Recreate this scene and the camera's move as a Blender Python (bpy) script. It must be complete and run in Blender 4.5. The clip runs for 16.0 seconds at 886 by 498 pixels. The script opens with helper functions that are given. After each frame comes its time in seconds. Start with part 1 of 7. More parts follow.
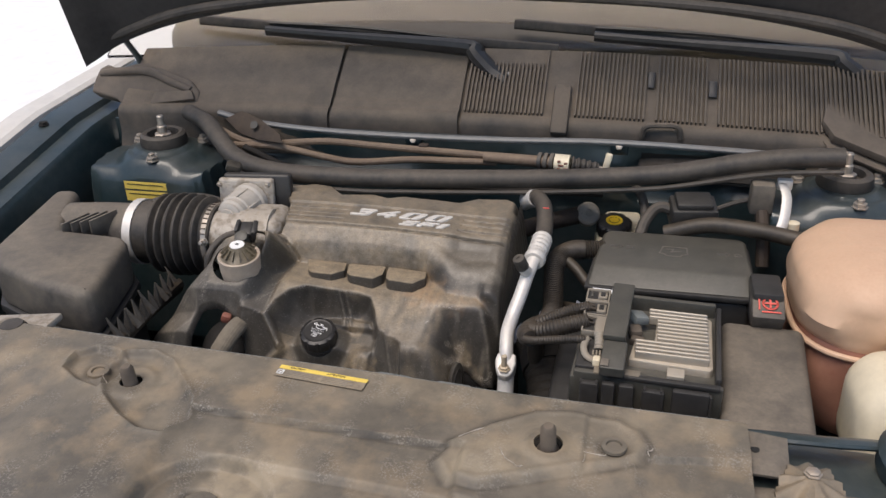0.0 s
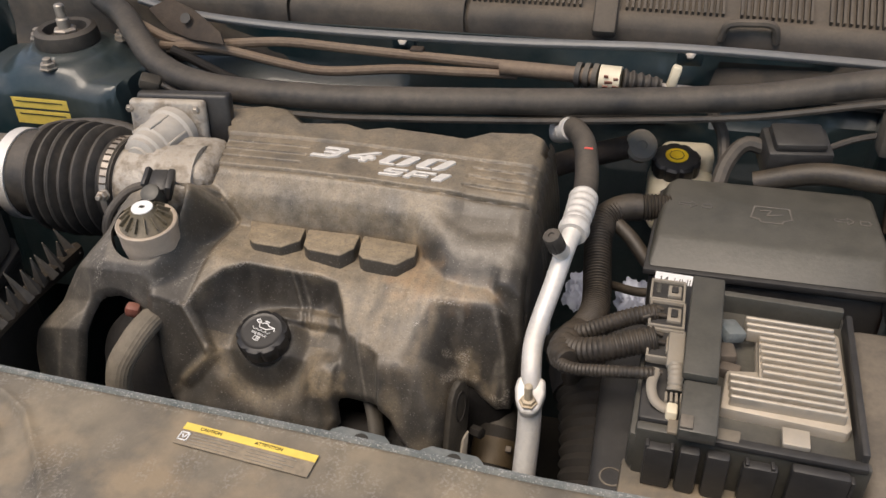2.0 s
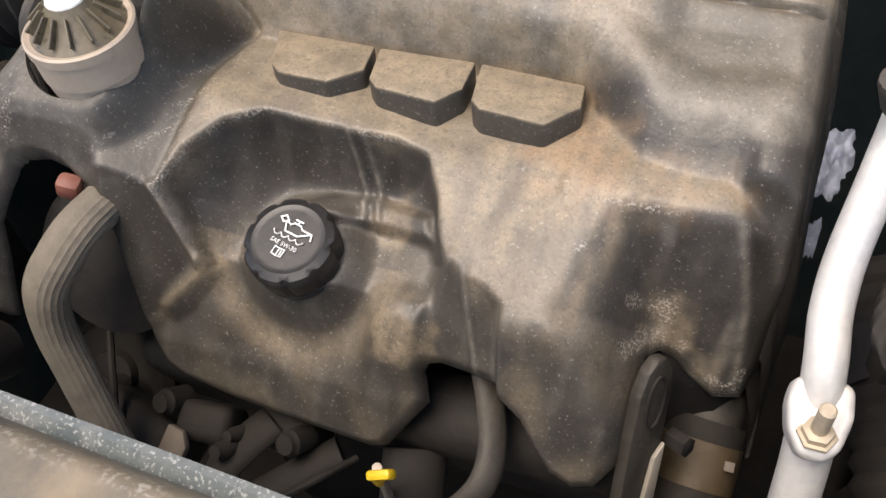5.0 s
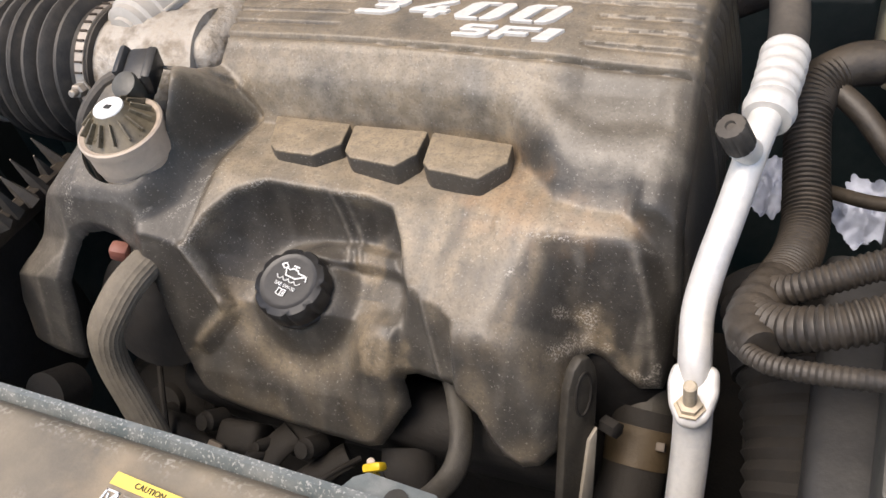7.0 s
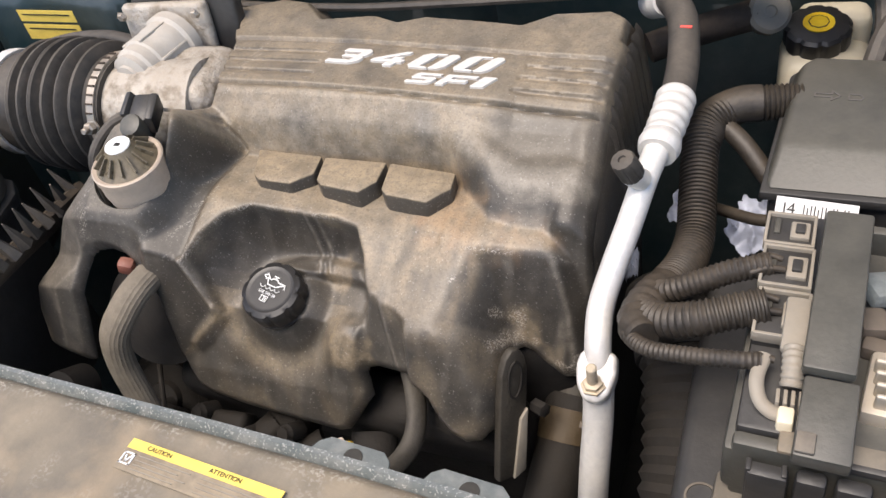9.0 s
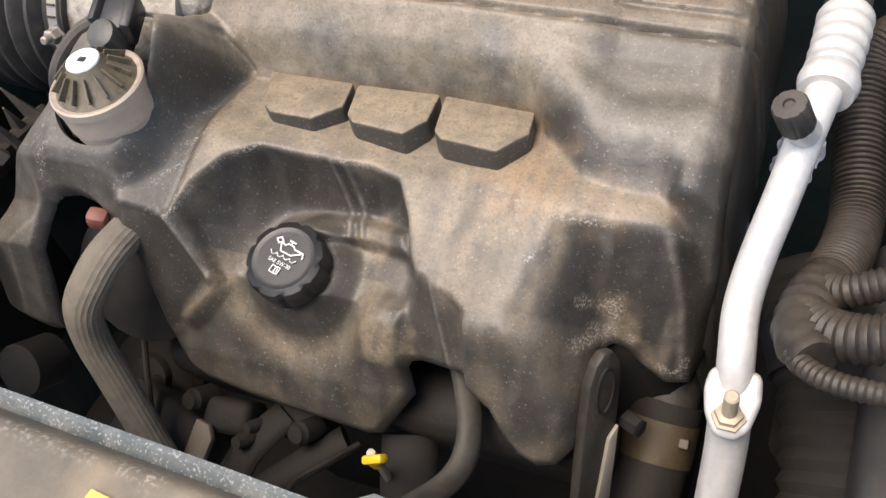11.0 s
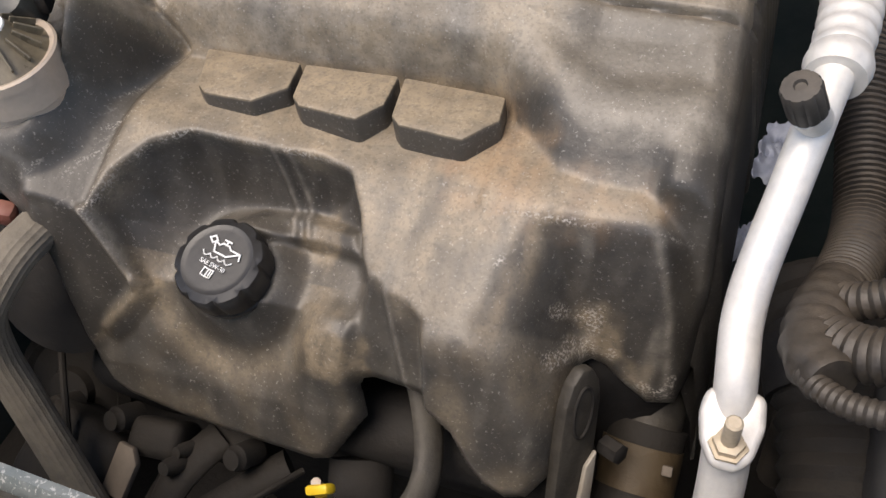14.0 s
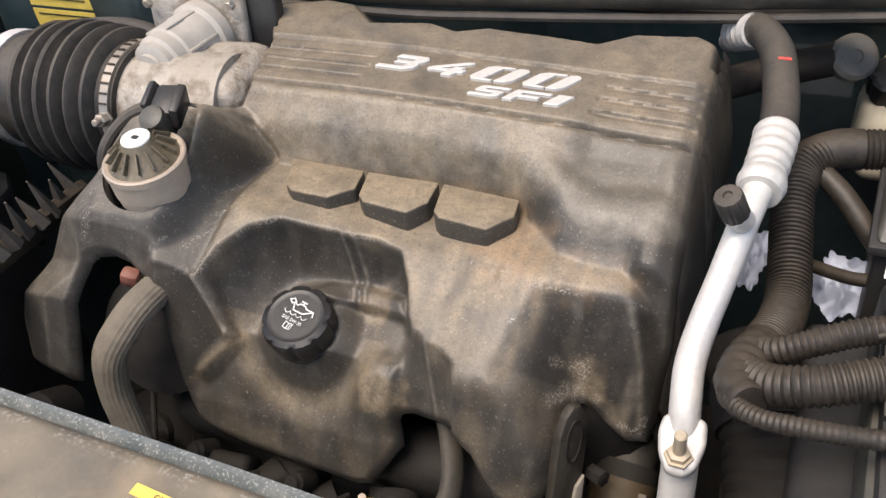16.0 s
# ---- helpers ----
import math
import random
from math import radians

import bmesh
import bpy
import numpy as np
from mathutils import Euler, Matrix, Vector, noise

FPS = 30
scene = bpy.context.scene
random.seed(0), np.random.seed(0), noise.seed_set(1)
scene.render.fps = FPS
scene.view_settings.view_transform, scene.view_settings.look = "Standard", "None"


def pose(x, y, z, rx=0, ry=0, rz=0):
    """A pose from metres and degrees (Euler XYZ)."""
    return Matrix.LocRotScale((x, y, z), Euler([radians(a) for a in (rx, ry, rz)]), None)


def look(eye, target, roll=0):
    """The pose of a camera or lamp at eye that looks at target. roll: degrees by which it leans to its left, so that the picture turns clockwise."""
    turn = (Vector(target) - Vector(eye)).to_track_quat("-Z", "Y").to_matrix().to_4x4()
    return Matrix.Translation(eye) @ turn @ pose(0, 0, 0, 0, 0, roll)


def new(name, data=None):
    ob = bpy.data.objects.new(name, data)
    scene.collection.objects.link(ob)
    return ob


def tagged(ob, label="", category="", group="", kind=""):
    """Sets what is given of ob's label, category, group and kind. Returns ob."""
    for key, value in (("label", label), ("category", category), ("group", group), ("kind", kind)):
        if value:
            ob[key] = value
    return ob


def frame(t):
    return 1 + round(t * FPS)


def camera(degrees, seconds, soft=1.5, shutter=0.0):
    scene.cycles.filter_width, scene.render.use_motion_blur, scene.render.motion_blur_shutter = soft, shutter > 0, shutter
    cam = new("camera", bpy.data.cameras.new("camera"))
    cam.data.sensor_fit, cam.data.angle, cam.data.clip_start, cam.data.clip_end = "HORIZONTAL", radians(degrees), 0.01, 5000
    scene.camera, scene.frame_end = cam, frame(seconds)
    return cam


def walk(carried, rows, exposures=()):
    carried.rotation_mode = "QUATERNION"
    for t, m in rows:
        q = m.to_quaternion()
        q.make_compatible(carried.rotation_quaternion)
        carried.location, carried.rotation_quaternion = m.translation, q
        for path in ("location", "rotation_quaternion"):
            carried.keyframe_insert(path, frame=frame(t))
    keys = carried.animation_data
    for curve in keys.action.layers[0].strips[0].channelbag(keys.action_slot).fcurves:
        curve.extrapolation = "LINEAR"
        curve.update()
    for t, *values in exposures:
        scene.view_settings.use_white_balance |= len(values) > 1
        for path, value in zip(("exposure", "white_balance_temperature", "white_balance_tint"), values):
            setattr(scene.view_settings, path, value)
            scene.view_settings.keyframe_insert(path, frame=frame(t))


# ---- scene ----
cam = camera(54.0, 16.0)
PATH = [
    (0, (0.046, 0.043, 1.562), (-0.368, 1.775, 0.652), -1.7),
    (0.5, (0.058, 0.102, 1.541), (-0.381, 1.798, 0.576), -0.6),
    (1, (0.043, 0.179, 1.519), (-0.375, 1.862, 0.521), -0.8),
    (1.5, (-0.011, 0.296, 1.498), (-0.386, 1.946, 0.433), -1.8),
    (2, (-0.031, 0.42, 1.469), (-0.435, 1.996, 0.305), -1.9),
    (2.5, (-0.032, 0.567, 1.412), (-0.523, 2.058, 0.172), 0.3),
    (3, (-0.067, 0.663, 1.351), (-0.552, 2.111, 0.06), -0.8),
    (3.5, (-0.117, 0.716, 1.293), (-0.624, 2.069, -0.09), -3.4),
    (4, (-0.155, 0.738, 1.247), (-0.729, 1.985, -0.207), -4.8),
    (4.2, (-0.159, 0.749, 1.225), (-0.702, 1.995, -0.242), -4.6),
    (6.3, (-0.105, 0.707, 1.292), (-0.804, 1.939, -0.12), -11.8),
    (6.5, (-0.088, 0.702, 1.298), (-0.796, 1.947, -0.098), -12.7),
    (7, (-0.063, 0.686, 1.314), (-0.783, 1.944, -0.065), -13.7),
    (7.5, (-0.051, 0.677, 1.324), (-0.809, 1.921, -0.047), -14.8),
    (8, (-0.035, 0.674, 1.327), (-0.793, 1.92, -0.041), -15.0),
    (8.5, (-0.022, 0.66, 1.35), (-0.749, 1.943, -0.001), -13.6),
    (9, (0.002, 0.622, 1.386), (-0.698, 1.911, 0.027), -13.4),
    (9.5, (0.009, 0.612, 1.398), (-0.676, 1.921, 0.051), -13.3),
    (9.7, (0.002, 0.614, 1.4), (-0.689, 1.905, 0.037), -13.3),
    (11.8, (-0.128, 0.797, 1.219), (-0.793, 1.927, -0.291), -12.9),
    (12, (-0.128, 0.801, 1.212), (-0.803, 1.927, -0.297), -13.4),
    (12.5, (-0.13, 0.803, 1.214), (-0.789, 1.952, -0.285), -12.7),
    (13, (-0.129, 0.797, 1.22), (-0.764, 1.961, -0.278), -11.9),
    (13.5, (-0.114, 0.797, 1.221), (-0.699, 1.975, -0.285), -10.5),
    (14, (-0.117, 0.765, 1.248), (-0.708, 1.976, -0.231), -9.2),
    (14.5, (-0.109, 0.727, 1.276), (-0.717, 2.001, -0.141), -7.6),
    (15, (-0.107, 0.699, 1.299), (-0.714, 2.031, -0.065), -6.7),
    (15.5, (-0.095, 0.677, 1.316), (-0.716, 2.037, -0.012), -6.8),
    (16, (-0.078, 0.651, 1.33), (-0.74, 2.03, 0.042), -7.1),
]
walk(cam, [(t, look(eye, target, roll)) for t, eye, target, roll in PATH],
     [(0, 0.74, 7200, 14), (0.5, 0.88, 7300, 14), (1, 0.90, 7300, 14), (1.5, 0.88, 7600, 14), (2, 0.92, 7800, 14), (2.5, 0.97, 7900, 14), (3.5, 1.28, 7600, 14), (7, 1.44, 7300, 14), (9.5, 1.49, 7200, 14), (12, 1.45, 7200, 14), (13, 1.41, 7200, 14), (13.5, 1.24, 7200, 14), (14.5, 1.20, 7300, 14), (16, 1.31, 7300, 14)])

# ---------------------------------------------------------------- light
world = bpy.data.worlds.new("world")
scene.world = world
world.use_nodes = True
wn, wl = world.node_tree.nodes, world.node_tree.links
sky = wn.new("ShaderNodeTexSky")
sky.sky_type, sky.sun_disc = "NISHITA", False
sky.sun_elevation, sky.sun_rotation = radians(69), radians(208)
wl.new(sky.outputs[0], wn["Background"].inputs[0])
wn["Background"].inputs[1].default_value = 0.10
sun_data = bpy.data.lights.new("sun", "SUN")
sun_data.energy, sun_data.angle, sun_data.color = 1.75, radians(38), (1.0, 0.96, 0.91)
sun = new("sun", sun_data)
sun.matrix_world = look((-1.0, -0.45, 5.2), (-0.2, 1.0, 0.9))


# ---------------------------------------------------------------- materials
def material(name, base, rough=0.6, metal=0.0, dust=(0.30, 0.25, 0.19), amount=0.4, scale=9.0, grain=220.0, bump=0.15, up=0.5, second=None, coat=0.0, dull=0.9):
    """Procedural surface: base colour with two scales of variation, and dust that lies in patches and more on what faces up."""
    m = bpy.data.materials.new(name)
    m.use_nodes = True
    n, l = m.node_tree.nodes, m.node_tree.links
    b = n["Principled BSDF"]
    co = n.new("ShaderNodeNewGeometry")

    def noise_tex(s, detail=6.0, r=0.6):
        x = n.new("ShaderNodeTexNoise")
        x.inputs["Scale"].default_value, x.inputs["Detail"].default_value, x.inputs["Roughness"].default_value = s, detail, r
        l.new(co.outputs["Position"], x.inputs["Vector"])
        return x.outputs["Fac"]

    def math_node(op, a, c, clamp=False):
        x = n.new("ShaderNodeMath")
        x.operation, x.use_clamp = op, clamp
        for k, v in ((0, a), (1, c)):
            if isinstance(v, (int, float)):
                x.inputs[k].default_value = v
            else:
                l.new(v, x.inputs[k])
        return x.outputs[0]

    def mix(fac, a, c):
        x = n.new("ShaderNodeMix")
        x.data_type = "RGBA"
        if isinstance(fac, (int, float)):
            x.inputs[0].default_value = fac
        else:
            l.new(fac, x.inputs[0])
        for k, v in ((6, a), (7, c)):
            if isinstance(v, tuple):
                x.inputs[k].default_value = (*v, 1)
            else:
                l.new(v, x.inputs[k])
        return x.outputs[2]

    big, fine = noise_tex(scale), noise_tex(grain, 3.0)
    mid = noise_tex(scale * 6)
    dark = tuple(v * 0.72 for v in base)
    col = mix(mid, dark, tuple(min(1, v * 1.25) for v in base))
    if second:
        col = mix(math_node("MULTIPLY", math_node("SUBTRACT", noise_tex(scale * 2.3), 0.48), 5.0, True), col, second)
    sep = n.new("ShaderNodeSeparateXYZ")
    l.new(co.outputs["Normal"], sep.inputs[0])
    facing = math_node("MULTIPLY", math_node("MULTIPLY", math_node("SUBTRACT", sep.outputs[2], 0.35), 1.55, True), up)
    patch = math_node("MULTIPLY", math_node("SUBTRACT", math_node("ADD", math_node("MULTIPLY", big, 0.65), math_node("MULTIPLY", mid, 0.35)), 0.36), 3.2, True)
    amt = math_node("ADD", math_node("MULTIPLY", patch, amount), math_node("MULTIPLY", facing, amount), True)
    amt = math_node("MULTIPLY", amt, math_node("ADD", math_node("MULTIPLY", fine, 0.7), 0.62), True)
    col = mix(amt, col, dust)
    l.new(col, b.inputs["Base Color"])
    ro = math_node("ADD", rough, math_node("MULTIPLY", amt, dull - rough), True)
    l.new(ro, b.inputs["Roughness"])
    b.inputs["Metallic"].default_value = metal
    if metal:
        l.new(math_node("MULTIPLY", math_node("SUBTRACT", 1.0, amt), metal, True), b.inputs["Metallic"])
    b.inputs["Coat Weight"].default_value = coat
    bp = n.new("ShaderNodeBump")
    bp.inputs["Strength"].default_value, bp.inputs["Distance"].default_value = bump, 0.002
    l.new(math_node("ADD", fine, math_node("MULTIPLY", mid, 1.4)), bp.inputs["Height"])
    l.new(bp.outputs[0], b.inputs["Normal"])
    return m


SAND = (0.30, 0.235, 0.165)
M_COVER = material("cover_plastic", (0.036, 0.035, 0.034), 0.41, 0, (0.222, 0.190, 0.147), 0.27, 16, 320, 0.14, 1.6, dull=0.58)


def layered(m, name, colour, strength, speck, lo=0.30, hi=0.62, least=0.25):
    """Adds dirt, or painted shade and sheen, of its own shape, from a mesh layer, broken up by fine specks."""
    n, l = m.node_tree.nodes, m.node_tree.links
    b = n["Principled BSDF"]
    at = n.new("ShaderNodeAttribute")
    at.attribute_name = name
    geo = n.new("ShaderNodeNewGeometry")
    nz = n.new("ShaderNodeTexNoise")
    nz.inputs["Scale"].default_value, nz.inputs["Detail"].default_value = speck, 8.0
    l.new(geo.outputs["Position"], nz.inputs["Vector"])
    ramp = n.new("ShaderNodeMapRange")
    ramp.inputs[1].default_value, ramp.inputs[2].default_value, ramp.inputs[3].default_value, ramp.inputs[4].default_value = lo, hi, least, 1.0
    l.new(nz.outputs["Fac"], ramp.inputs[0])
    mul = n.new("ShaderNodeMath")
    mul.operation, mul.use_clamp = "MULTIPLY", True
    l.new(at.outputs["Fac"], mul.inputs[0])
    l.new(ramp.outputs[0], mul.inputs[1])
    amt = n.new("ShaderNodeMath")
    amt.operation, amt.use_clamp = "MULTIPLY", True
    l.new(mul.outputs[0], amt.inputs[0])
    amt.inputs[1].default_value = strength
    mx = n.new("ShaderNodeMix")
    mx.data_type = "RGBA"
    l.new(amt.outputs[0], mx.inputs[0])
    l.new(b.inputs["Base Color"].links[0].from_socket, mx.inputs[6])
    mx.inputs[7].default_value = (*colour, 1)
    l.new(mx.outputs[2], b.inputs["Base Color"])
    return m


# dark coat: bare black plastic together with shade painted into the colour
layered(M_COVER, "shading", (0.034, 0.030, 0.025), 0.94, 60, 0.3, 0.6, 0.65)
# pale streaks and worn edges, plus sheen painted into the colour
layered(M_COVER, "sheen_bloom", (0.335, 0.300, 0.250), 0.62, 120)
layered(M_COVER, "sand", (0.365, 0.283, 0.185), 0.82, 150, 0.34, 0.58, 0.5)
layered(M_COVER, "all_over", (0.06, 0.052, 0.042), 0.32, 240, 0.55, 0.70, 0.0)
layered(M_COVER, "all_over", (0.055, 0.048, 0.039), 0.35, 75, 0.50, 0.68, 0.0)
layered(M_COVER, "all_over", (0.055, 0.048, 0.040), 0.34, 34, 0.52, 0.72, 0.0)
layered(M_COVER, "rust", (0.37, 0.240, 0.140), 0.68, 110, 0.34, 0.58, 0.4)
layered(M_COVER, "all_over", (0.045, 0.038, 0.030), 0.26, 520, 0.52, 0.64, 0.0)
layered(M_COVER, "all_over", (0.50, 0.47, 0.42), 0.30, 600, 0.62, 0.71, 0.0)
layered(M_COVER, "all_over", (0.55, 0.52, 0.47), 0.16, 170, 0.70, 0.76, 0.0)
layered(M_COVER, "scuff", (0.62, 0.57, 0.5), 0.55, 650, 0.50, 0.60, 0.0)
M_BLACK = material("black_plastic", (0.020, 0.020, 0.021), 0.42, 0, (0.22, 0.20, 0.17), 0.10, 14, 300, 0.1, 0.5)
M_DUSTY = material("dusty_plastic", (0.045, 0.043, 0.042), 0.55, 0, (0.27, 0.225, 0.17), 0.42, 11, 260, 0.15, 0.6)
M_RUBBER = material("rubber", (0.02, 0.02, 0.02), 0.55, 0, (0.22, 0.18, 0.14), 0.3, 16, 300, 0.12, 0.5)
M_CONDUIT = material("conduit", (0.018, 0.016, 0.014), 0.45, 0, (0.18, 0.135, 0.09), 0.23, 40, 260, 0.14, 0.6)
M_TEAL = material("teal_paint", (0.010, 0.028, 0.035), 0.3, 0, (0.22, 0.195, 0.16), 0.17, 10, 200, 0.06, 0.5, coat=0.3)
M_SUPPORT = material("dusty_painted_steel", (0.075, 0.070, 0.061), 0.5, 0, (0.29, 0.24, 0.175), 0.42, 7, 300, 0.15, 0.3, second=(0.24, 0.18, 0.115))
# painted shade along pressed edges, with some random grime
layered(M_SUPPORT, "groove_shade", (0.045, 0.038, 0.030), 0.75, 60, 0.3, 0.6, 0.5)
layered(M_SUPPORT, "caked", (0.35, 0.287, 0.20), 0.75, 45, 0.34, 0.6, 0.3)
layered(M_SUPPORT, "rubbed", (0.45, 0.42, 0.37), 0.6, 420, 0.5, 0.62, 0.0)
M_ALU = material("aluminium", (0.74, 0.72, 0.69), 0.42, 0.5, (0.53, 0.48, 0.41), 0.42, 34, 350, 0.08, 0.3)
M_CAST = material("cast_aluminium", (0.46, 0.43, 0.39), 0.5, 0.4, (0.34, 0.28, 0.21), 0.5, 30, 260, 0.5, 0.4, second=(0.17, 0.145, 0.115))
M_STEEL = material("steel", (0.45, 0.42, 0.38), 0.4, 0.9, (0.30, 0.20, 0.12), 0.4, 40, 400, 0.15, 0.3)
M_RUST = material("rusty_steel", (0.034, 0.025, 0.02), 0.7, 0.2, (0.11, 0.08, 0.055), 0.45, 22, 300, 0.25, 0.4)
M_PIPE = material("brown_stained_pipe", (0.15, 0.105, 0.075), 0.55, 0.2, (0.27, 0.205, 0.145), 0.5, 22, 300, 0.2, 0.5)
M_COWL = material("cowl_plastic", (0.05, 0.046, 0.042), 0.7, 0, (0.22, 0.172, 0.124), 0.52, 6, 260, 0.12, 0.6)
M_TAN = material("coolant_tank_plastic", (0.67, 0.46, 0.315), 0.32, 0, (0.50, 0.31, 0.21), 0.6, 9, 200, 0.06, 0.4)
M_WHITE = material("white_plastic", (0.75, 0.67, 0.50), 0.4, 0, (0.5, 0.43, 0.33), 0.35, 12, 250, 0.06, 0.3)
M_YELLOW = material("yellow_label", (0.85, 0.60, 0.12), 0.5, 0, (0.4, 0.3, 0.15), 0.12, 20, 300, 0.02, 0.2)
M_YELLOWP = material("yellow_plastic", (0.88, 0.55, 0.02), 0.4, 0, (0.4, 0.3, 0.15), 0.1, 20, 300, 0.05, 0.2)
M_INK = material("black_ink", (0.02, 0.02, 0.02), 0.5, 0, (0.2, 0.17, 0.12), 0.15, 20, 300, 0.0, 0.1)
M_PRINT = material("white_print", (0.82, 0.82, 0.8), 0.5, 0, (0.5, 0.46, 0.4), 0.08, 30, 300, 0.0, 0.1)
M_RED = material("red_print", (0.75, 0.10, 0.08), 0.5, 0, (0.5, 0.3, 0.2), 0.12, 30, 300, 0.0, 0.1)
M_LETTER = material("badge_silver", (0.66, 0.64, 0.61), 0.45, 0.2, (0.45, 0.41, 0.35), 0.2, 40, 400, 0.1, 0.3)
M_CAP = material("cap_plastic", (0.012, 0.012, 0.013), 0.38, 0, (0.2, 0.18, 0.15), 0.06, 20, 300, 0.06, 0.4)
M_FOIL = material("crumpled_foil", (0.38, 0.42, 0.53), 0.4, 0.2, (0.5, 0.52, 0.6), 0.2, 30, 200, 0.1, 0.1)
M_DARK = material("grimy_metal", (0.010, 0.009, 0.009), 0.7, 0.3, (0.035, 0.028, 0.02), 0.4, 14, 250, 0.25, 0.4)
M_GROUND = material("concrete", (0.78, 0.77, 0.75), 0.9, 0, (0.84, 0.83, 0.81), 0.4, 1.5, 60, 0.3, 0.3)
M_OLIVE = material("grimy_casting", (0.012, 0.010, 0.008), 0.75, 0.2, (0.022, 0.016, 0.010), 0.4, 18, 260, 0.25, 0.4)
M_CLEAR = material("milky_plastic", (0.27, 0.25, 0.215), 0.4, 0, (0.26, 0.21, 0.15), 0.5, 24, 280, 0.08, 0.4)
M_BRAID = material("braided_hose", (0.11, 0.097, 0.078), 0.8, 0, (0.28, 0.235, 0.175), 0.4, 20, 350, 0.3, 0.3)
# teal wing paint with the bright sky's reflection put into its base colour
M_WING_GLARE = material("teal_paint_sky_glare", (0.62, 0.60, 0.57), 0.4, 0.0, (0.5, 0.46, 0.4), 0.4, 8, 200, 0.05, 0.4)
M_FLANGE = material("chipped_blue_grey_paint", (0.11, 0.135, 0.14), 0.4, 0, (0.36, 0.35, 0.32), 0.25, 26, 420, 0.2, 0.3, second=(0.2, 0.215, 0.21))
M_LID = material("dark_dusty_plastic", (0.036, 0.038, 0.035), 0.36, 0, (0.23, 0.205, 0.165), 0.2, 9, 280, 0.12, 0.7)
M_REDCLIP = material("faded_red_plastic", (0.22, 0.07, 0.05), 0.5, 0, (0.2, 0.13, 0.09), 0.4, 40, 300, 0.1, 0.3)
M_STUD = material("corroded_brass", (0.50, 0.41, 0.29), 0.5, 0.3, (0.5, 0.44, 0.36), 0.4, 60, 400, 0.1, 0.3)
layered(M_FLANGE, "chips", (0.50, 0.50, 0.48), 0.7, 620, 0.57, 0.64, 0.0)
M_WORN = material("worn_dark_steel", (0.042, 0.038, 0.033), 0.5, 0.4, (0.085, 0.073, 0.054), 0.45, 40, 300, 0.2, 0.3)
M_CLAMP = material("brown_band", (0.06, 0.04, 0.02), 0.5, 0.2, (0.09, 0.068, 0.04), 0.4, 30, 300, 0.15, 0.3)
M_SMOKY = material("smoky_plastic", (0.085, 0.072, 0.05), 0.22, 0, (0.36, 0.29, 0.19), 0.35, 40, 300, 0.06, 0.3)
M_CANISTER = material("pale_plated_metal", (0.50, 0.42, 0.35), 0.42, 0.3, (0.38, 0.30, 0.22), 0.4, 30, 300, 0.08, 0.4)
M_MOTOR = material("grey_plastic", (0.42, 0.40, 0.37), 0.38, 0, (0.40, 0.34, 0.27), 0.4, 24, 280, 0.06, 0.5)
M_BROWN = material("brown_plastic", (0.075, 0.062, 0.052), 0.65, 0, (0.19, 0.15, 0.11), 0.5, 8, 240, 0.15, 0.5)


def glass(name, colour, rough):
    m = bpy.data.materials.new(name)
    m.use_nodes = True
    b = m.node_tree.nodes["Principled BSDF"]
    b.inputs["Base Color"].default_value, b.inputs["Roughness"].default_value = (*colour, 1), rough
    b.inputs["Transmission Weight"].default_value, b.inputs["IOR"].default_value = 1.0, 1.45
    return m


M_ECU = material("dull_aluminium", (0.50, 0.46, 0.40), 0.42, 0.6, (0.42, 0.34, 0.24), 0.5, 18, 300, 0.1, 0.4)
M_DASH = material("tan_dashboard", (0.11, 0.095, 0.078), 0.7, 0, (0.16, 0.138, 0.11), 0.4, 3, 200, 0.05, 0.4)
M_GLASS = glass("windscreen_glass", (0.85, 0.82, 0.76), 0.06)


# ---------------------------------------------------------------- building helpers
def thing(name, at, label, category, group="", kind=""):
    ob = new(name)
    ob.location = at
    ob.empty_display_size = 0.02
    return tagged(ob, label, category, group, kind)


def place_of(ob):
    p = Vector(ob.location)
    return p + place_of(ob.parent) if ob.parent else p


def part(name, geo, mat, parent=None, label="", smooth=35, mats=None):
    """One mesh object out of a bmesh, or (verts, faces), given in world metres."""
    me = bpy.data.meshes.new(name)
    if isinstance(geo, bmesh.types.BMesh):
        bmesh.ops.recalc_face_normals(geo, faces=geo.faces)
        geo.to_mesh(me)
        geo.free()
    else:
        verts, faces = geo
        me.from_pydata([tuple(map(float, v)) for v in verts], [], [tuple(map(int, f)) for f in faces])
    co = np.empty(len(me.vertices) * 3)
    me.vertices.foreach_get("co", co)
    co = co.reshape(-1, 3)
    mid = (co.min(0) + co.max(0)) / 2
    me.vertices.foreach_set("co", (co - mid).ravel())
    me.update()
    me.shade_smooth()
    me.set_sharp_from_angle(angle=radians(smooth))
    me.materials.append(mat)
    ob = new(name, me)
    if parent:
        ob.parent = parent
        ob.location = Vector(mid) - place_of(parent)
    else:
        ob.location = mid
    if label:
        ob["label"] = label
    return ob


def joined(*bms):
    out = bmesh.new()
    for b in bms:
        me = bpy.data.meshes.new("tmp")
        b.to_mesh(me)
        out.from_mesh(me)
        b.free()
        bpy.data.meshes.remove(me)
    return out


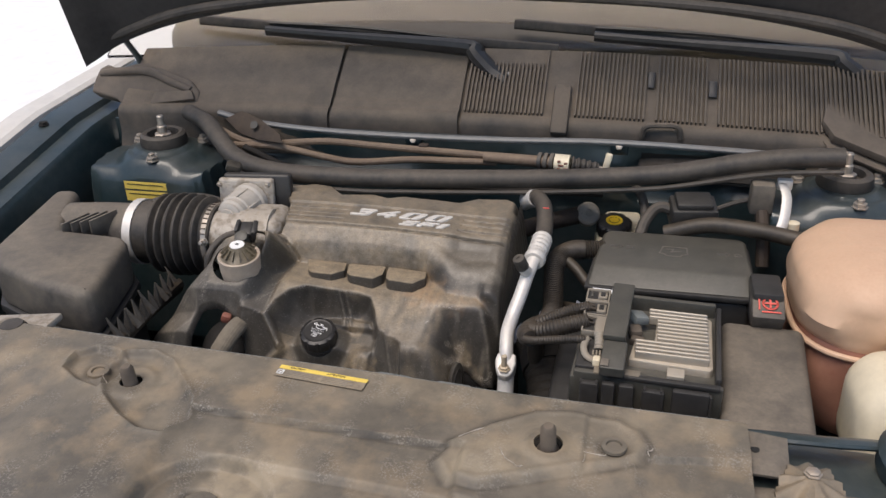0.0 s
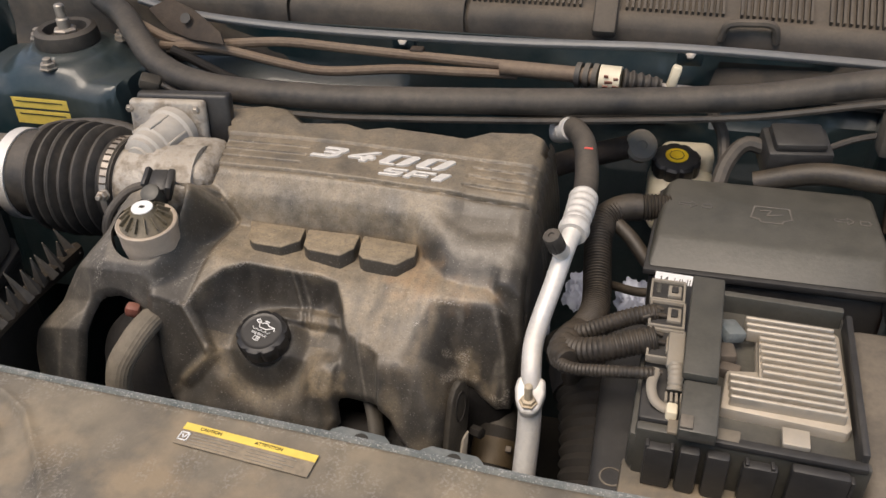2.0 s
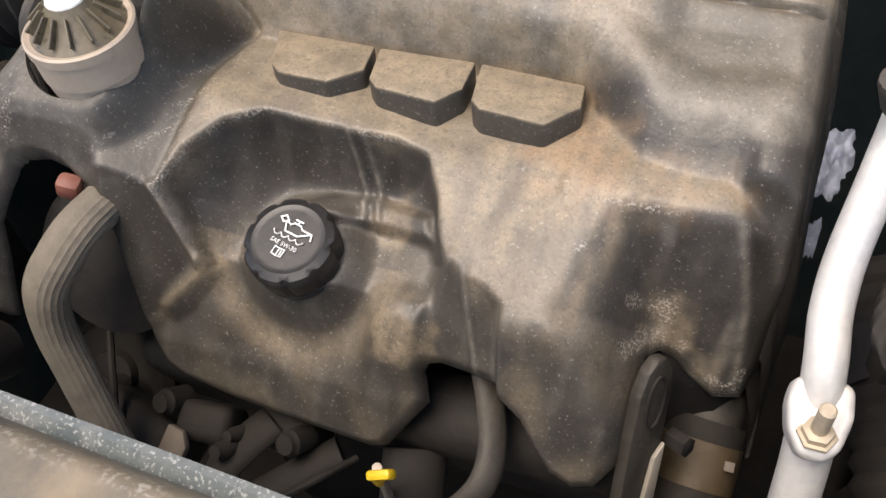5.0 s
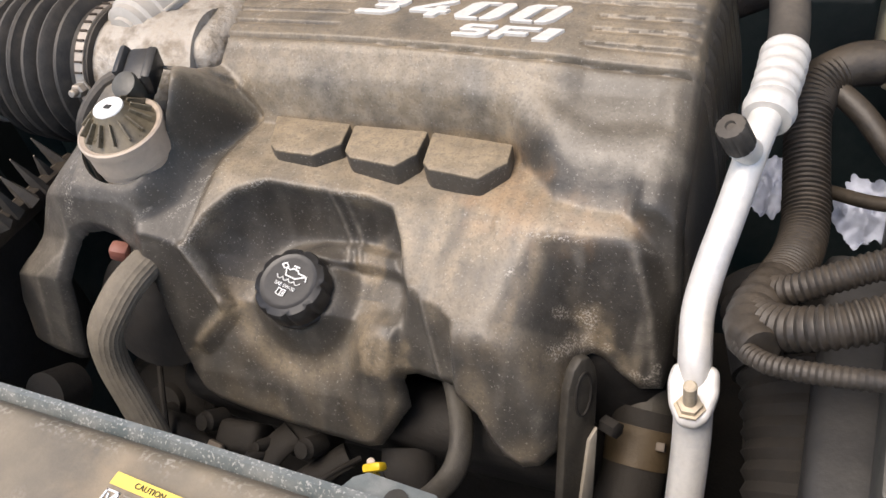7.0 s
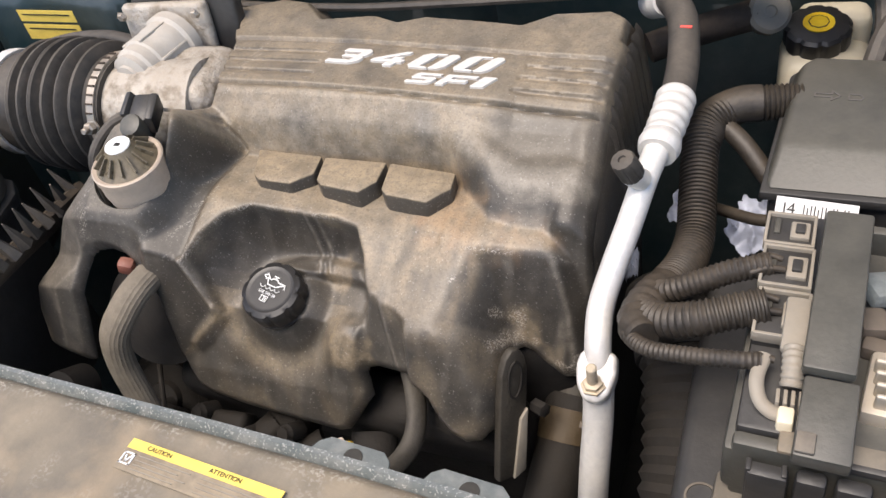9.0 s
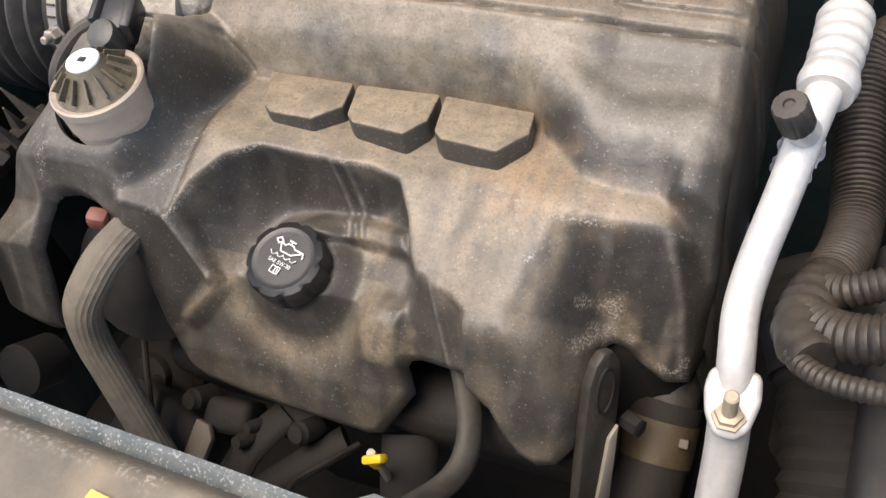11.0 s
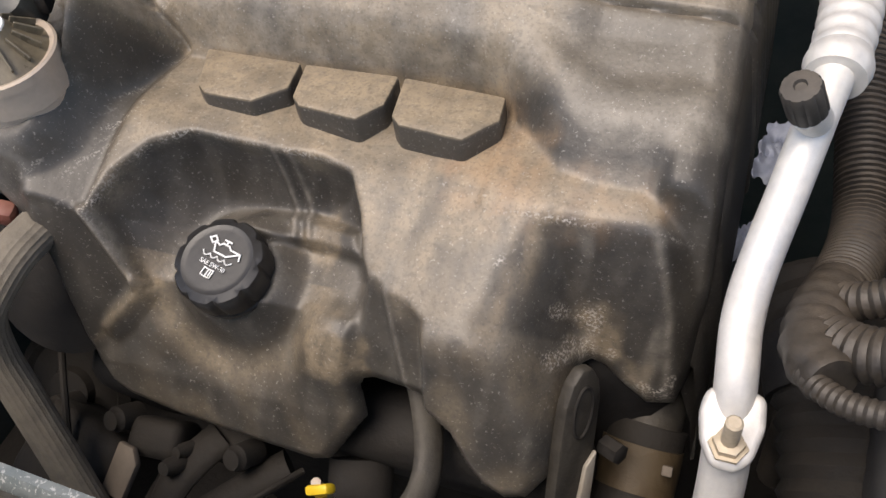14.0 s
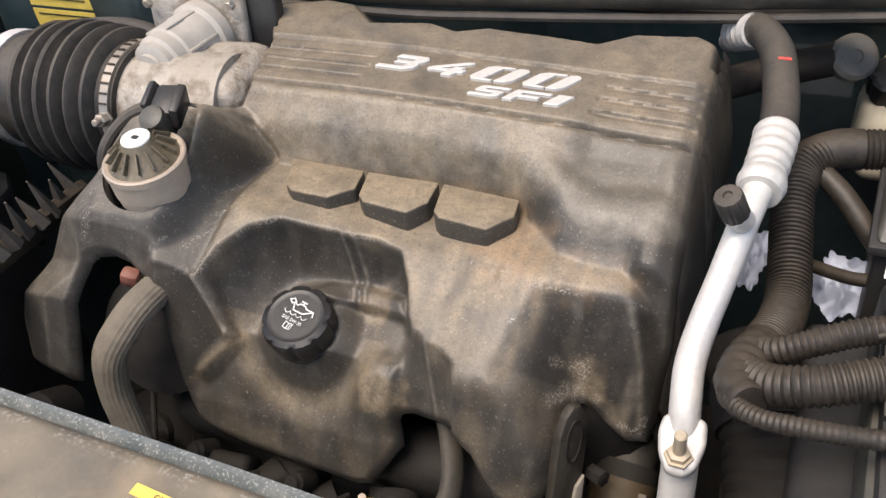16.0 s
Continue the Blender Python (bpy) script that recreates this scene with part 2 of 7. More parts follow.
def box(centre, size, bevel=0.004, turn=(0, 0, 0), seg=2, taper=1.0):
    """A bevelled box; taper shrinks its top."""
    b = bmesh.new()
    bmesh.ops.create_cube(b, size=1)
    for v in b.verts:
        k = taper if v.co.z > 0 else 1.0
        v.co = Vector((v.co.x * size[0] * k, v.co.y * size[1] * k, v.co.z * size[2]))
    if bevel:
        bmesh.ops.bevel(b, geom=b.edges[:] + b.verts[:], offset=bevel, segments=seg, affect="EDGES", profile=0.5)
    bmesh.ops.transform(b, matrix=pose(*centre, *turn), verts=b.verts)
    return b


def prism(outline, z0, z1, bevel=0.003, m=None, seg=2):
    """An outline in x and y raised from z0 to z1, then moved by m."""
    b = bmesh.new()
    low = [b.verts.new((x, y, z0)) for x, y in outline]
    f = b.faces.new(low)
    up = bmesh.ops.extrude_face_region(b, geom=[f])
    for v in up["geom"]:
        if isinstance(v, bmesh.types.BMVert):
            v.co.z = z1
    bmesh.ops.recalc_face_normals(b, faces=b.faces)
    if bevel:
        bmesh.ops.bevel(b, geom=b.edges[:], offset=bevel, segments=seg, affect="EDGES", profile=0.5)
    if m is not None:
        bmesh.ops.transform(b, matrix=m, verts=b.verts)
    return b


def axis_frame(origin, way):
    return Matrix.Translation(origin) @ Vector(way).to_track_quat("Z", "Y").to_matrix().to_4x4()


def lathe(profile, origin, way=(0, 0, 1), n=40, lobes=0, depth=0.0, caps=True):
    """Turns a profile of (radius, height) round an axis. lobes: scallops cut into the rim."""
    m = axis_frame(origin, way)
    verts, faces = [], []
    for r, h in profile:
        for k in range(n):
            a = 2 * math.pi * k / n
            s = 1 - depth * max(0.0, math.cos(lobes * a)) ** 3 if lobes else 1.0
            verts.append(m @ Vector((r * s * math.cos(a), r * s * math.sin(a), h)))
    rows = len(profile)
    for i in range(rows - 1):
        for k in range(n):
            faces.append((i * n + k, i * n + (k + 1) % n, (i + 1) * n + (k + 1) % n, (i + 1) * n + k))
    if caps:
        faces.append(tuple(reversed(range(n))))
        faces.append(tuple((rows - 1) * n + k for k in range(n)))
    return verts, faces


def spline(points, step):
    """A smooth line through the points, in even steps."""
    p = [np.array(q, float) for q in points]
    p = [2 * p[0] - p[1]] + p + [2 * p[-1] - p[-2]]
    out = []
    for a, b, c, d in zip(p, p[1:], p[2:], p[3:]):
        for t in np.linspace(0, 1, 24, endpoint=False):
            out.append(0.5 * (2 * b + (c - a) * t + (2 * a - 5 * b + 4 * c - d) * t * t + (3 * b - a - 3 * c + d) * t**3))
    out.append(p[-2])
    out = np.array(out)
    far = np.r_[0, np.cumsum(np.linalg.norm(np.diff(out, axis=0), axis=1))]
    at = np.linspace(0, far[-1], max(2, int(far[-1] / step) + 1))
    return np.stack([np.interp(at, far, out[:, k]) for k in range(3)], 1), at


def tube(points, radius, step=0.006, n=16, ribs=0.0, rib_depth=0.12, squash=1.0, flutes=0.0):
    """A hose along a spline. radius: a number or a function of the share of the length; ribs: pitch of its corrugation."""
    line, at = spline(points, step if not ribs else min(step, ribs / 4))
    verts, faces = [], []
    way = np.gradient(line, axis=0)
    side = np.cross(way[0], (0.13, 0.21, 1.0))
    for i, (p, w, s) in enumerate(zip(line, way, at)):
        w = w / np.linalg.norm(w)
        side = side - w * (side @ w)
        side = side / np.linalg.norm(side)
        other = np.cross(w, side)
        r = radius(s / at[-1]) if callable(radius) else radius
        if ribs:
            r *= 1 + rib_depth * math.copysign(abs(math.sin(math.pi * 2 * s / ribs)) ** 0.6, math.sin(math.pi * 2 * s / ribs))
        for k in range(n):
            a = 2 * math.pi * k / n
            verts.append(p + r * (1 - flutes * (k % 2)) * (math.cos(a) * side + squash * math.sin(a) * other))
    rows = len(line)
    for i in range(rows - 1):
        for k in range(n):
            faces.append((i * n + k, i * n + (k + 1) % n, (i + 1) * n + (k + 1) % n, (i + 1) * n + k))
    faces.append(tuple(reversed(range(n))))
    faces.append(tuple((rows - 1) * n + k for k in range(n)))
    return verts, faces


def inside(u, v, poly):
    """Signed distance to a polygon's edge, positive inside."""
    p = np.array(poly, float)
    q = np.roll(p, -1, 0)
    far = np.full(u.shape, 1e9)
    odd = np.zeros(u.shape, bool)
    for (ax, ay), (bx, by) in zip(p, q):
        ex, ey = bx - ax, by - ay
        t = np.clip(((u - ax) * ex + (v - ay) * ey) / (ex * ex + ey * ey), 0, 1)
        far = np.minimum(far, np.hypot(u - ax - t * ex, v - ay - t * ey))
        odd ^= ((ay > v) != (by > v)) & (u < ex * (v - ay) / (ey if abs(ey) > 1e-12 else 1e-12) + ax)
    return np.where(odd, far, -far)


def soft_step(d, width):
    t = np.clip(d / width + 0.5, 0, 1)
    return t * t * (3 - 2 * t)


def sheet(us, vs, height, keep, to_world, thick=0.003, layers=None, dist=None):
    """A moulded sheet: heights over a grid, cut to where keep is true, with its own thickness.
    dist: distance inside the outline; the rim is then drawn onto it for a clean cut."""
    nu, nv = len(us), len(vs)
    U, V_ = np.meshgrid(us, vs)
    index = np.full((nv, nu), -1)
    if dist is None:
        cells = keep[:-1, :-1] & keep[1:, :-1] & keep[:-1, 1:] & keep[1:, 1:]
    else:
        keep = dist > 0
        count = keep[:-1, :-1].astype(int) + keep[1:, :-1] + keep[:-1, 1:] + keep[1:, 1:]
        cells = count >= 2
        step = us[1] - us[0]
        gv, gu = np.gradient(dist, vs[1] - vs[0], step)
        size = np.maximum(np.hypot(gu, gv), 0.3)
        near = np.abs(dist) < 0.9 * step
        rim = np.zeros((nv, nu), bool)
        for dj, di in ((0, 0), (0, 1), (1, 0), (1, 1)):
            rim[dj : nv - 1 + dj, di : nu - 1 + di] |= ~cells
        move = np.where((dist < 0) | (near & rim), -dist, 0) / size ** 2
        move = np.clip(move, -1.6 * step, 1.6 * step)
        U, V_ = U + gu * move, V_ + gv * move
    used = np.zeros((nv, nu), bool)
    for dj, di in ((0, 0), (0, 1), (1, 0), (1, 1)):
        used[dj : nv - 1 + dj, di : nu - 1 + di] |= cells
    index[used] = np.arange(used.sum())
    j, i = np.nonzero(used)
    top = to_world(U[j, i], V_[j, i], height[j, i])
    low = to_world(U[j, i], V_[j, i], height[j, i] - thick)
    n = len(top)
    cj, ci = np.nonzero(cells)
    quad = np.stack([index[cj, ci], index[cj, ci + 1], index[cj + 1, ci + 1], index[cj + 1, ci]], 1)
    faces = quad.tolist() + (quad[:, ::-1] + n).tolist()
    edge = {}
    for f in quad.tolist():
        for a, b in zip(f, f[1:] + f[:1]):
            if (b, a) in edge:
                del edge[(b, a)]
            else:
                edge[(a, b)] = 1
    faces += [(b, a, a + n, b + n) for a, b in edge]
    if layers is not None:
        for key in layers:
            layers[key] = np.tile(layers[key][j, i], 2)
    return np.concatenate([top, low]), faces


def lettering(text, size, m, depth, name, mat, parent, shear=0.0, label="", stretch=1.0, bold=0.0):
    cu = bpy.data.curves.new("letters", "FONT")
    cu.offset = bold
    cu.body, cu.size, cu.shear, cu.extrude, cu.align_x, cu.align_y = text, size, shear, depth, "CENTER", "CENTER"
    tmp = new("letters", cu)
    me = tmp.evaluated_get(bpy.context.evaluated_depsgraph_get()).to_mesh()
    verts = [m @ Vector((v.co.x * stretch, v.co.y, v.co.z)) for v in me.vertices]
    faces = [tuple(p.vertices) for p in me.polygons]
    bpy.data.objects.remove(tmp)
    bpy.data.curves.remove(cu)
    return part(name, (verts, faces), mat, parent, label, smooth=20)


def strip(points, width, m, z=0.0004, thick=0.0006):
    """A flat printed line of that width through points in a plane, laid by m."""
    b = bmesh.new()
    for (ax, ay), (bx, by) in zip(points, points[1:]):
        d = Vector((bx - ax, by - ay))
        if d.length < 1e-6:
            continue
        t = d.normalized() * width / 2
        s = Vector((-t.y, t.x))
        a, c = Vector((ax, ay)) - t, Vector((bx, by)) + t
        low = [b.verts.new(m @ Vector((*q, z))) for q in (a - s, c - s, c + s, a + s)]
        up = [b.verts.new(m @ Vector((*q, z + thick))) for q in (a - s, c - s, c + s, a + s)]
        b.faces.new(up)
        for k in range(4):
            b.faces.new((low[k], low[(k + 1) % 4], up[(k + 1) % 4], up[k]))
    return b


def bolt(parent, at, way=(0, 0, 1), r=0.007, h=0.006, shank=0.0, mat=None, name="bolt", label=""):
    prof = [(r * 1.25, 0), (r * 1.25, 0.0015), (r, 0.0018), (r, h), (r * 0.8, h + 0.0008)]
    v, f = lathe(prof, at, way, 6)
    if shank:
        m = axis_frame(at, way)
        v2, f2 = lathe([(r * 0.55, h), (r * 0.55, h + shank), (r * 0.4, h + shank + 0.001)], at, way, 12)
        f = list(f) + [tuple(i + len(v) for i in q) for q in f2]
        v = list(v) + list(v2)
    return part(name, (v, f), mat or M_STEEL, parent, label)


# ---------------------------------------------------------------- ground and car body
def ground():
    b = bmesh.new()
    bmesh.ops.create_grid(b, x_segments=40, y_segments=40, size=400)
    for v in b.verts:
        v.co.z = 0.0
    tagged(part("ground", b, M_GROUND), "pale sunlit concrete ground under the car", "ground", kind="structure")


ground()
CX = -0.21  # the car's middle

car = thing("car_body", (CX, 1.2, 0.0), "dark teal car body with open bonnet and dusty engine bay", "car")


def fender(side):
    """Inner wing: wall, rolled top flange and the outer wing's top."""
    x0 = CX + side * 0.735
    ys = np.linspace(0.55, 1.75, 50)
    prof = [(-0.06, 0.35), (-0.03, 0.7), (-0.012, 0.93), (-0.008, 1.035), (0.0, 1.047), (0.03, 1.05), (0.034, 1.062), (0.05, 1.066), (0.085, 1.067), (0.092, 1.06), (0.094, 1.045), (0.098, 1.03)]
    verts, faces = [], []
    for y in ys:
        drop = -0.10 * ((1.4 - y) / 0.6) * (1 if y < 1.4 else 0.3) - 0.03 * max(0, (1.0 - y) / 0.4) ** 2
        pull = -side * 0.03 * max(0.0, (1.1 - y) / 0.5) ** 2
        for dx, z in prof:
            verts.append((x0 + side * dx + pull, y, z + drop * (0.4 + 0.6 * (z > 0.9))))
    n = len(prof)
    for j in range(len(ys) - 1):
        for i in range(n - 1):
            faces.append((j * n + i, j * n + i + 1, (j + 1) * n + i + 1, (j + 1) * n + i))
    part("inner_wing", (verts, faces), M_TEAL, car, "dusty dark teal inner wing")
    # outer wing, coloured pale for the sky's reflection in its teal paint
    prof = [(0.102, 1.028), (0.106, 1.062), (0.115, 1.068), (0.16, 1.066), (0.20, 1.03), (0.235, 0.93), (0.25, 0.7), (0.24, 0.45)]
    verts, faces = [], []
    for y in ys:
        drop = -0.10 * ((1.4 - y) / 0.6) * (1 if y < 1.4 else 0.3) - 0.03 * max(0, (1.0 - y) / 0.4) ** 2
        pull = -side * 0.03 * max(0.0, (1.1 - y) / 0.5) ** 2
        for dx, z in prof:
            verts.append((x0 + side * dx + pull, y, z + drop * (0.4 + 0.6 * (z > 0.9))))
    n = len(prof)
    for j in range(len(ys) - 1):
        for i in range(n - 1):
            faces.append((j * n + i, j * n + i + 1, (j + 1) * n + i + 1, (j + 1) * n + i))
    part("wing", (verts, faces), M_WING_GLARE, car, "teal outer wing with sky glare painted pale")
    for y in (1.36, 1.02):
        d = -0.10 * ((1.4 - y) / 0.6)
        bolt(car, (x0 + side * 0.066, y, 1.067 + d), (0, 0, 1), 0.008, 0.006, 0.0, M_DARK)


fender(-1)
fender(1)


def firewall():
    xs, zs = np.linspace(-0.93, 0.51, 90), np.linspace(0.3, 1.045, 50)
    X, Z = np.meshgrid(xs, zs)
    d = np.zeros_like(X)
    for cx, cz, w, h, k in ((-0.5, 0.9, 0.3, 0.12, 0.02), (-0.05, 0.98, 0.14, 0.035, 0.012), (0.12, 0.985, 0.10, 0.035, -0.014), (0.25, 1.0, 0.06, 0.03, -0.02), (0.33, 1.0, 0.05, 0.03, -0.02)):
        d += k * soft_step(0.02 - np.maximum(np.abs(X - cx) - w / 2, np.abs(Z - cz) - h / 2), 0.02)
    sheetgeo = sheet(xs, zs, d, np.ones_like(X, bool), lambda u, v, w: np.stack([u, 1.46 - w, v], 1), 0.004)
    part("firewall", sheetgeo, M_TEAL, car, "dark grimy firewall with pressed panels")


firewall()
floor_bm = box((CX, 1.1, 0.36), (1.36, 1.0, 0.03), 0.01)
part("undertray", floor_bm, M_DARK, car, "grimy dark splash tray under the engine")
part("grille_panel", box((CX, 0.42, 0.62), (1.3, 0.05, 0.6), 0.02), M_BLACK, car)
part("bumper", box((CX, 0.36, 0.5), (1.55, 0.16, 0.3), 0.06, seg=4), M_TEAL, car)
part("bay_rear_panel", box((CX, 1.5, 0.7), (1.44, 0.03, 0.6), 0.005), M_TEAL, car)


# strut tower: a round-topped pressed box with mount, nuts and stud
def strut_tower(x, side, z):
    t = thing("strut_tower", (x, 1.38, 0.5), "teal painted strut tower with rubber mount and threaded stud", "strut tower", "strut towers")
    us, vs = np.linspace(-0.15, 0.15, 61), np.linspace(-0.15, 0.14, 59)
    U_, V_ = np.meshgrid(us, vs)
    d = inside(U_, V_, [(-0.12, -0.075), (-0.09, -0.088), (0.085, -0.088), (0.115, -0.075), (0.125, 0.0), (0.11, 0.12), (-0.11, 0.12), (-0.13, 0.0)])
    rim = soft_step(d, 0.02)
    h = -0.30 * (1 - rim) + 0.018 * soft_step(0.075 - np.hypot(U_, V_), 0.03) + 0.006 * soft_step(0.05 - np.hypot(U_, V_), 0.006)
    h += -0.012 * soft_step(-0.070 - V_, 0.016)
    part("tower", sheet(us, vs, h, d > -0.013, lambda u, v, w: np.stack([x + u, 1.38 + v, z + w], 1), 0.004), M_TEAL, t)
    c = (x, 1.385, z + 0.022)
    part("mount_ring", lathe([(0.040, 0), (0.042, 0.006), (0.040, 0.020), (0.034, 0.024), (0.028, 0.022), (0.026, 0.010), (0.012, 0.010)], c, (0, 0, 1), 40), M_RUBBER, t, "dusty black rubber mount ring")
    part("nut", lathe([(0.016, 0.008), (0.016, 0.020), (0.013, 0.022)], c, (0, 0, 1), 6), M_STEEL, t)
    part("stud", lathe([(0.0085, 0.01), (0.0085, 0.034), (0.0065, 0.036), (0.0065, 0.052), (0.005, 0.054)], c, (0, 0, 1), 16), M_STEEL, t, "worn brass coloured threaded stud")
    for a in (35, 160, 280):
        p = (x + 0.068 * math.cos(radians(a)), 1.385 + 0.068 * math.sin(radians(a)), z + 0.016)
        bolt(t, p, (0, 0, 1), 0.010, 0.007, 0.006)
    return t


TOWER_L = strut_tower(-0.788, -1, 1.005)
TOWER_R = strut_tower(0.364, 1, 1.0)


def warning_sticker(zc, h, lines):
    """A yellow sticker on the front of the strut tower, with dark text bars."""
    t = thing("warning_label", (-0.775, 1.2805, zc), "yellow warning sticker on the teal strut tower", "sticker")
    m = pose(-0.775, 1.2805, zc, 90, 0, 0)
    part("base", prism([(-0.04, -h / 2), (0.04, -h / 2), (0.04, h / 2), (-0.04, h / 2)], 0, 0.0006, 0, m), M_YELLOW, t)
    for k in range(lines):
        part("text_line", strip([(-0.033, h / 2 - 0.005 - 0.006 * k), (0.033, h / 2 - 0.005 - 0.006 * k)], 0.0012, m, 0.0008), M_INK, t)


warning_sticker(0.989, 0.014, 1)
warning_sticker(0.969, 0.019, 1)


# bonnet, raised and propped over the bay, with its inner frame
def bonnet():
    hood = thing("bonnet", (CX, 1.55, 1.2), "raised dark teal bonnet with a black inner frame", "car bonnet")
    tilt = radians(74)
    us, vs = np.linspace(-0.73, 0.73, 65), np.linspace(0, 1.05, 50)
    X, V_ = np.meshgrid(us, vs)
    bow = 0.035 * (1 - (X / 0.73) ** 2)
    inner = inside(X, V_, [(-0.66, 0.12), (0.66, 0.12), (0.60, 0.92), (-0.60, 0.92)])
    h = bow + 0.03 * soft_step(inner, 0.04) - 0.02 * soft_step(-0.69 + np.abs(X), 0.03)
    rear = 1.50

    def world_of(u, v, w):
        back = 0.05 * (u / 0.8) ** 2
        return np.stack([CX + u, rear - back - v * math.cos(tilt) + w * math.sin(tilt), 1.266 - 0.045 * (u / 0.72) ** 2 - 0.05 * np.abs(u / 0.72) ** 6 + v * math.sin(tilt) + w * math.cos(tilt)], 1)

    part("inner_panel", sheet(us, vs, h, np.ones_like(X, bool), world_of, 0.02), M_BLACK, hood)
    part("rear_seal", tube([world_of(np.array([u]), np.array([0.02]), np.array([-0.01]))[0] for u in np.linspace(-0.70, 0.70, 11)], 0.009, 0.02, 10), M_RUBBER, hood)
    for side in (-1, 1):
        x = CX + side * 0.70
        part("hinge", tube([(x, 1.56, 1.07), (x, 1.55, 1.13), (x - side * 0.005, 1.50, 1.19), (x - side * 0.02, 1.47, 1.235)], 0.013, 0.01, 8, squash=0.35), M_TEAL, hood)


bonnet()


# cowl: left blank panel, right grille panel, windscreen, wipers
def cowl_z(x, v):
    """Height of the cowl over v, from its front edge (0) to the glass (1)."""
    return 1.052 + 0.10 * v**0.8 + 0.012 * (1 - ((x - CX) / 0.72) ** 2) * v


def cowl_y(x, v):
    return 1.475 - 0.05 * ((x - CX) / 0.72) ** 2 + 0.135 * v


COWL = thing("windscreen_cowl", (CX, 1.54, 1.05), "dusty grey-brown plastic cowl panel under the windscreen", "cowl")


def cowl_part(name, x0, x1, extra=None, steps=0.006, label=""):
    xs, vs = np.arange(x0, x1, steps), np.linspace(-0.12, 1.0, 40)
    X, V_ = np.meshgrid(xs, vs)
    e = np.zeros_like(X)
    e += -0.02 * soft_step(-V_, 0.1) + 0.006 * soft_step(0.14 - V_, 0.06)
    if extra:
        e += extra(X, V_)

    def w_of(u, v, w):
        return np.stack([u, cowl_y(u, v) - 0.55 * w, cowl_z(u, np.maximum(v, 0)) + 0.4 * np.minimum(v, 0) + 0.83 * w], 1)

    return part(name, sheet(xs, vs, e, np.ones_like(X, bool), w_of, 0.003), M_COWL, COWL, label)


cowl_part("under_panel", -0.90, 0.46, lambda X, V_: -0.012 + 0 * X)
cowl_part("left_panel", -0.90, -0.502, lambda X, V_: 0.006 * soft_step(0.35 - V_, 0.2) * soft_step(-0.54 - X, 0.02))
cowl_part("centre_panel", -0.499, -0.262, lambda X, V_: -0.004 * soft_step(V_ - 0.25, 0.1))
cowl_part("grille_bed", -0.259, 0.46, lambda X, V_: -0.004 + 0 * X)


def cowl_slats():
    """The upright slats of the intake grille, each its own piece."""
    me = None
    gaps = ((0.064, 0.008), (0.166, 0.009))
    k = 0
    x = -0.255
    while x < 0.45:
        if not any(abs(x - g) < w for g, w in gaps) and not (-0.112 < x < -0.062):
            verts, faces = [], []
            hi = 0.78 if x < -0.12 else 0.97
            for v in np.linspace(0.16, hi, 5):
                y, z = cowl_y(x, v), cowl_z(x, v)
                for dx, w in ((-0.0016, -0.004), (-0.0016, 0.0035), (0.0016, 0.0035), (0.0016, -0.004)):
                    verts.append((x + dx, y - 0.55 * w, z + 0.83 * w))
            for j in range(4):
                for i in range(4):
                    faces.append((j * 4 + i, j * 4 + (i + 1) % 4, (j + 1) * 4 + (i + 1) % 4, (j + 1) * 4 + i))
            faces += [(0, 3, 2, 1), (16, 17, 18, 19)]
            part("slat", (verts, faces), M_COWL, COWL)
            k += 1
        x += 0.0072


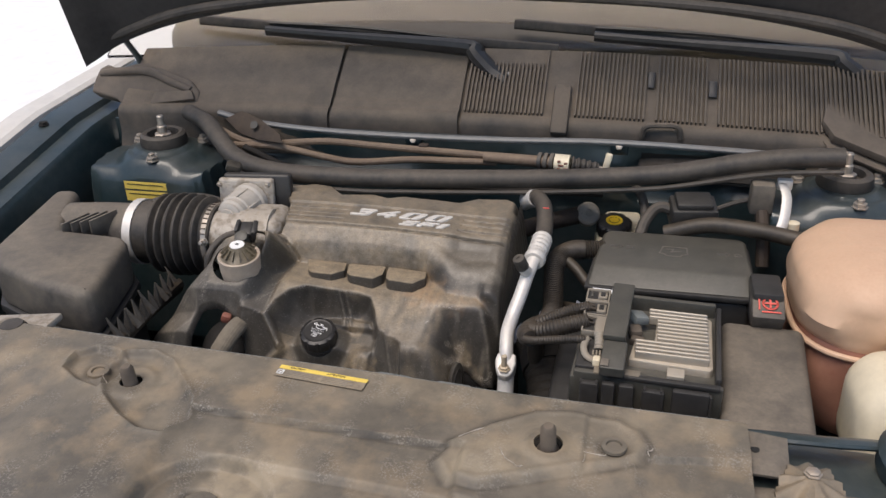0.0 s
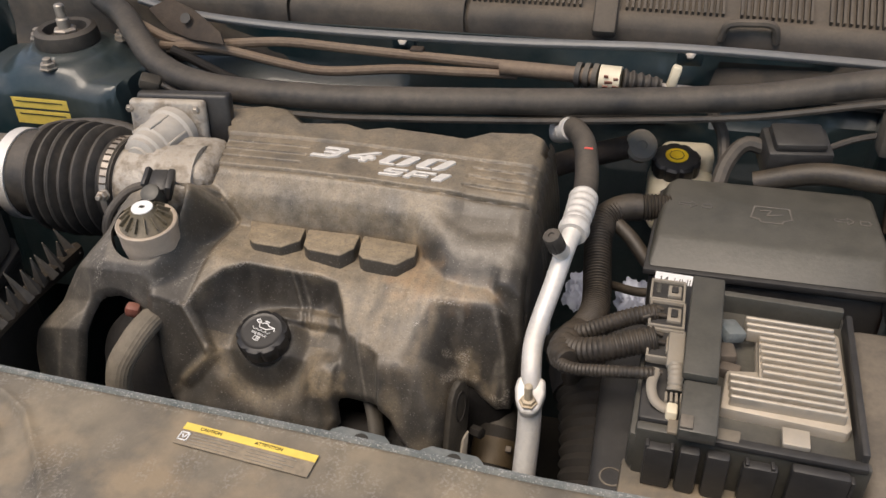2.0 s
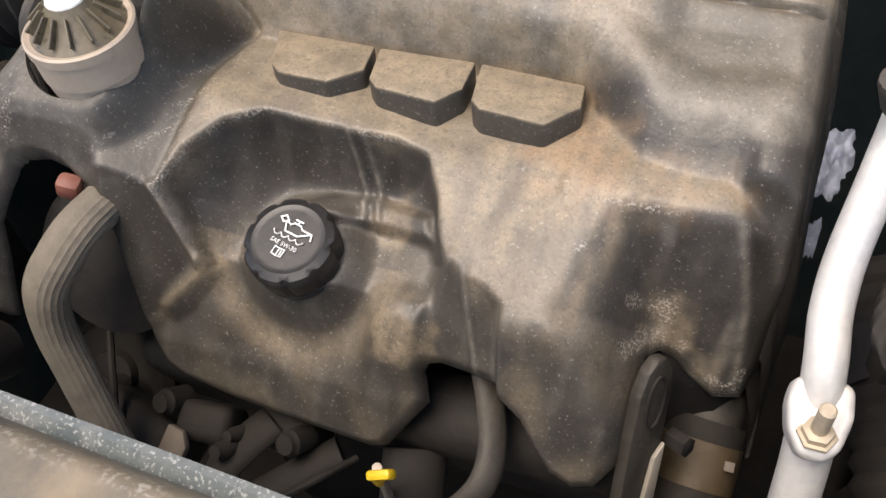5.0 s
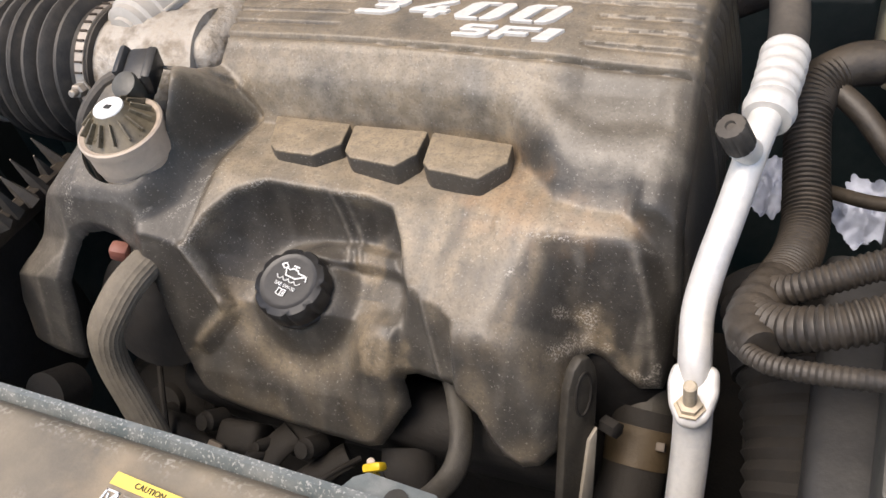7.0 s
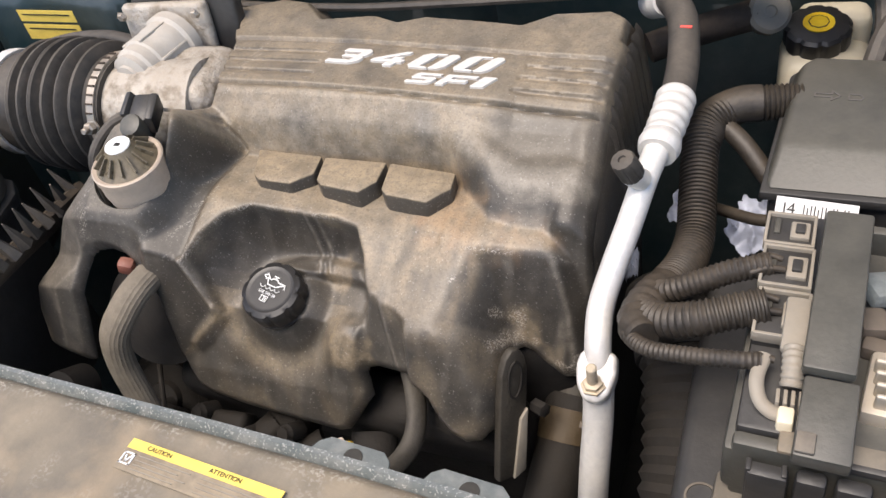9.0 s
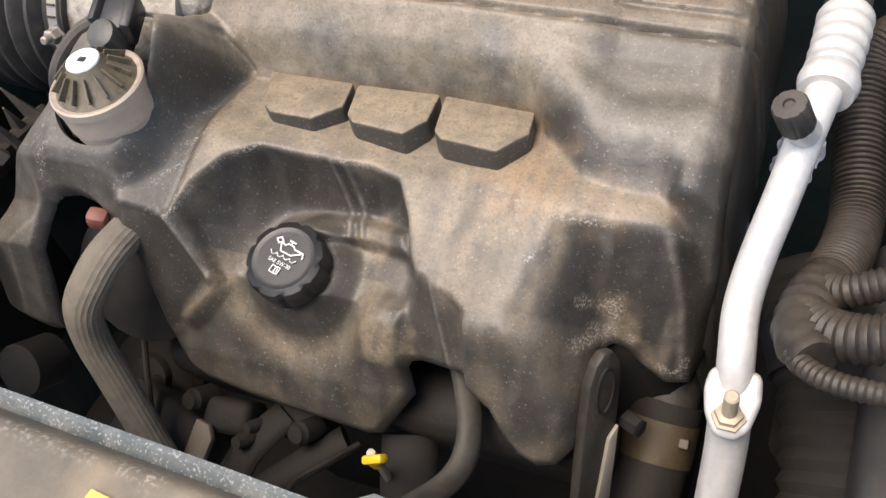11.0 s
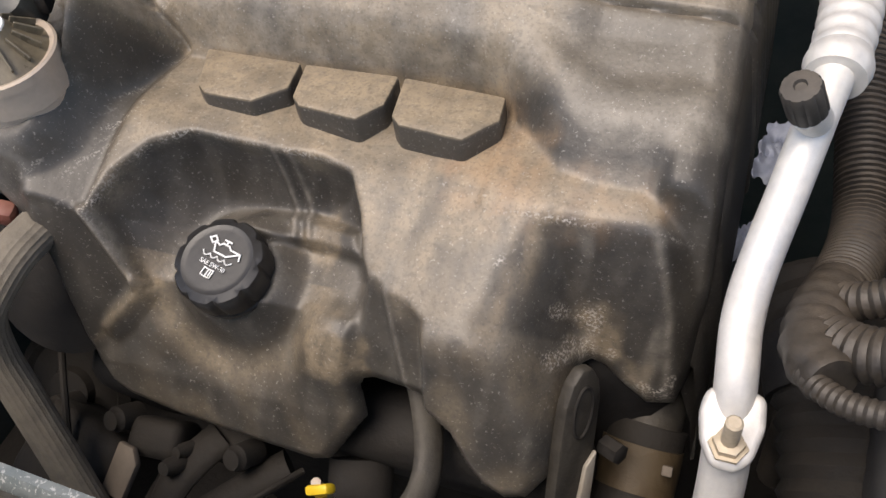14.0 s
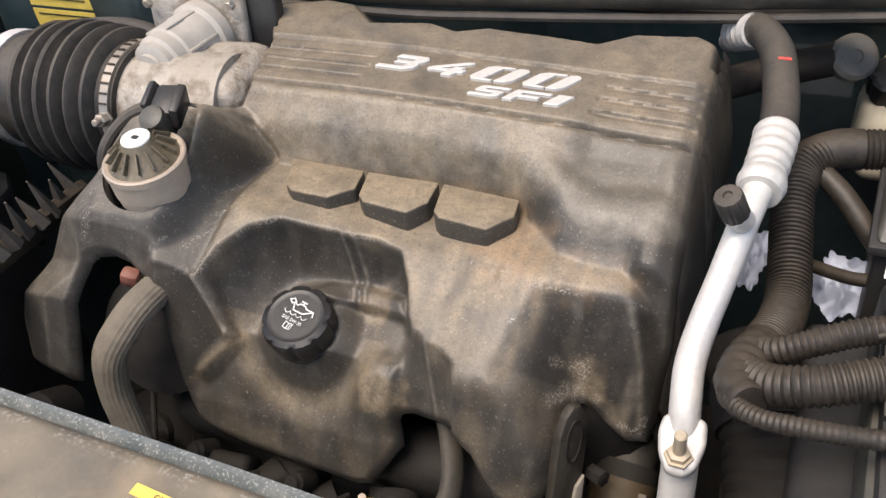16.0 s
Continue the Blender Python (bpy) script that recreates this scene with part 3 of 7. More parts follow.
def cowl_bits():
    for x, v, w, h in ((0.064, 0.62, 0.012, 0.2), (0.166, 0.55, 0.014, 0.3)):
        y, z = cowl_y(x, v), cowl_z(x, v)
        part("clip", box((x, y - 0.002, z + 0.003), (w, 0.03, 0.006), 0.002, (50, 0, 0)), M_BLACK, COWL)
    y, z = cowl_y(0.09, 0.08), cowl_z(0.09, 0.08)
    part("lift_tab", tube([(0.055, y - 0.008, z - 0.012), (0.06, y - 0.012, z + 0.008), (0.085, y - 0.012, z + 0.012), (0.112, y - 0.012, z + 0.01), (0.118, y - 0.008, z - 0.012)], 0.005, 0.006, 8), M_COWL, COWL)
    part("web", box((-0.085, 1.50, 1.085), (0.03, 0.10, 0.018), 0.006, (40, 0, 0)), M_COWL, COWL)
    for side, x in ((-1, -0.87), (1, 0.45)):
        t = thing("cowl_end_cap", (x, 1.45, 1.05), "brown dusty moulded cover at the end of the cowl", "cowl cover", "cowl end covers")
        if side < 0:
            out = [(-0.111, 0.028), (-0.106, 0.050), (-0.090, 0.060), (-0.068, 0.052), (-0.056, 0.055), (-0.030, 0.064), (-0.005, 0.065), (0.040, 0.050), (0.088, 0.034), (0.110, 0.012), (0.111, -0.010), (0.026, -0.024), (-0.029, -0.034), (-0.056, -0.010), (-0.113, 0.002)]
            at = pose(-0.865, 1.470, 1.090, 50, 0, 0)
            part("shell", prism(out, -0.030, 0.0, 0.005, at, 3), M_BROWN, t)
            part("arch", tube([tuple(at @ Vector(p)) for p in ((-0.100, 0.040, -0.004), (-0.060, 0.044, 0.001), (0.0, 0.046, 0.001), (0.050, 0.028, 0.0), (0.092, 0.014, -0.003))], 0.008, 0.008, 12), M_BROWN, t)
            part("step", prism([(0.020, -0.022), (0.026, 0.004), (0.100, 0.010), (0.108, -0.008)], 0.0, 0.010, 0.003, at), M_BROWN, t)
            continue
        out = [(0.10, -0.02), (0.085, -0.05), (0.06, -0.06), (-0.02, -0.09), (-0.085, -0.07), (-0.115, -0.04), (-0.11, 0.0), (-0.06, 0.04), (0.0, 0.06), (0.06, 0.06), (0.09, 0.04)]
        out = [(-p, q) for p, q in out]
        part("shell", prism([(p * 1.15, q * 1.1) for p, q in out], -0.012, 0.002, 0.002, pose(x, 1.495, 1.088, 24, 8, 0), 2), M_BROWN, t)
        part("flange", prism([(p * 1.2, q * 1.16 - 0.004) for p, q in out], -0.020, -0.015, 0.001, pose(x, 1.493, 1.086, 24, 8, 0)), M_BROWN, t)


cowl_bits()


def windscreen():
    ws = thing("windscreen", (CX, 1.62, 1.17), "dusty windscreen above the cowl", "windscreen")
    us, vs = np.linspace(-0.76, 0.76, 41), np.linspace(0, 0.8, 20)
    X, V_ = np.meshgrid(us, vs)

    def w_of(u, v, w):
        return np.stack([CX + u, 1.612 - 0.07 * (u / 0.72) ** 2 + v * 0.86, 1.145 + v * 0.51 + w], 1)

    g = part("pane", sheet(us, vs, 0 * X, np.ones_like(X, bool), w_of, 0.005), M_GLASS, ws)
    g.visible_shadow = False
    d = part("dashboard", box((CX, 1.95, 1.12), (1.4, 0.62, 0.14), 0.05, seg=4), M_DASH, car, "dusty brown dashboard top behind the glass")


windscreen()


def wiper(pivot, knee, tip, name):
    t = thing("wiper", pivot, "black wiper arm with blade lying at the foot of the windscreen", "wiper", "wipers")
    px, py, pz = pivot
    part("nut", lathe([(0.006, 0.0), (0.006, 0.012), (0.004, 0.013)], (px, py, pz + 0.006), (0, -0.5, 0.86), 6), M_ALU, t)
    part("arm", tube([(px, py, pz), (px + (knee[0] - px) * 0.3, py + 0.008, pz + 0.016), (px + (knee[0] - px) * 0.62, py + (knee[1] - py) * 0.6, pz + (knee[2] - pz) * 0.8), knee, tip], lambda s: 0.024 - 0.011 * min(1, s * 1.4), 0.01, 10, squash=0.7), M_BLACK, t)
    a, b = Vector(knee), Vector(tip)
    d = (b - a)
    p = [a + d * s + Vector((0, 0.022, 0.005)) for s in (-0.5, 0.0, 0.5, 1.0, 1.4)]
    part("blade", tube([tuple(q) for q in p], 0.006, 0.02, 8, squash=1.6), M_RUBBER, t)
    part("bridge", tube([tuple(p[1] + Vector((0, -0.004, 0.006))), tuple(p[2] + Vector((0, -0.01, 0.012))), tuple(p[3] + Vector((0, -0.004, 0.006)))], 0.004, 0.02, 6), M_BLACK, t)


wiper((-0.19, 1.570, 1.112), (-0.29, 1.60, 1.165), (-0.66, 1.600, 1.185), "l")
wiper((0.44, 1.570, 1.118), (0.33, 1.60, 1.168), (-0.04, 1.615, 1.187), "r")


# ---------------------------------------------------------------- radiator support
PAD_L = [(-0.545, 0.790), (-0.532, 0.812), (-0.500, 0.818), (-0.468, 0.802), (-0.440, 0.772), (-0.412, 0.742), (-0.402, 0.712), (-0.418, 0.682), (-0.445, 0.684), (-0.478, 0.702), (-0.512, 0.730), (-0.535, 0.760)]
RING_L = [(-0.592, 0.772), (-0.594, 0.800), (-0.575, 0.817), (-0.548, 0.814), (-0.530, 0.800), (-0.522, 0.770), (-0.528, 0.742), (-0.560, 0.752)]
PAD_R = [(-0.126, 0.695), (-0.115, 0.721), (-0.077, 0.755), (-0.036, 0.783), (0.0, 0.790), (0.021, 0.788), (0.052, 0.786), (0.072, 0.772), (0.081, 0.752), (0.075, 0.729), (0.048, 0.714), (0.018, 0.702), (-0.031, 0.680), (-0.077, 0.662), (-0.108, 0.668)]


def soft_noise(X, V_, scale, seed):
    """Smooth noise for the edges of dirt."""
    rng = np.random.RandomState(seed)
    out = np.zeros_like(X)
    for k in range(14):
        a, f, p = rng.uniform(0, 6.28), scale * rng.uniform(0.6, 2.4), rng.uniform(0, 6.28)
        out += np.sin(f * (X * np.cos(a) + V_ * np.sin(a)) + p)
    return out / 3.7


def radiator_support():
    t = thing("radiator_support", (CX, 0.65, 0.9), "dusty painted steel radiator support with pressed pads", "radiator support")
    us, vs = np.arange(-0.735, 0.181, 0.0022), np.arange(0.42, 0.872, 0.0022)
    X, Y = np.meshgrid(us, vs)
    rx, ry = (-0.75, -0.708, -0.47, -0.30, -0.22, -0.075, 0.178), (0.864, 0.862, 0.850, 0.843, 0.839, 0.829, 0.823)
    rear = np.interp(X, rx, ry) - 0.004
    h = np.full_like(X, 0.985)
    step = 0.7295 - 0.043 * (X + 0.39) - Y
    right_step = 0.736 + 0.14 * (X - 0.081) - Y
    fold = 0.662 - 0.065 * (X + 0.31) - Y
    lift, sink, ring = inside(X, Y, PAD_R), inside(X, Y, PAD_L), inside(X, Y, RING_L)
    bay = 0.068 - np.hypot(X + 0.333, Y - 0.596)
    between = soft_step(X + 0.405, 0.02) * soft_step(-0.10 - X, 0.01)
    h += -0.007 * soft_step(step, 0.0045) * between - 0.006 * soft_step(right_step, 0.005) * soft_step(X - 0.075, 0.02)
    h += -0.006 * soft_step(fold, 0.008) * soft_step(X + 0.36, 0.06) * soft_step(-0.08 - X, 0.06)
    h -= 0.030 * np.clip((0.62 - Y) / 0.20, 0, 1) ** 1.5
    h -= 0.020 * np.clip((-0.545 - X) / 0.12, 0, 1) ** 1.3 * soft_step(0.76 - Y, 0.06)
    lip = Y - (rear - 0.012)
    h -= 0.016 * np.clip(lip / 0.012, 0, 1.6) ** 2
    h += -0.008 * soft_step(ring, 0.008) + 0.0025 * np.exp(-((ring / 0.004) ** 2))
    h += (-0.0075 - 0.06 * np.clip(sink, 0, 0.06)) * soft_step(sink, 0.007) + 0.003 * np.exp(-((sink / 0.0045) ** 2))
    h += (0.0060 + 0.07 * np.clip(lift, 0, 0.05)) * soft_step(lift, 0.008) * (1 - 0.45 * soft_step(X - 0.019, 0.006)) + 0.0015 * np.exp(-(((lift - 0.007) / 0.003) ** 2))
    h += -0.010 * soft_step(bay, 0.010) - 0.006 * soft_step(0.022 - np.hypot(X + 0.341, Y - 0.609), 0.006)
    for cx, cy, r, d in ((-0.502, 0.766, 0.030, 0.003), (-0.553, 0.779, 0.014, -0.003), (-0.016, 0.727, 0.024, 0.002), (0.048, 0.740, 0.014, -0.003)):
        h += d * soft_step(r - np.hypot(X - cx, Y - cy), 0.010)
    cut = np.minimum(rear + 0.004 - Y, -inside(X, Y, [(-0.80, 0.70), (-0.66, 0.70), (-0.645, 0.66), (-0.66, 0.62), (-0.80, 0.60)]))
    for cx, cy, r in ((-0.502, 0.766, 0.013), (-0.016, 0.727, 0.0145)):
        cut = np.minimum(cut, np.hypot(X - cx, Y - cy) - r)
    n1, n2, n3 = soft_noise(X, Y, 26, 31), soft_noise(X, Y, 80, 33), soft_noise(X, Y * 0.4, 140, 37)
    # edge shadows of pads, steps and holes painted dark, plus scattered grime
    groove_shade = 0.9 * np.exp(-(((lift + 0.004) / 0.0035) ** 2)) + 0.5 * np.exp(-(((sink - 0.005) / 0.005) ** 2)) + 0.5 * np.exp(-(((ring - 0.005) / 0.004) ** 2)) + 0.9 * np.exp(-(((step - 0.0025) / 0.0028) ** 2)) * between
    groove_shade = groove_shade + 0.6 * np.exp(-(((bay - 0.008) / 0.007) ** 2)) * soft_step(Y - 0.58, 0.05) + 0.5 * soft_step(0.021 - np.hypot(X + 0.341, Y - 0.609), 0.008) + 0.45 * np.exp(-(((fold - 0.003) / 0.004) ** 2)) * soft_step(X + 0.33, 0.05) * soft_step(-0.1 - X, 0.05)
    groove_shade = groove_shade + 0.5 * np.exp(-(((X - 0.020) / 0.003) ** 2)) * soft_step(lift, 0.01) + 0.35 * np.clip(n1 - 0.35, 0, 1) + 0.25 * np.clip(n3 - 0.4, 0, 1)
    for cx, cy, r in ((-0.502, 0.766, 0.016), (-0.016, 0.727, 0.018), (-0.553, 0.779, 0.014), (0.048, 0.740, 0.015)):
        groove_shade = groove_shade + 0.7 * np.exp(-(((np.hypot(X - cx, Y - cy) - r) / 0.004) ** 2))
    caked = 0.55 * soft_step(lift + 0.004 * n2, 0.015) * np.clip(0.65 + 0.5 * n1, 0, 1) + 0.45 * soft_step(sink - 0.008, 0.03) * np.clip(0.7 + 0.5 * n2, 0, 1) + 0.45 * np.clip(-n1 - 0.25, 0, 1)
    caked = caked + 0.7 * soft_step(0.052 - np.hypot((X + 0.300) * 0.9, Y - 0.625) + 0.008 * n2, 0.03) + 0.5 * soft_step(Y - 0.775, 0.03) * np.clip(0.3 + n1, 0, 1) + 0.5 * soft_step(0.035 - np.hypot(X + 0.08, (Y - 0.695) * 1.3), 0.03)
    rubbed = 0.8 * np.exp(-((lip - 0.002) / 0.004) ** 2) * np.clip(0.5 + n2, 0, 1) + 0.5 * np.exp(-(((step + 0.0015) / 0.0015) ** 2)) * between * np.clip(0.3 + n2, 0, 1) + 0.35 * np.clip(n3 - 0.1, 0, 1) + 0.8 * np.exp(-(((sink + 0.001) / 0.002) ** 2)) * np.clip(n2, 0, 1) * (Y < 0.75)
    layers = {"groove_shade": np.clip(groove_shade, 0, 1), "caked": np.clip(caked, 0, 1), "rubbed": np.clip(rubbed, 0, 1)}
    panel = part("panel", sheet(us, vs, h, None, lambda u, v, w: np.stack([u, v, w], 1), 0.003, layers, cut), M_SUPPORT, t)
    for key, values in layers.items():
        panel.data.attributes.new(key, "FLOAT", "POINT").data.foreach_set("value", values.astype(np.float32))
    # the painted edge flange at the back, with two lugs
    ex = np.linspace(-0.73, 0.165, 50)
    er = np.interp(ex, rx, ry) - 0.006
    fl = part("edge_flange", tube([(x, y + 0.006, 0.957) for x, y in zip(ex, er)], 0.006, 0.006, 10, squash=2.6), M_FLANGE, t, "chipped teal paint edge")
    fl.data.attributes.new("chips", "FLOAT", "POINT").data.foreach_set("value", np.ones(len(fl.data.vertices), np.float32))
    for cx in (-0.213, -0.139):
        yr = float(np.interp(cx, ex, er))
        b = prism([(-0.034, -0.02), (0.034, -0.02), (0.024, 0.006), (0.018, 0.011), (-0.018, 0.011), (-0.024, 0.006)], -0.0015, 0.0015, 0.0008, pose(cx, yr + 0.014, 0.962, -6, 0, -5))
        lug = part("lug", b, M_FLANGE, t)
        part("hole_rim", lathe([(0.003, 0.0), (0.006, 0.0002), (0.006, 0.002), (0.003, 0.0024)], (cx + 0.002, yr + 0.015, 0.962), (0, 0, 1), 18), M_INK, lug)
    for cx, cy in ((-0.502, 0.766), (-0.016, 0.727)):
        part("locating_pin", lathe([(0.013, -0.02), (0.0115, 0.008), (0.0082, 0.014), (0.0078, 0.036), (0.005, 0.040)], (cx, cy, 0.962 if cx < -0.3 else 0.980), (0, -0.1, 1), 18), M_BROWN, t, "dusty locating pin in a dark hole")
    for cx, cy in ((-0.553, 0.779), (0.048, 0.740)):
        part("screw", lathe([(0.013, 0.0), (0.0125, 0.003), (0.008, 0.0035), (0.0075, 0.001), (0.003, 0.001)], (cx, cy, 0.9745 if cx < -0.3 else 0.9885), (0, 0, 1), 24), M_SUPPORT, t)
    part("round_plug", lathe([(0.020, 0.0), (0.019, 0.002), (0.014, 0.003), (0.007, 0.003), (0.007, 0.009), (0.004, 0.01)], (-0.341, 0.609, 0.962), (0, 0, 1), 30), M_SUPPORT, t)
    rng = random.Random(8)
    for pts in ([(-0.543, 0.775), (-0.535, 0.765), (-0.531, 0.748)], [(-0.061, 0.711), (-0.046, 0.693), (-0.031, 0.690)], [(0.021, 0.726), (0.037, 0.725), (0.045, 0.737)], [(0.081, 0.738), (0.084, 0.748), (0.089, 0.750)], [(0.022, 0.722), (0.016, 0.704)], [(-0.105, 0.725), (-0.09, 0.737), (-0.076, 0.746)]):
        line = [(a + rng.uniform(-0.002, 0.002), b + rng.uniform(-0.002, 0.002)) for (a0, b0), (a1, b1_) in zip(pts, pts[1:]) for a, b in ((a0 + (a1 - a0) * q, b0 + (b1_ - b0) * q) for q in (0, 0.33, 0.66))]
        zz = [float(h[np.argmin(abs(vs - y)), np.argmin(abs(us - x))]) + 0.0002 for x, y in line]
        part("scratch", tube([(x, y, z) for (x, y), z in zip(line, zz)], 0.0006, 0.003, 6), M_CAST, t, "bare scratch through the dust")
    return t


radiator_support()


def caution_label():
    t = thing("caution_label", (-0.29, 0.815, 0.986), "black and yellow caution label on the radiator support", "sticker")
    m = pose(-0.282, 0.8045, 0.9866, 0, 0, -5.5)
    w = 0.109
    part("backing", prism([(-w / 2, -0.013), (w / 2, -0.013), (w / 2, 0.007), (-w / 2, 0.007)], 0, 0.0006, 0, m), material("worn_label", (0.12, 0.10, 0.078), 0.6, 0, (0.30, 0.245, 0.175), 0.85, 30, 300, 0.02, 0.4), t)
    part("yellow_band", prism([(-w / 2, 0.0008), (w / 2, 0.0008), (w / 2, 0.0072), (-w / 2, 0.0072)], 0.0006, 0.0011, 0, m), M_YELLOW, t)
    lettering("CAUTION", 0.0040, m @ pose(-0.032, 0.0040, 0.0013), 0.0002, "heading", M_INK, t)
    lettering("ATTENTION", 0.0040, m @ pose(0.016, 0.0040, 0.0013), 0.0002, "heading", M_INK, t)
    part("pictogram", strip([(-0.053, -0.002), (-0.046, -0.002), (-0.046, -0.009), (-0.053, -0.009), (-0.053, -0.002)], 0.0009, m, 0.0007), M_PRINT, t)
    part("pictogram_mark", strip([(-0.051, -0.004), (-0.0495, -0.0075), (-0.047, -0.003)], 0.0009, m, 0.0007), M_PRINT, t)
    for c in (-0.024, 0.022):
        for k in range(4):
            part("text_line", strip([(c - 0.019, -0.002 - 0.0029 * k), (c + 0.019 - 0.007 * (k % 2), -0.002 - 0.0029 * k)], 0.0006, m, 0.0007), M_CLEAR, t)


caution_label()


# ---------------------------------------------------------------- engine cover
O_C = np.array([-0.26, 1.06, 0.95])
SC, CC = math.sin(radians(35)), math.cos(radians(35))


def cover_world(u, v, w):
    """From the cover's own plane, which leans back 35 degrees, to the world."""
    u, v, w = np.asarray(u, float), np.asarray(v, float), np.asarray(w, float)
    return np.stack([O_C[0] + u, O_C[1] + CC * v - SC * w, O_C[2] + SC * v + CC * w], -1)


def level_w(v, z):
    """Height over the leaning plane of a level surface at z above the origin."""
    return (z - SC * v) / CC


def soft_min(a, b, k):
    t = np.clip(0.5 + 0.5 * (b - a) / k, 0, 1)
    return b + (a - b) * t - k * t * (1 - t)


def soft_max(a, b, k):
    return -soft_min(-a, -b, k)


def ramp_up(x, k):
    return k * np.logaddexp(0, x / k)


BOWL = [(-0.183, -0.057), (-0.174, -0.033), (-0.158, -0.0125), (-0.138, -0.002), (-0.109, -0.003), (-0.086, -0.004), (-0.062, -0.004), (-0.043, -0.010), (-0.032, -0.032), (-0.0265, -0.050), (-0.019, -0.062), (-0.0235, -0.09), (-0.0255, -0.117), (-0.020, -0.20), (-0.28, -0.20), (-0.189, -0.118), (-0.163, -0.090)]
CAP_U, CAP_V = -0.106, -0.074
TOP_Z = 0.0635
GROOVES = ((0.159, None, None), (0.145, -0.114, 0.067), (0.132, -0.113, 0.0654), (0.1185, -0.1136, 0.0639), (0.1045, None, None))


def groove_bend(X):
    return -0.0120 * np.clip((X + 0.09) / 0.225, 0, 1)


def panel_height(X, V_):
    """The level dusty panel in the middle; it bends down towards the front and dips in its middle."""
    return 0.001 - 0.14 * V_ - 0.56 * ramp_up(V_, 0.006) + 0.10 * np.clip(-0.05 - X, 0, 0.13) + 0.10 * np.clip(X, 0, 0.065)


def cover_height(X, V_):
    panel = panel_height(X, V_)
    # face under the nose of the shelf, and the column beside it
    face = soft_min(panel, 0.0090 + 1.03 * (V_ + 0.0150), 0.006)
    side = np.interp(V_, [-0.10, -0.0887, -0.047, -0.0086, 0.004], [0.133, 0.132, 0.128, 0.115, 0.112])
    face = face - 1.5 * ramp_up(X - side, 0.0025)
    right = np.interp(V_, [-0.16, -0.12, -0.098, -0.073, -0.05, -0.025, 0.0], [0.075, 0.066, 0.050, 0.037, 0.044, 0.053, 0.075])
    foot_line = np.interp(V_, [-0.16, -0.12, -0.098, -0.073, -0.05, -0.025, 0.0], [0.077, 0.071, 0.065, 0.059, 0.061, 0.066, 0.080])
    column = soft_min(panel, 0.0185 + 0.72 * (V_ + 0.082), 0.006) - 0.55 * ramp_up(X - right, 0.0030) - 1.5 * ramp_up(X - foot_line, 0.0035)
    h = np.where(X < 0.03, column, soft_max(face, column, 0.005))
    # raised plateau: a leaning front, level top, grooves
    foot = np.interp(X, [-0.20, 0.0, 0.02, 0.040, 0.0645, 0.084, 0.107, 0.116, 0.124, 0.15], [0.046, 0.046, 0.044, 0.028, 0.0080, 0.0045, 0.003, 0.001, -0.001, -0.004])
    edge = np.interp(X, [-0.17, -0.09, -0.02, 0.025, 0.046, 0.062, 0.076, 0.14], [0.076, 0.080, 0.079, 0.074, 0.064, 0.050, 0.0430, 0.042])
    shoulder = np.interp(X, [0.0, 0.06], [0.0016, 0.0102])
    lean = np.interp(X, [0.0, 0.07], [0.25, -0.17])
    top = level_w(V_, TOP_Z)
    crest = soft_min(top, shoulder + lean * (V_ - edge), 0.006)
    bend = groove_bend(X)
    for v0, a, b in GROOVES:
        line = np.abs(V_ - v0 - bend)
        cut = soft_step(0.0019 - line, 0.0028) * soft_step(0.134 - X, 0.004)
        if a is not None:
            cut = cut * (1 - soft_step(X - a, 0.003) * soft_step(b - X, 0.003))
            crest = crest - 0.0030 * cut * soft_step(X + 0.212, 0.004)
        else:
            crest = crest - 0.0024 * cut * soft_step(X + 0.215, 0.004)
    crest = crest - 0.0022 * soft_step(0.1045 + bend - V_, 0.002)
    crest = crest + 0.0016 * soft_step(V_ - 0.159 - bend, 0.002)
    crest = crest - 0.010 * ramp_up(X - 0.130, 0.002) / 0.010 * 1.2
    hollow = inside(X, V_, [(0.035, 0.085), (0.118, 0.082), (0.126, 0.058), (0.080, 0.054), (0.058, 0.064)])
    crest = crest - 0.0025 * soft_step(hollow, 0.014)
    share = np.clip((V_ - foot) / np.maximum(edge - foot, 0.012), 0, 1)
    rise = 1 - (1 - share) ** 2.2
    wall = soft_min(crest, 0.0090 + 1.03 * (V_ + 0.0150) - 0.021, 0.006)
    low = h + (soft_max(h, wall, 0.003) - h) * soft_step(X - 0.113, 0.014)
    h = low + (crest - low) * rise
    # channel between bowl and column, with its ridge
    chan = inside(X, V_, [(-0.016, -0.059), (-0.007, -0.0655), (0.004, -0.072), (0.0125, -0.078), (0.0155, -0.12), (0.017, -0.15), (-0.04, -0.15), (-0.026, -0.078)])
    ridge = np.interp(V_, [-0.14, -0.116, -0.066], [0.008, 0.0035, -0.0075])
    ch = 0.0085 + 0.75 * (V_ + 0.068) + 0.0035 * np.exp(-(((X - ridge) / 0.0025) ** 2)) - 0.004 * soft_step(ridge - X, 0.004)
    h = h + (ch - h) * soft_step(chan + 0.001, 0.007)
    # flank at the left, below the ridge that leaves the bowl
    left = inside(X, V_, [(-0.40, -0.052), (-0.190, -0.055), (-0.150, -0.056), (-0.120, -0.075), (-0.12, -0.20), (-0.40, -0.20)])
    flank = 0.0175 + 0.85 * (V_ + 0.057) - 0.30 * (X + 0.182)
    h = h + (flank - h) * soft_step(left - 0.002, 0.010)
    # bowl round the filler cap
    bowl = inside(X, V_, BOWL)
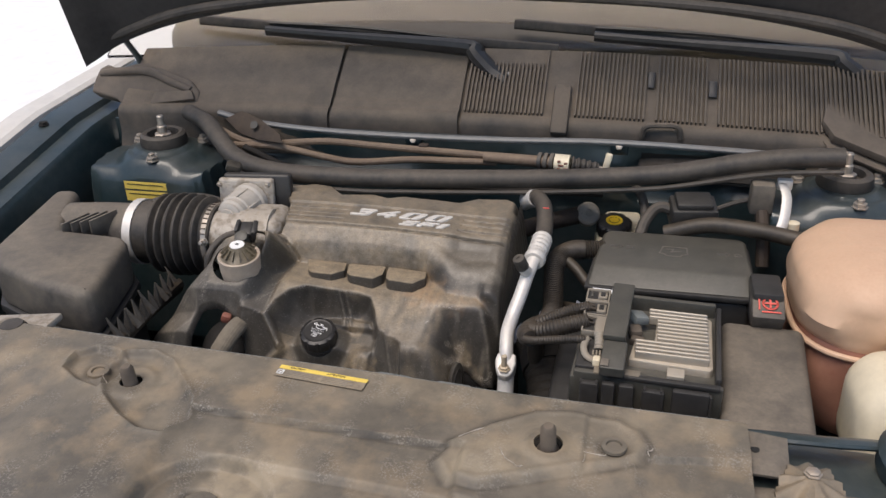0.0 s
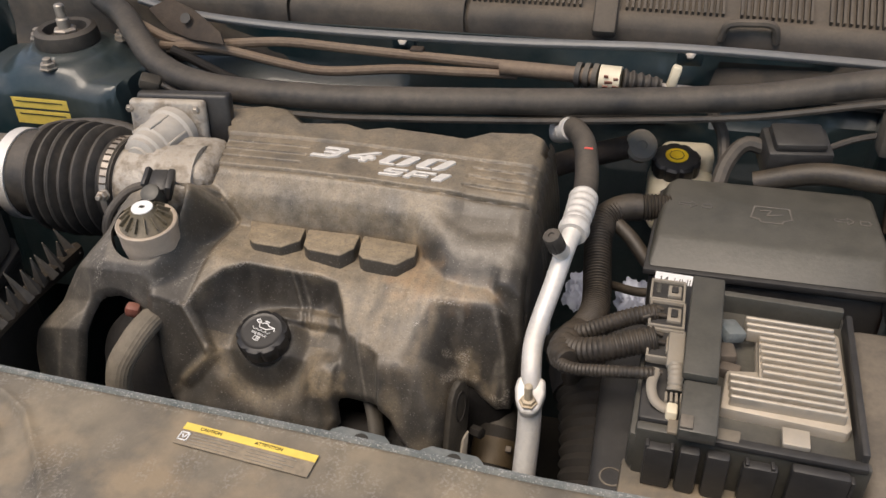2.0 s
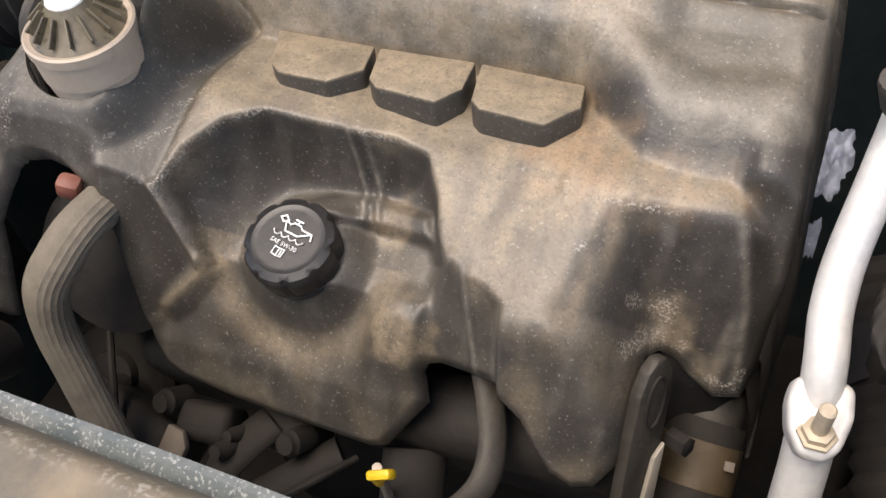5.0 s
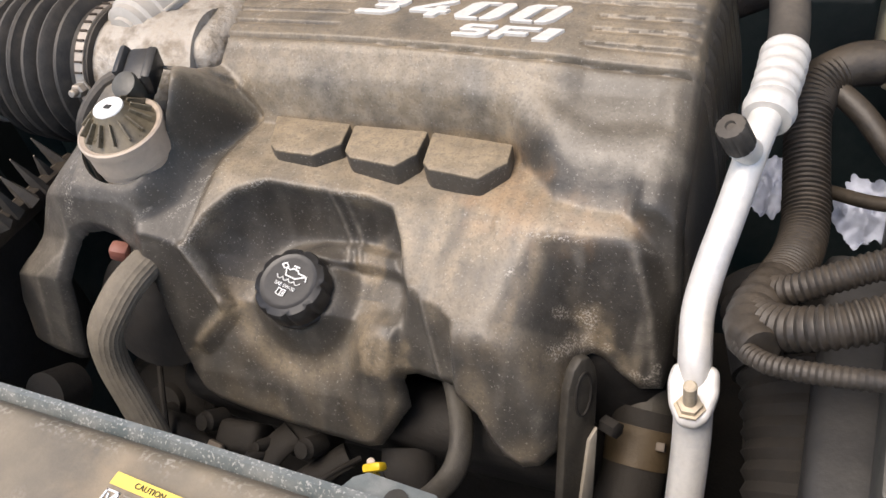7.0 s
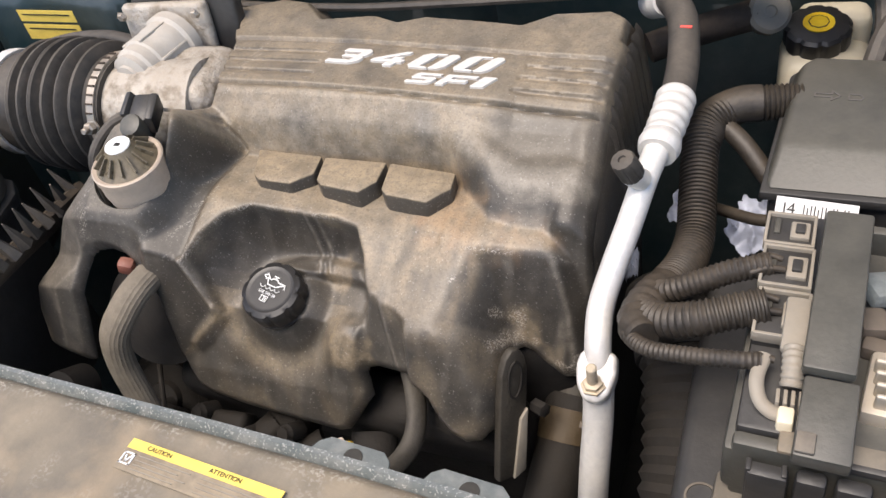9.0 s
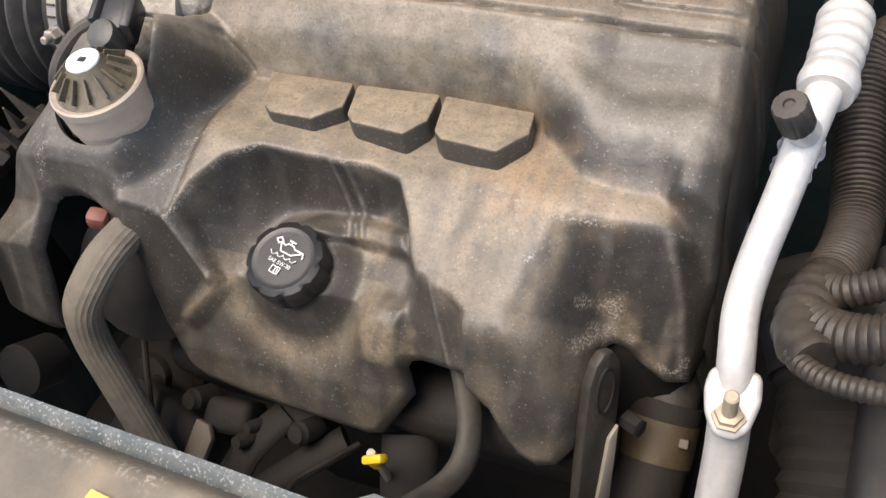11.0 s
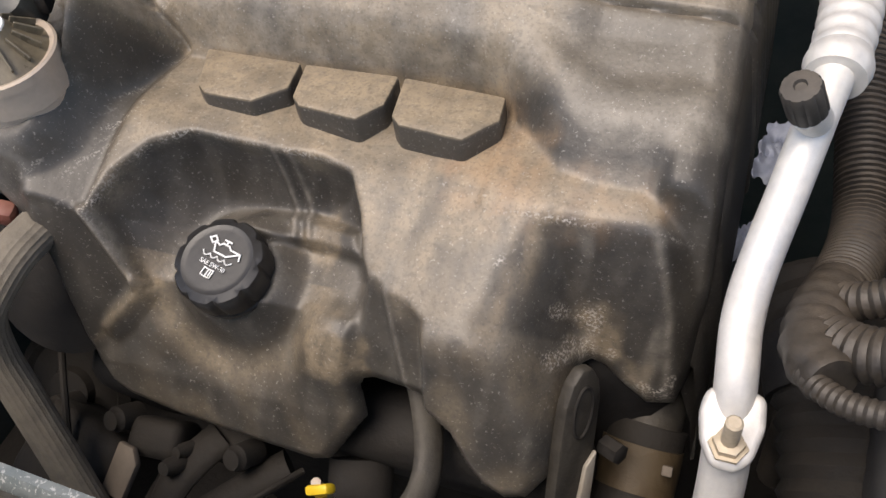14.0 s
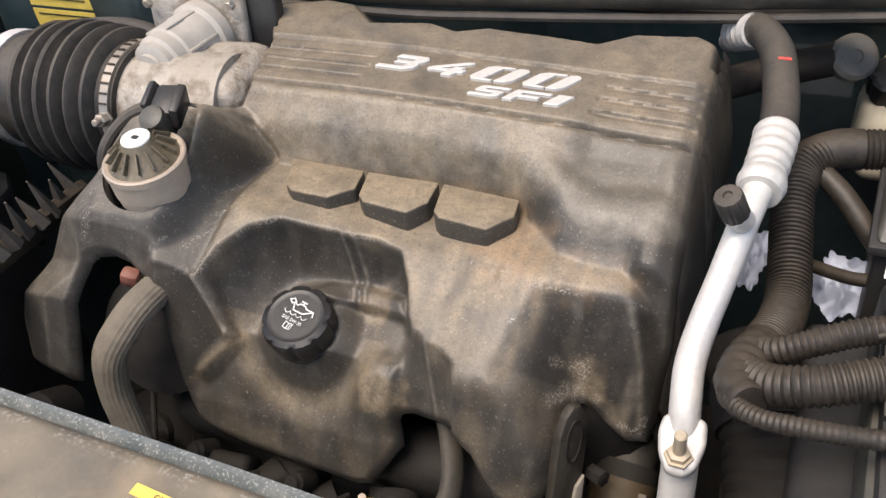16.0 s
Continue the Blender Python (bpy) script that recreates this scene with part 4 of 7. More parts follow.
    floor = np.where(V_ > -0.085, -0.0185 - 0.28 * (V_ + 0.08), np.where(V_ > -0.14, -0.0171 + 0.5 * (V_ + 0.085), -0.0446 + 0.75 * (V_ + 0.14)))
    rr = np.hypot(X - CAP_U, V_ - CAP_V)
    floor = floor - 0.0050 * soft_step(0.056 - rr, 0.030) + 0.0110 * soft_step(0.034 - rr, 0.016)
    for cx, cy, r, a in ((-0.041, -0.104, 0.020, 0.013), (-0.150, -0.106, 0.018, 0.004)):
        floor = floor + a * soft_step(r - np.hypot(X - cx, V_ - cy), 0.024)
    reach = np.interp(X, [-0.20, -0.15, -0.085, -0.055, -0.036], [0.024, 0.042, 0.042, 0.030, 0.017]) * np.interp(V_, [-0.16, -0.10, -0.06], [0.6, 0.8, 1.0])
    s_ = np.clip((bowl + 0.002) / reach, 0, 1)
    h = h + (floor - h) * np.minimum(np.where(s_ < 0.09, s_ * s_ / 0.18 * 1.9, 1.0), 1 - (1 - s_) ** 2)
    ledge = inside(X, V_, [(-0.118, -0.046), (-0.104, -0.036), (-0.075, -0.033), (-0.040, -0.038), (-0.033, -0.052), (-0.064, -0.049), (-0.10, -0.049)])
    h = h + 0.0085 * soft_step(ledge, 0.007)
    for ua, ub in ((-0.0895, -0.0775), (-0.0800, -0.0690)):
        lv = np.clip((-0.004 - V_) / 0.044, 0, 1)
        line = np.abs(X - (ua + (ub - ua) * lv**1.3))
        h = h + 0.0030 * np.exp(-((line / 0.0018) ** 2)) * soft_step(-0.004 - V_, 0.006) * soft_step(V_ + 0.050, 0.006)
    crease = inside(X, V_, [(-0.1865, -0.0555), (-0.180, -0.055), (-0.160, -0.089), (-0.1655, -0.092)])
    h = h + 0.0085 * soft_step(crease + 0.001, 0.006)
    dent = inside(X, V_, [(-0.192, -0.120), (-0.180, -0.106), (-0.162, -0.089), (-0.157, -0.094), (-0.172, -0.112), (-0.186, -0.124)])
    h = h + 0.0075 * soft_step(dent, 0.010)
    # side of the valve housing, its roof with a fin behind, its front and leg
    vall = inside(X, V_, [(-0.40, 0.075), (-0.19, 0.070), (-0.170, 0.052), (-0.1775, 0.024), (-0.1815, -0.030), (-0.1835, -0.056), (-0.40, -0.056)])
    h = h + (panel - 0.004 + 0.5 * np.clip(-0.182 - X, 0, 0.05) - h) * soft_step(vall, 0.006)
    hous = inside(X, V_, [(-0.34, -0.036), (-0.34, 0.09), (-0.207, 0.075), (-0.190, 0.0645), (-0.1835, 0.054), (-0.188, 0.030), (-0.198, 0.012), (-0.203, -0.022), (-0.213, -0.034), (-0.235, -0.038)])
    roof = 0.0415 - 0.10 * V_ + 0.020 * soft_step(X + 0.205, 0.026) * soft_step(V_ - 0.028, 0.05) - 0.3 * np.clip(-0.27 - X, 0, 0.06)
    h = h + (roof - h) * soft_step(hous - 0.001, 0.022)
    lip = np.interp(V_, [-0.20, -0.085, -0.054, -0.036, -0.02], [-0.10, -0.006, 0.0245, 0.0405, 0.043])
    crook = np.interp(V_, [-0.15, -0.095, -0.074, -0.06], [-0.329, -0.314, -0.291, -0.285])
    leg = np.interp(V_, [-0.17, -0.094, -0.064, -0.036, -0.02], [-0.058, 0.0125, 0.0195, 0.0395, 0.042]) - 0.35 * ramp_up(crook - X, 0.003)
    t = soft_step(-0.276 - X, 0.018)
    front = lip + (leg - lip) * t
    area = inside(X, V_, [(-0.42, -0.028), (-0.232, -0.030), (-0.214, -0.040), (-0.218, -0.066), (-0.222, -0.20), (-0.42, -0.20)])
    h = h + (front - h) * soft_step(area - 0.002, 0.012)
    h = h - 0.9 * ramp_up(np.interp(V_, [-0.15, -0.115, -0.085, -0.03, 0.01], [-0.354, -0.353, -0.339, -0.298, -0.276]) - X, 0.003)
    return h + 0.0005 * np.sin(X * 70 + 3 * np.sin(V_ * 50)) * np.cos(V_ * 63)


COVER_OUTLINE = [
    (-0.304, -0.030), (-0.287, 0.010), (-0.270, 0.050), (-0.240, 0.070), (-0.207, 0.072), (-0.200, 0.0975), (-0.2165, 0.1525), (-0.238, 0.188), (-0.251, 0.191), (-0.247, 0.206), (-0.200, 0.2215), (-0.170, 0.2180),
    (-0.142, 0.194), (-0.100, 0.200), (-0.090, 0.200), (-0.0667, 0.192), (-0.0428, 0.200), (0.0, 0.197), (0.0465, 0.192), (0.071, 0.2075), (0.119, 0.212), (0.138, 0.201), (0.1405, 0.15), (0.1405, 0.094), (0.142, 0.02), (0.1435, -0.03), (0.141, -0.075), (0.136, -0.0925),
    (0.122, -0.0955), (0.107, -0.087), (0.098, -0.080), (0.090, -0.078), (0.084, -0.084), (0.085, -0.10), (0.0865, -0.12), (0.083, -0.140), (0.073, -0.1545), (0.062, -0.158), (0.050, -0.1535), (0.042, -0.146), (0.0317, -0.130), (0.022, -0.1235), (0.0165, -0.121), (0.015, -0.1165), (0.006, -0.1145),
    (-0.020, -0.1125), (-0.0265, -0.1145), (-0.0280, -0.119), (-0.0255, -0.136), (-0.041, -0.157), (-0.050, -0.168), (-0.060, -0.171), (-0.10, -0.169), (-0.150, -0.1655), (-0.185, -0.1605), (-0.1965, -0.155), (-0.2035, -0.143), (-0.209, -0.130), (-0.2125, -0.110), (-0.2155, -0.087),
    (-0.224, -0.0755), (-0.230, -0.067), (-0.243, -0.0565), (-0.258, -0.0535), (-0.272, -0.0560), (-0.281, -0.062), (-0.285, -0.074), (-0.291, -0.105), (-0.304, -0.150), (-0.312, -0.152), (-0.358, -0.145), (-0.365, -0.125), (-0.363, -0.100), (-0.356, -0.086), (-0.330, -0.055)]


def cover_dirt_and_light(X, V_, h, d):
    """Where dust, sand, rust stain, painted shade, pale bloom with painted sheen, and scuffs lie on the shell."""
    n1, n2, n3 = soft_noise(X, V_, 90, 3), soft_noise(X, V_, 260, 5), soft_noise(X, V_, 90, 9)
    bowl = inside(X, V_, BOWL)
    tan = inside(X, V_, [(-0.172, 0.05), (0.022, 0.049), (0.041, 0.030), (0.0645, 0.009), (0.107, 0.0045), (0.116, -0.003), (0.113, -0.012), (0.075, -0.016), (0.066, -0.021), (0.060, -0.050), (0.056, -0.078), (0.054, -0.096), (0.014, -0.094), (-0.014, -0.060), (-0.030, -0.034), (-0.042, -0.008), (-0.09, -0.002), (-0.14, 0.0), (-0.162, -0.016), (-0.180, -0.054)])
    sand = soft_step(tan + 0.0015 * n1, np.where((X > 0.03) & (V_ > -0.02), 0.005, 0.013)) * (0.66 + 0.10 * n1 + 0.06 * n2) * (1 + (np.clip(np.interp(V_, [-0.10, -0.04, -0.01], [0.30, 0.62, 1.0]) * (1 + 0.55 * soft_noise(X, V_ * 0.2, 300, 23)), 0, 1.1) - 1) * soft_step(X + 0.02, 0.02))
    sand = sand + 0.58 * soft_step(V_ - 0.046, 0.014) * np.clip(0.8 + 0.35 * n1, 0, 1) * (1 - 0.8 * soft_step(X - 0.05, 0.02) * soft_step(0.095 - V_, 0.02))
    ring = np.hypot(X - CAP_U, V_ - CAP_V)
    sand = sand + 0.45 * np.exp(-(((ring - 0.052) / 0.010) ** 2)) * (V_ < -0.070)
    for cx, cy, r in ((-0.041, -0.103, 0.017), (-0.062, -0.046, 0.013), (0.092, -0.066, 0.013), (0.115, -0.085, 0.008)):
        sand = sand + 0.6 * soft_step(r - np.hypot(X - cx, V_ - cy) + 0.004 * n2, 0.012)
    sand = sand + 0.30 * soft_step(-0.06 - V_, 0.05) * soft_step(X - 0.012, 0.01) * soft_step(0.085 - X, 0.02) * np.clip(0.4 + n1, 0, 1)
    sand = sand + 0.22 * soft_step(-0.125 - V_, 0.03) * soft_step(-0.03 - X, 0.02) * np.clip(0.3 + n1, 0, 1)
    dent = np.abs(V_ + 0.105 - 0.9 * (X + 0.174)) / 0.005 + 60 * np.clip(np.abs(X + 0.174) - 0.012, 0, 1)
    sand = sand + 0.5 * np.exp(-(dent**2))
    rust = inside(X, V_, [(-0.005, 0.010), (0.028, 0.045), (0.060, 0.012), (0.104, 0.004), (0.113, -0.008), (0.105, -0.014), (0.060, -0.020), (0.025, -0.020)])
    rust = 0.75 * soft_step(rust + 0.006 * n2, 0.03) * np.clip(0.7 + 0.4 * n1, 0, 1)
    curve = np.gradient(np.gradient(h, axis=0), axis=0) + np.gradient(np.gradient(h, axis=1), axis=1)
    scuff = np.clip(-curve / 0.0006 - 0.9, 0, 1) * np.clip(0.35 + 0.6 * n3, 0, 1) * (d > 0.009) * (V_ < 0.03)
    rim = np.exp(-((bowl / 0.0012) ** 2)) * (V_ > -0.062) * np.clip(0.4 + 0.7 * soft_noise(X, V_, 150, 12), 0, 1)
    lip = np.abs(V_ + 0.0160 - 0.02 * (X - 0.08)) / 0.0014 + 40 * np.clip(np.abs(X - 0.088) - 0.022, 0, 1)
    crest = np.abs(X - np.interp(V_, [-0.075, -0.05, -0.03], [0.036, 0.043, 0.052])) / 0.0016 + 60 * np.clip(np.abs(V_ + 0.052) - 0.022, 0, 1)
    chip = 0.8 * soft_step(0.010 - np.hypot(X - 0.087, (V_ + 0.069) * 0.8) + 0.006 * n2, 0.006) + 0.9 * soft_step(0.005 - np.abs(V_ + 0.089) + 0.005 * n2, 0.004) * (X > 0.098) * (X < 0.135)
    scuff = np.clip(0.25 * scuff + 0.9 * rim + np.exp(-(lip**2)) * np.clip(0.4 + n3, 0, 1) + 0.9 * np.exp(-(crest**2)) * np.clip(0.2 + n2, 0, 1) + chip, 0, 1)
    edge = np.abs(X - np.interp(V_, [-0.056, -0.03, 0.024], [-0.1830, -0.1805, -0.1715])) / 0.0011 + 80 * np.clip(np.abs(V_ + 0.018) - 0.036, 0, 1)
    scratch = soft_noise((X - V_) * 2.6, (X + V_) * 0.35, 210, 41)
    scuff = np.clip(scuff + np.exp(-(edge**2)) * np.clip(0.35 + n2, 0, 1) + 0.8 * np.clip(scratch - 0.75, 0, 1) * (X < -0.17) * (V_ > -0.06), 0, 1)
    streak = soft_noise(X, V_ * 0.22, 330, 21)
    # pale band over the shelf painted as sheen, with dusty streaks
    sheen_bloom = 0.55 * np.exp(-(((V_ - 0.037 + 0.003 * n1 + 0.003 * streak) / 0.008) ** 2)) * soft_step(X - 0.062, 0.03) + 0.16 * np.clip(streak, 0, 1) * (V_ < 0.06) + 0.15 * np.clip(n3 - 0.2, 0, 1)
    lines = [np.abs(X - (a + b * np.clip((-0.004 - V_) / 0.044, 0, 1) ** 1.3)) for a, b in ((-0.0895, 0.012), (-0.0800, 0.011))]
    sheen_bloom = sheen_bloom + 0.7 * np.exp(-((np.minimum(*lines) / 0.0016) ** 2)) * (V_ < -0.004) * (V_ > -0.046)
    ridge = np.abs(X - np.interp(V_, [-0.116, -0.066], [0.0035, -0.0075])) / 0.0018 + 60 * np.clip(np.abs(V_ + 0.091) - 0.023, 0, 1)
    strut = np.abs(X - 0.0135 - 0.02 * (V_ + 0.08)) / 0.0020 + 60 * np.clip(np.abs(V_ + 0.098) - 0.018, 0, 1)
    crease = np.abs(inside(X, V_, [(-0.185, -0.0555), (-0.181, -0.0555), (-0.1615, -0.089), (-0.1650, -0.091)]) - 0.001)
    sheen_bloom = sheen_bloom + 0.8 * np.exp(-((crease / 0.0022) ** 2)) + 0.6 * np.exp(-(ridge**2)) + 0.45 * np.exp(-(strut**2))
    side = np.abs(X - np.interp(V_, [-0.10, -0.0887, -0.047, -0.0086, 0.004], [0.132, 0.131, 0.127, 0.114, 0.111])) / 0.0022 + 60 * np.clip(np.abs(V_ + 0.05) - 0.045, 0, 1)
    sheen_bloom = sheen_bloom + 0.75 * np.exp(-(side**2)) + 0.5 * np.clip(n3 + 0.5 * streak, 0, 1) * soft_step(X - 0.07, 0.01) * soft_step(0.125 - X, 0.01) * soft_step(-0.016 - V_, 0.004)
    # sky sheen on the plateau's leaning front, painted as a pale band
    sheen_bloom = sheen_bloom + 0.75 * soft_step(V_ - 0.052 + 0.003 * n1, 0.012) * soft_step(0.098 - V_, 0.04) * (1 - 0.7 * soft_step(X - 0.05, 0.03))
    crook = np.abs(X - np.interp(V_, [-0.15, -0.095, -0.074, -0.06], [-0.329, -0.314, -0.291, -0.285])) / 0.0022 + 60 * np.clip(np.abs(V_ + 0.10) - 0.04, 0, 1)
    sheen_bloom = sheen_bloom + 0.5 * np.exp(-(crook**2)) + 0.25 * soft_step(-0.030 - V_, 0.02) * soft_step(V_ + 0.062, 0.01) * soft_step(-0.21 - X, 0.02) * np.clip(0.5 + n1, 0, 1)
    # shade painted into the bowl, recesses and steep faces, over bare dark plastic
    shading = 0.85 * soft_step(bowl - 0.004 + 0.004 * n1, 0.020) * (1 - 0.55 * soft_step(0.030 - np.hypot(X + 0.055, V_ + 0.072), 0.03))
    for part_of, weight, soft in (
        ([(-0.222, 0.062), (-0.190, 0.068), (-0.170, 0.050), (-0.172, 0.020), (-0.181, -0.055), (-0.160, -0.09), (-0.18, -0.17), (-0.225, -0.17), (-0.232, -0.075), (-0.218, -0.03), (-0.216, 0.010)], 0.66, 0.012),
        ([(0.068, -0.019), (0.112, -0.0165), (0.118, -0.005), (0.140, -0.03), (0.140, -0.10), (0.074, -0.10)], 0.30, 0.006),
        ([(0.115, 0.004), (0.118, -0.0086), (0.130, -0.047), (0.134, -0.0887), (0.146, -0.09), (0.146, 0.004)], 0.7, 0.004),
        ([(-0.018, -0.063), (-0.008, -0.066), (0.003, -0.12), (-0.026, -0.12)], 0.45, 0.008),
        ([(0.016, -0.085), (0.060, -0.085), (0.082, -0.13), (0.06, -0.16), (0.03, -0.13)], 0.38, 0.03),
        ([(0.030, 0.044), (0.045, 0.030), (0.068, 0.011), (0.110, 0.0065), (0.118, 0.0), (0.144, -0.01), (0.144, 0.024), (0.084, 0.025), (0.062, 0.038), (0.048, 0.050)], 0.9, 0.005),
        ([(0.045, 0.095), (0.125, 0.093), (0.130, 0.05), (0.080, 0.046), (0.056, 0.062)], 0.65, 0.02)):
        shading = shading + weight * soft_step(inside(X, V_, part_of) + 0.004 * n1, soft)
    return {"sand": sand, "scuff": scuff, "sheen_bloom": sheen_bloom, "shading": shading, "rust": rust, "all_over": np.ones_like(X)}


GLYPHS = {
    "3": [[(0, 0), (0.8, 0), (1, 0.18), (1, 0.40), (0.88, 0.5), (1, 0.6), (1, 0.84), (0.85, 1), (0.05, 1), (0.05, 0.78), (0.66, 0.78), (0.70, 0.60), (0.25, 0.60), (0.25, 0.42), (0.70, 0.42), (0.68, 0.20), (0, 0.20)]],
    "4": [[(0.60, 0), (0.90, 0), (0.90, 0.24), (1.06, 0.24), (1.06, 0.44), (0.90, 0.44), (0.90, 0.62), (0.60, 0.62)], [(0, 0.26), (0.60, 0.26), (0.60, 0.44), (0.26, 0.44), (0.86, 0.86), (0.90, 1), (0.70, 1), (0, 0.44)]],
    "0": [[(0, 0.16), (0.12, 0), (0.60, 0), (0.60, 0.07), (0.36, 0.10), (0.36, 0.92), (0.60, 0.95), (0.60, 1), (0.14, 1), (0, 0.86)], [(0.64, 0), (0.88, 0), (1, 0.16), (1, 0.86), (0.88, 1), (0.72, 1), (0.66, 0.9)]],
    "S": [[(0, 0), (0.85, 0), (1, 0.15), (1, 0.5), (0.9, 0.6), (0.3, 0.6), (0.3, 0.8), (1, 0.8), (1, 1), (0.12, 1), (0, 0.88), (0, 0.5), (0.1, 0.4), (0.7, 0.4), (0.7, 0.2), (0, 0.2)]],
    "F": [[(0, 0), (0.28, 0), (0.28, 0.35), (0.85, 0.35), (0.85, 0.55), (0.28, 0.55), (0.28, 0.8), (1, 0.8), (1, 1), (0, 1)]],
    "I": [[(0, 0), (1, 0), (1, 1), (0, 1)]],
}


def badge(text, at, widths, gaps, height, slant, parent):
    """Raised slanted letters on the level top of the cover, each its own piece."""
    x, y, z = at
    for ch, w, gap in zip(text, widths, gaps):
        bm = joined(*[prism([(a * w + slant * b * height, b * height) for a, b in shape], 0.0, 0.0030, 0.0004, pose(x, y, z, 0, 0, -2.5), 1) for shape in GLYPHS[ch]])
        part("letter", bm, M_LETTER, parent, "raised silver lettering", smooth=25)
        x += w + gap
        y -= 0.045 * (w + gap)


def engine_cover():
    t = thing("engine_cover", (-0.3, 1.06, 0.85), "dust-covered black plastic engine cover with raised silver lettering", "engine cover")
    us, vs = np.arange(-0.384, 0.152, 0.0013), np.arange(-0.185, 0.236, 0.0013)
    X, V_ = np.meshgrid(us, vs)
    h = cover_height(X, V_)
    d = inside(X, V_, COVER_OUTLINE)
    for _ in range(3):
        soft = h.copy()
        soft[1:-1, 1:-1] = (4 * h[1:-1, 1:-1] + h[:-2, 1:-1] + h[2:, 1:-1] + h[1:-1, :-2] + h[1:-1, 2:]) / 8
        h = np.where(V_ < 0.085, soft, h)
    h = h - 0.008 * np.clip(1 - d / 0.005, 0, 1) ** 2
    h = h - 0.02 * soft_step(0.004 - d, 0.006) * (V_ > 0.17)
    k = np.clip(((X + 0.238) * 0.016 + (V_ - 0.011) * 0.030) / 0.001156, 0, 1)
    cut = np.minimum(d, np.hypot(X + 0.238 - 0.016 * k, V_ - 0.011 - 0.030 * k) - (0.0345 - 0.011 * k))
    layers = {k: np.clip(v, 0, 1) for k, v in cover_dirt_and_light(X, V_, h, d).items()}
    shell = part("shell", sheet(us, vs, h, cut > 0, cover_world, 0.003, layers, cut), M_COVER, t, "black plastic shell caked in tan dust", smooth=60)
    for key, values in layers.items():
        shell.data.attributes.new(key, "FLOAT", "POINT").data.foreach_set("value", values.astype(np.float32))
    # right side wall down from the rim, with moulded ridges
    verts, faces = [], []
    vv = np.linspace(-0.07, 0.200, 120)
    for v in vv:
        base = cover_world(0.1405, v, float(cover_height(np.array([[0.138]]), np.array([[v]]))[0, 0]) - 0.010)
        ridge = 0.0016 * (abs((v * 1000) % 14 - 7) < 3) * (v > 0.085)
        for dx, dz in ((-0.003, 0.004), (0.002, -0.004), (0.006, -0.03), (0.010, -0.06), (0.012, -0.10), (0.010, -0.102), (0.006, -0.06), (-0.004, -0.02)):
            verts.append((base[0] + dx + ridge, base[1] + dx * 0.1, base[2] + dz))
    for j in range(len(vv) - 1):
        for k in range(7):
            faces.append((j * 8 + k, j * 8 + k + 1, (j + 1) * 8 + k + 1, (j + 1) * 8 + k))
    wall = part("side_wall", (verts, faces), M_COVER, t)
    # one even dark tone over the whole side wall
    for key, val in (("shading", 0.6), ("all_over", 1.0)):
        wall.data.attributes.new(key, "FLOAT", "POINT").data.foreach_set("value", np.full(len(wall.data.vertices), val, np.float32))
    # three stepped blocks with level tops
    for outl in (
        [(-0.156, 0.052), (-0.0935, 0.050), (-0.0907, 0.0317), (-0.1069, 0.0196), (-0.137, 0.0207), (-0.144, 0.0255)],
        [(-0.0905, 0.0494), (-0.0337, 0.0492), (-0.0330, 0.0293), (-0.0437, 0.0176), (-0.079, 0.0212), (-0.0855, 0.0265)],
        [(-0.0307, 0.049), (0.028, 0.0445), (0.0302, 0.0294), (0.0156, 0.0145), (-0.020, 0.0180), (-0.0262, 0.0230)]):
        flat = [cover_world(u, v, level_w(v, 0.0168)) for u, v in outl]
        blk = part("block", prism([(p[0], p[1]) for p in flat], 0.930, 0.9668, 0.0020, None), M_COVER, t)
        zs = np.array([v.co.z for v in blk.data.vertices])
        lies = (zs > zs.max() - 0.0012).astype(np.float32)
        blk.data.attributes.new("sand", "FLOAT", "POINT").data.foreach_set("value", 0.05 + lies * 0.85)
        # block sides coloured darker, as faces turned from the light
        blk.data.attributes.new("shading", "FLOAT", "POINT").data.foreach_set("value", (1 - lies) * 0.55)
        blk.data.attributes.new("all_over", "FLOAT", "POINT").data.foreach_set("value", np.ones(len(lies), np.float32))
    z = 0.95 + TOP_Z - 0.0005
    badge("3400", (-0.3680, 1.1755, z), (0.0285, 0.0275, 0.0330, 0.0310), (0.0095, 0.0095, 0.0075, 0), 0.0210, 0.58, t)
    badge("SFI", (-0.2850, 1.1515, z), (0.0220, 0.0260, 0.0110), (0.0045, 0.0040, 0), 0.0135, 0.58, t)
    return t


engine_cover()


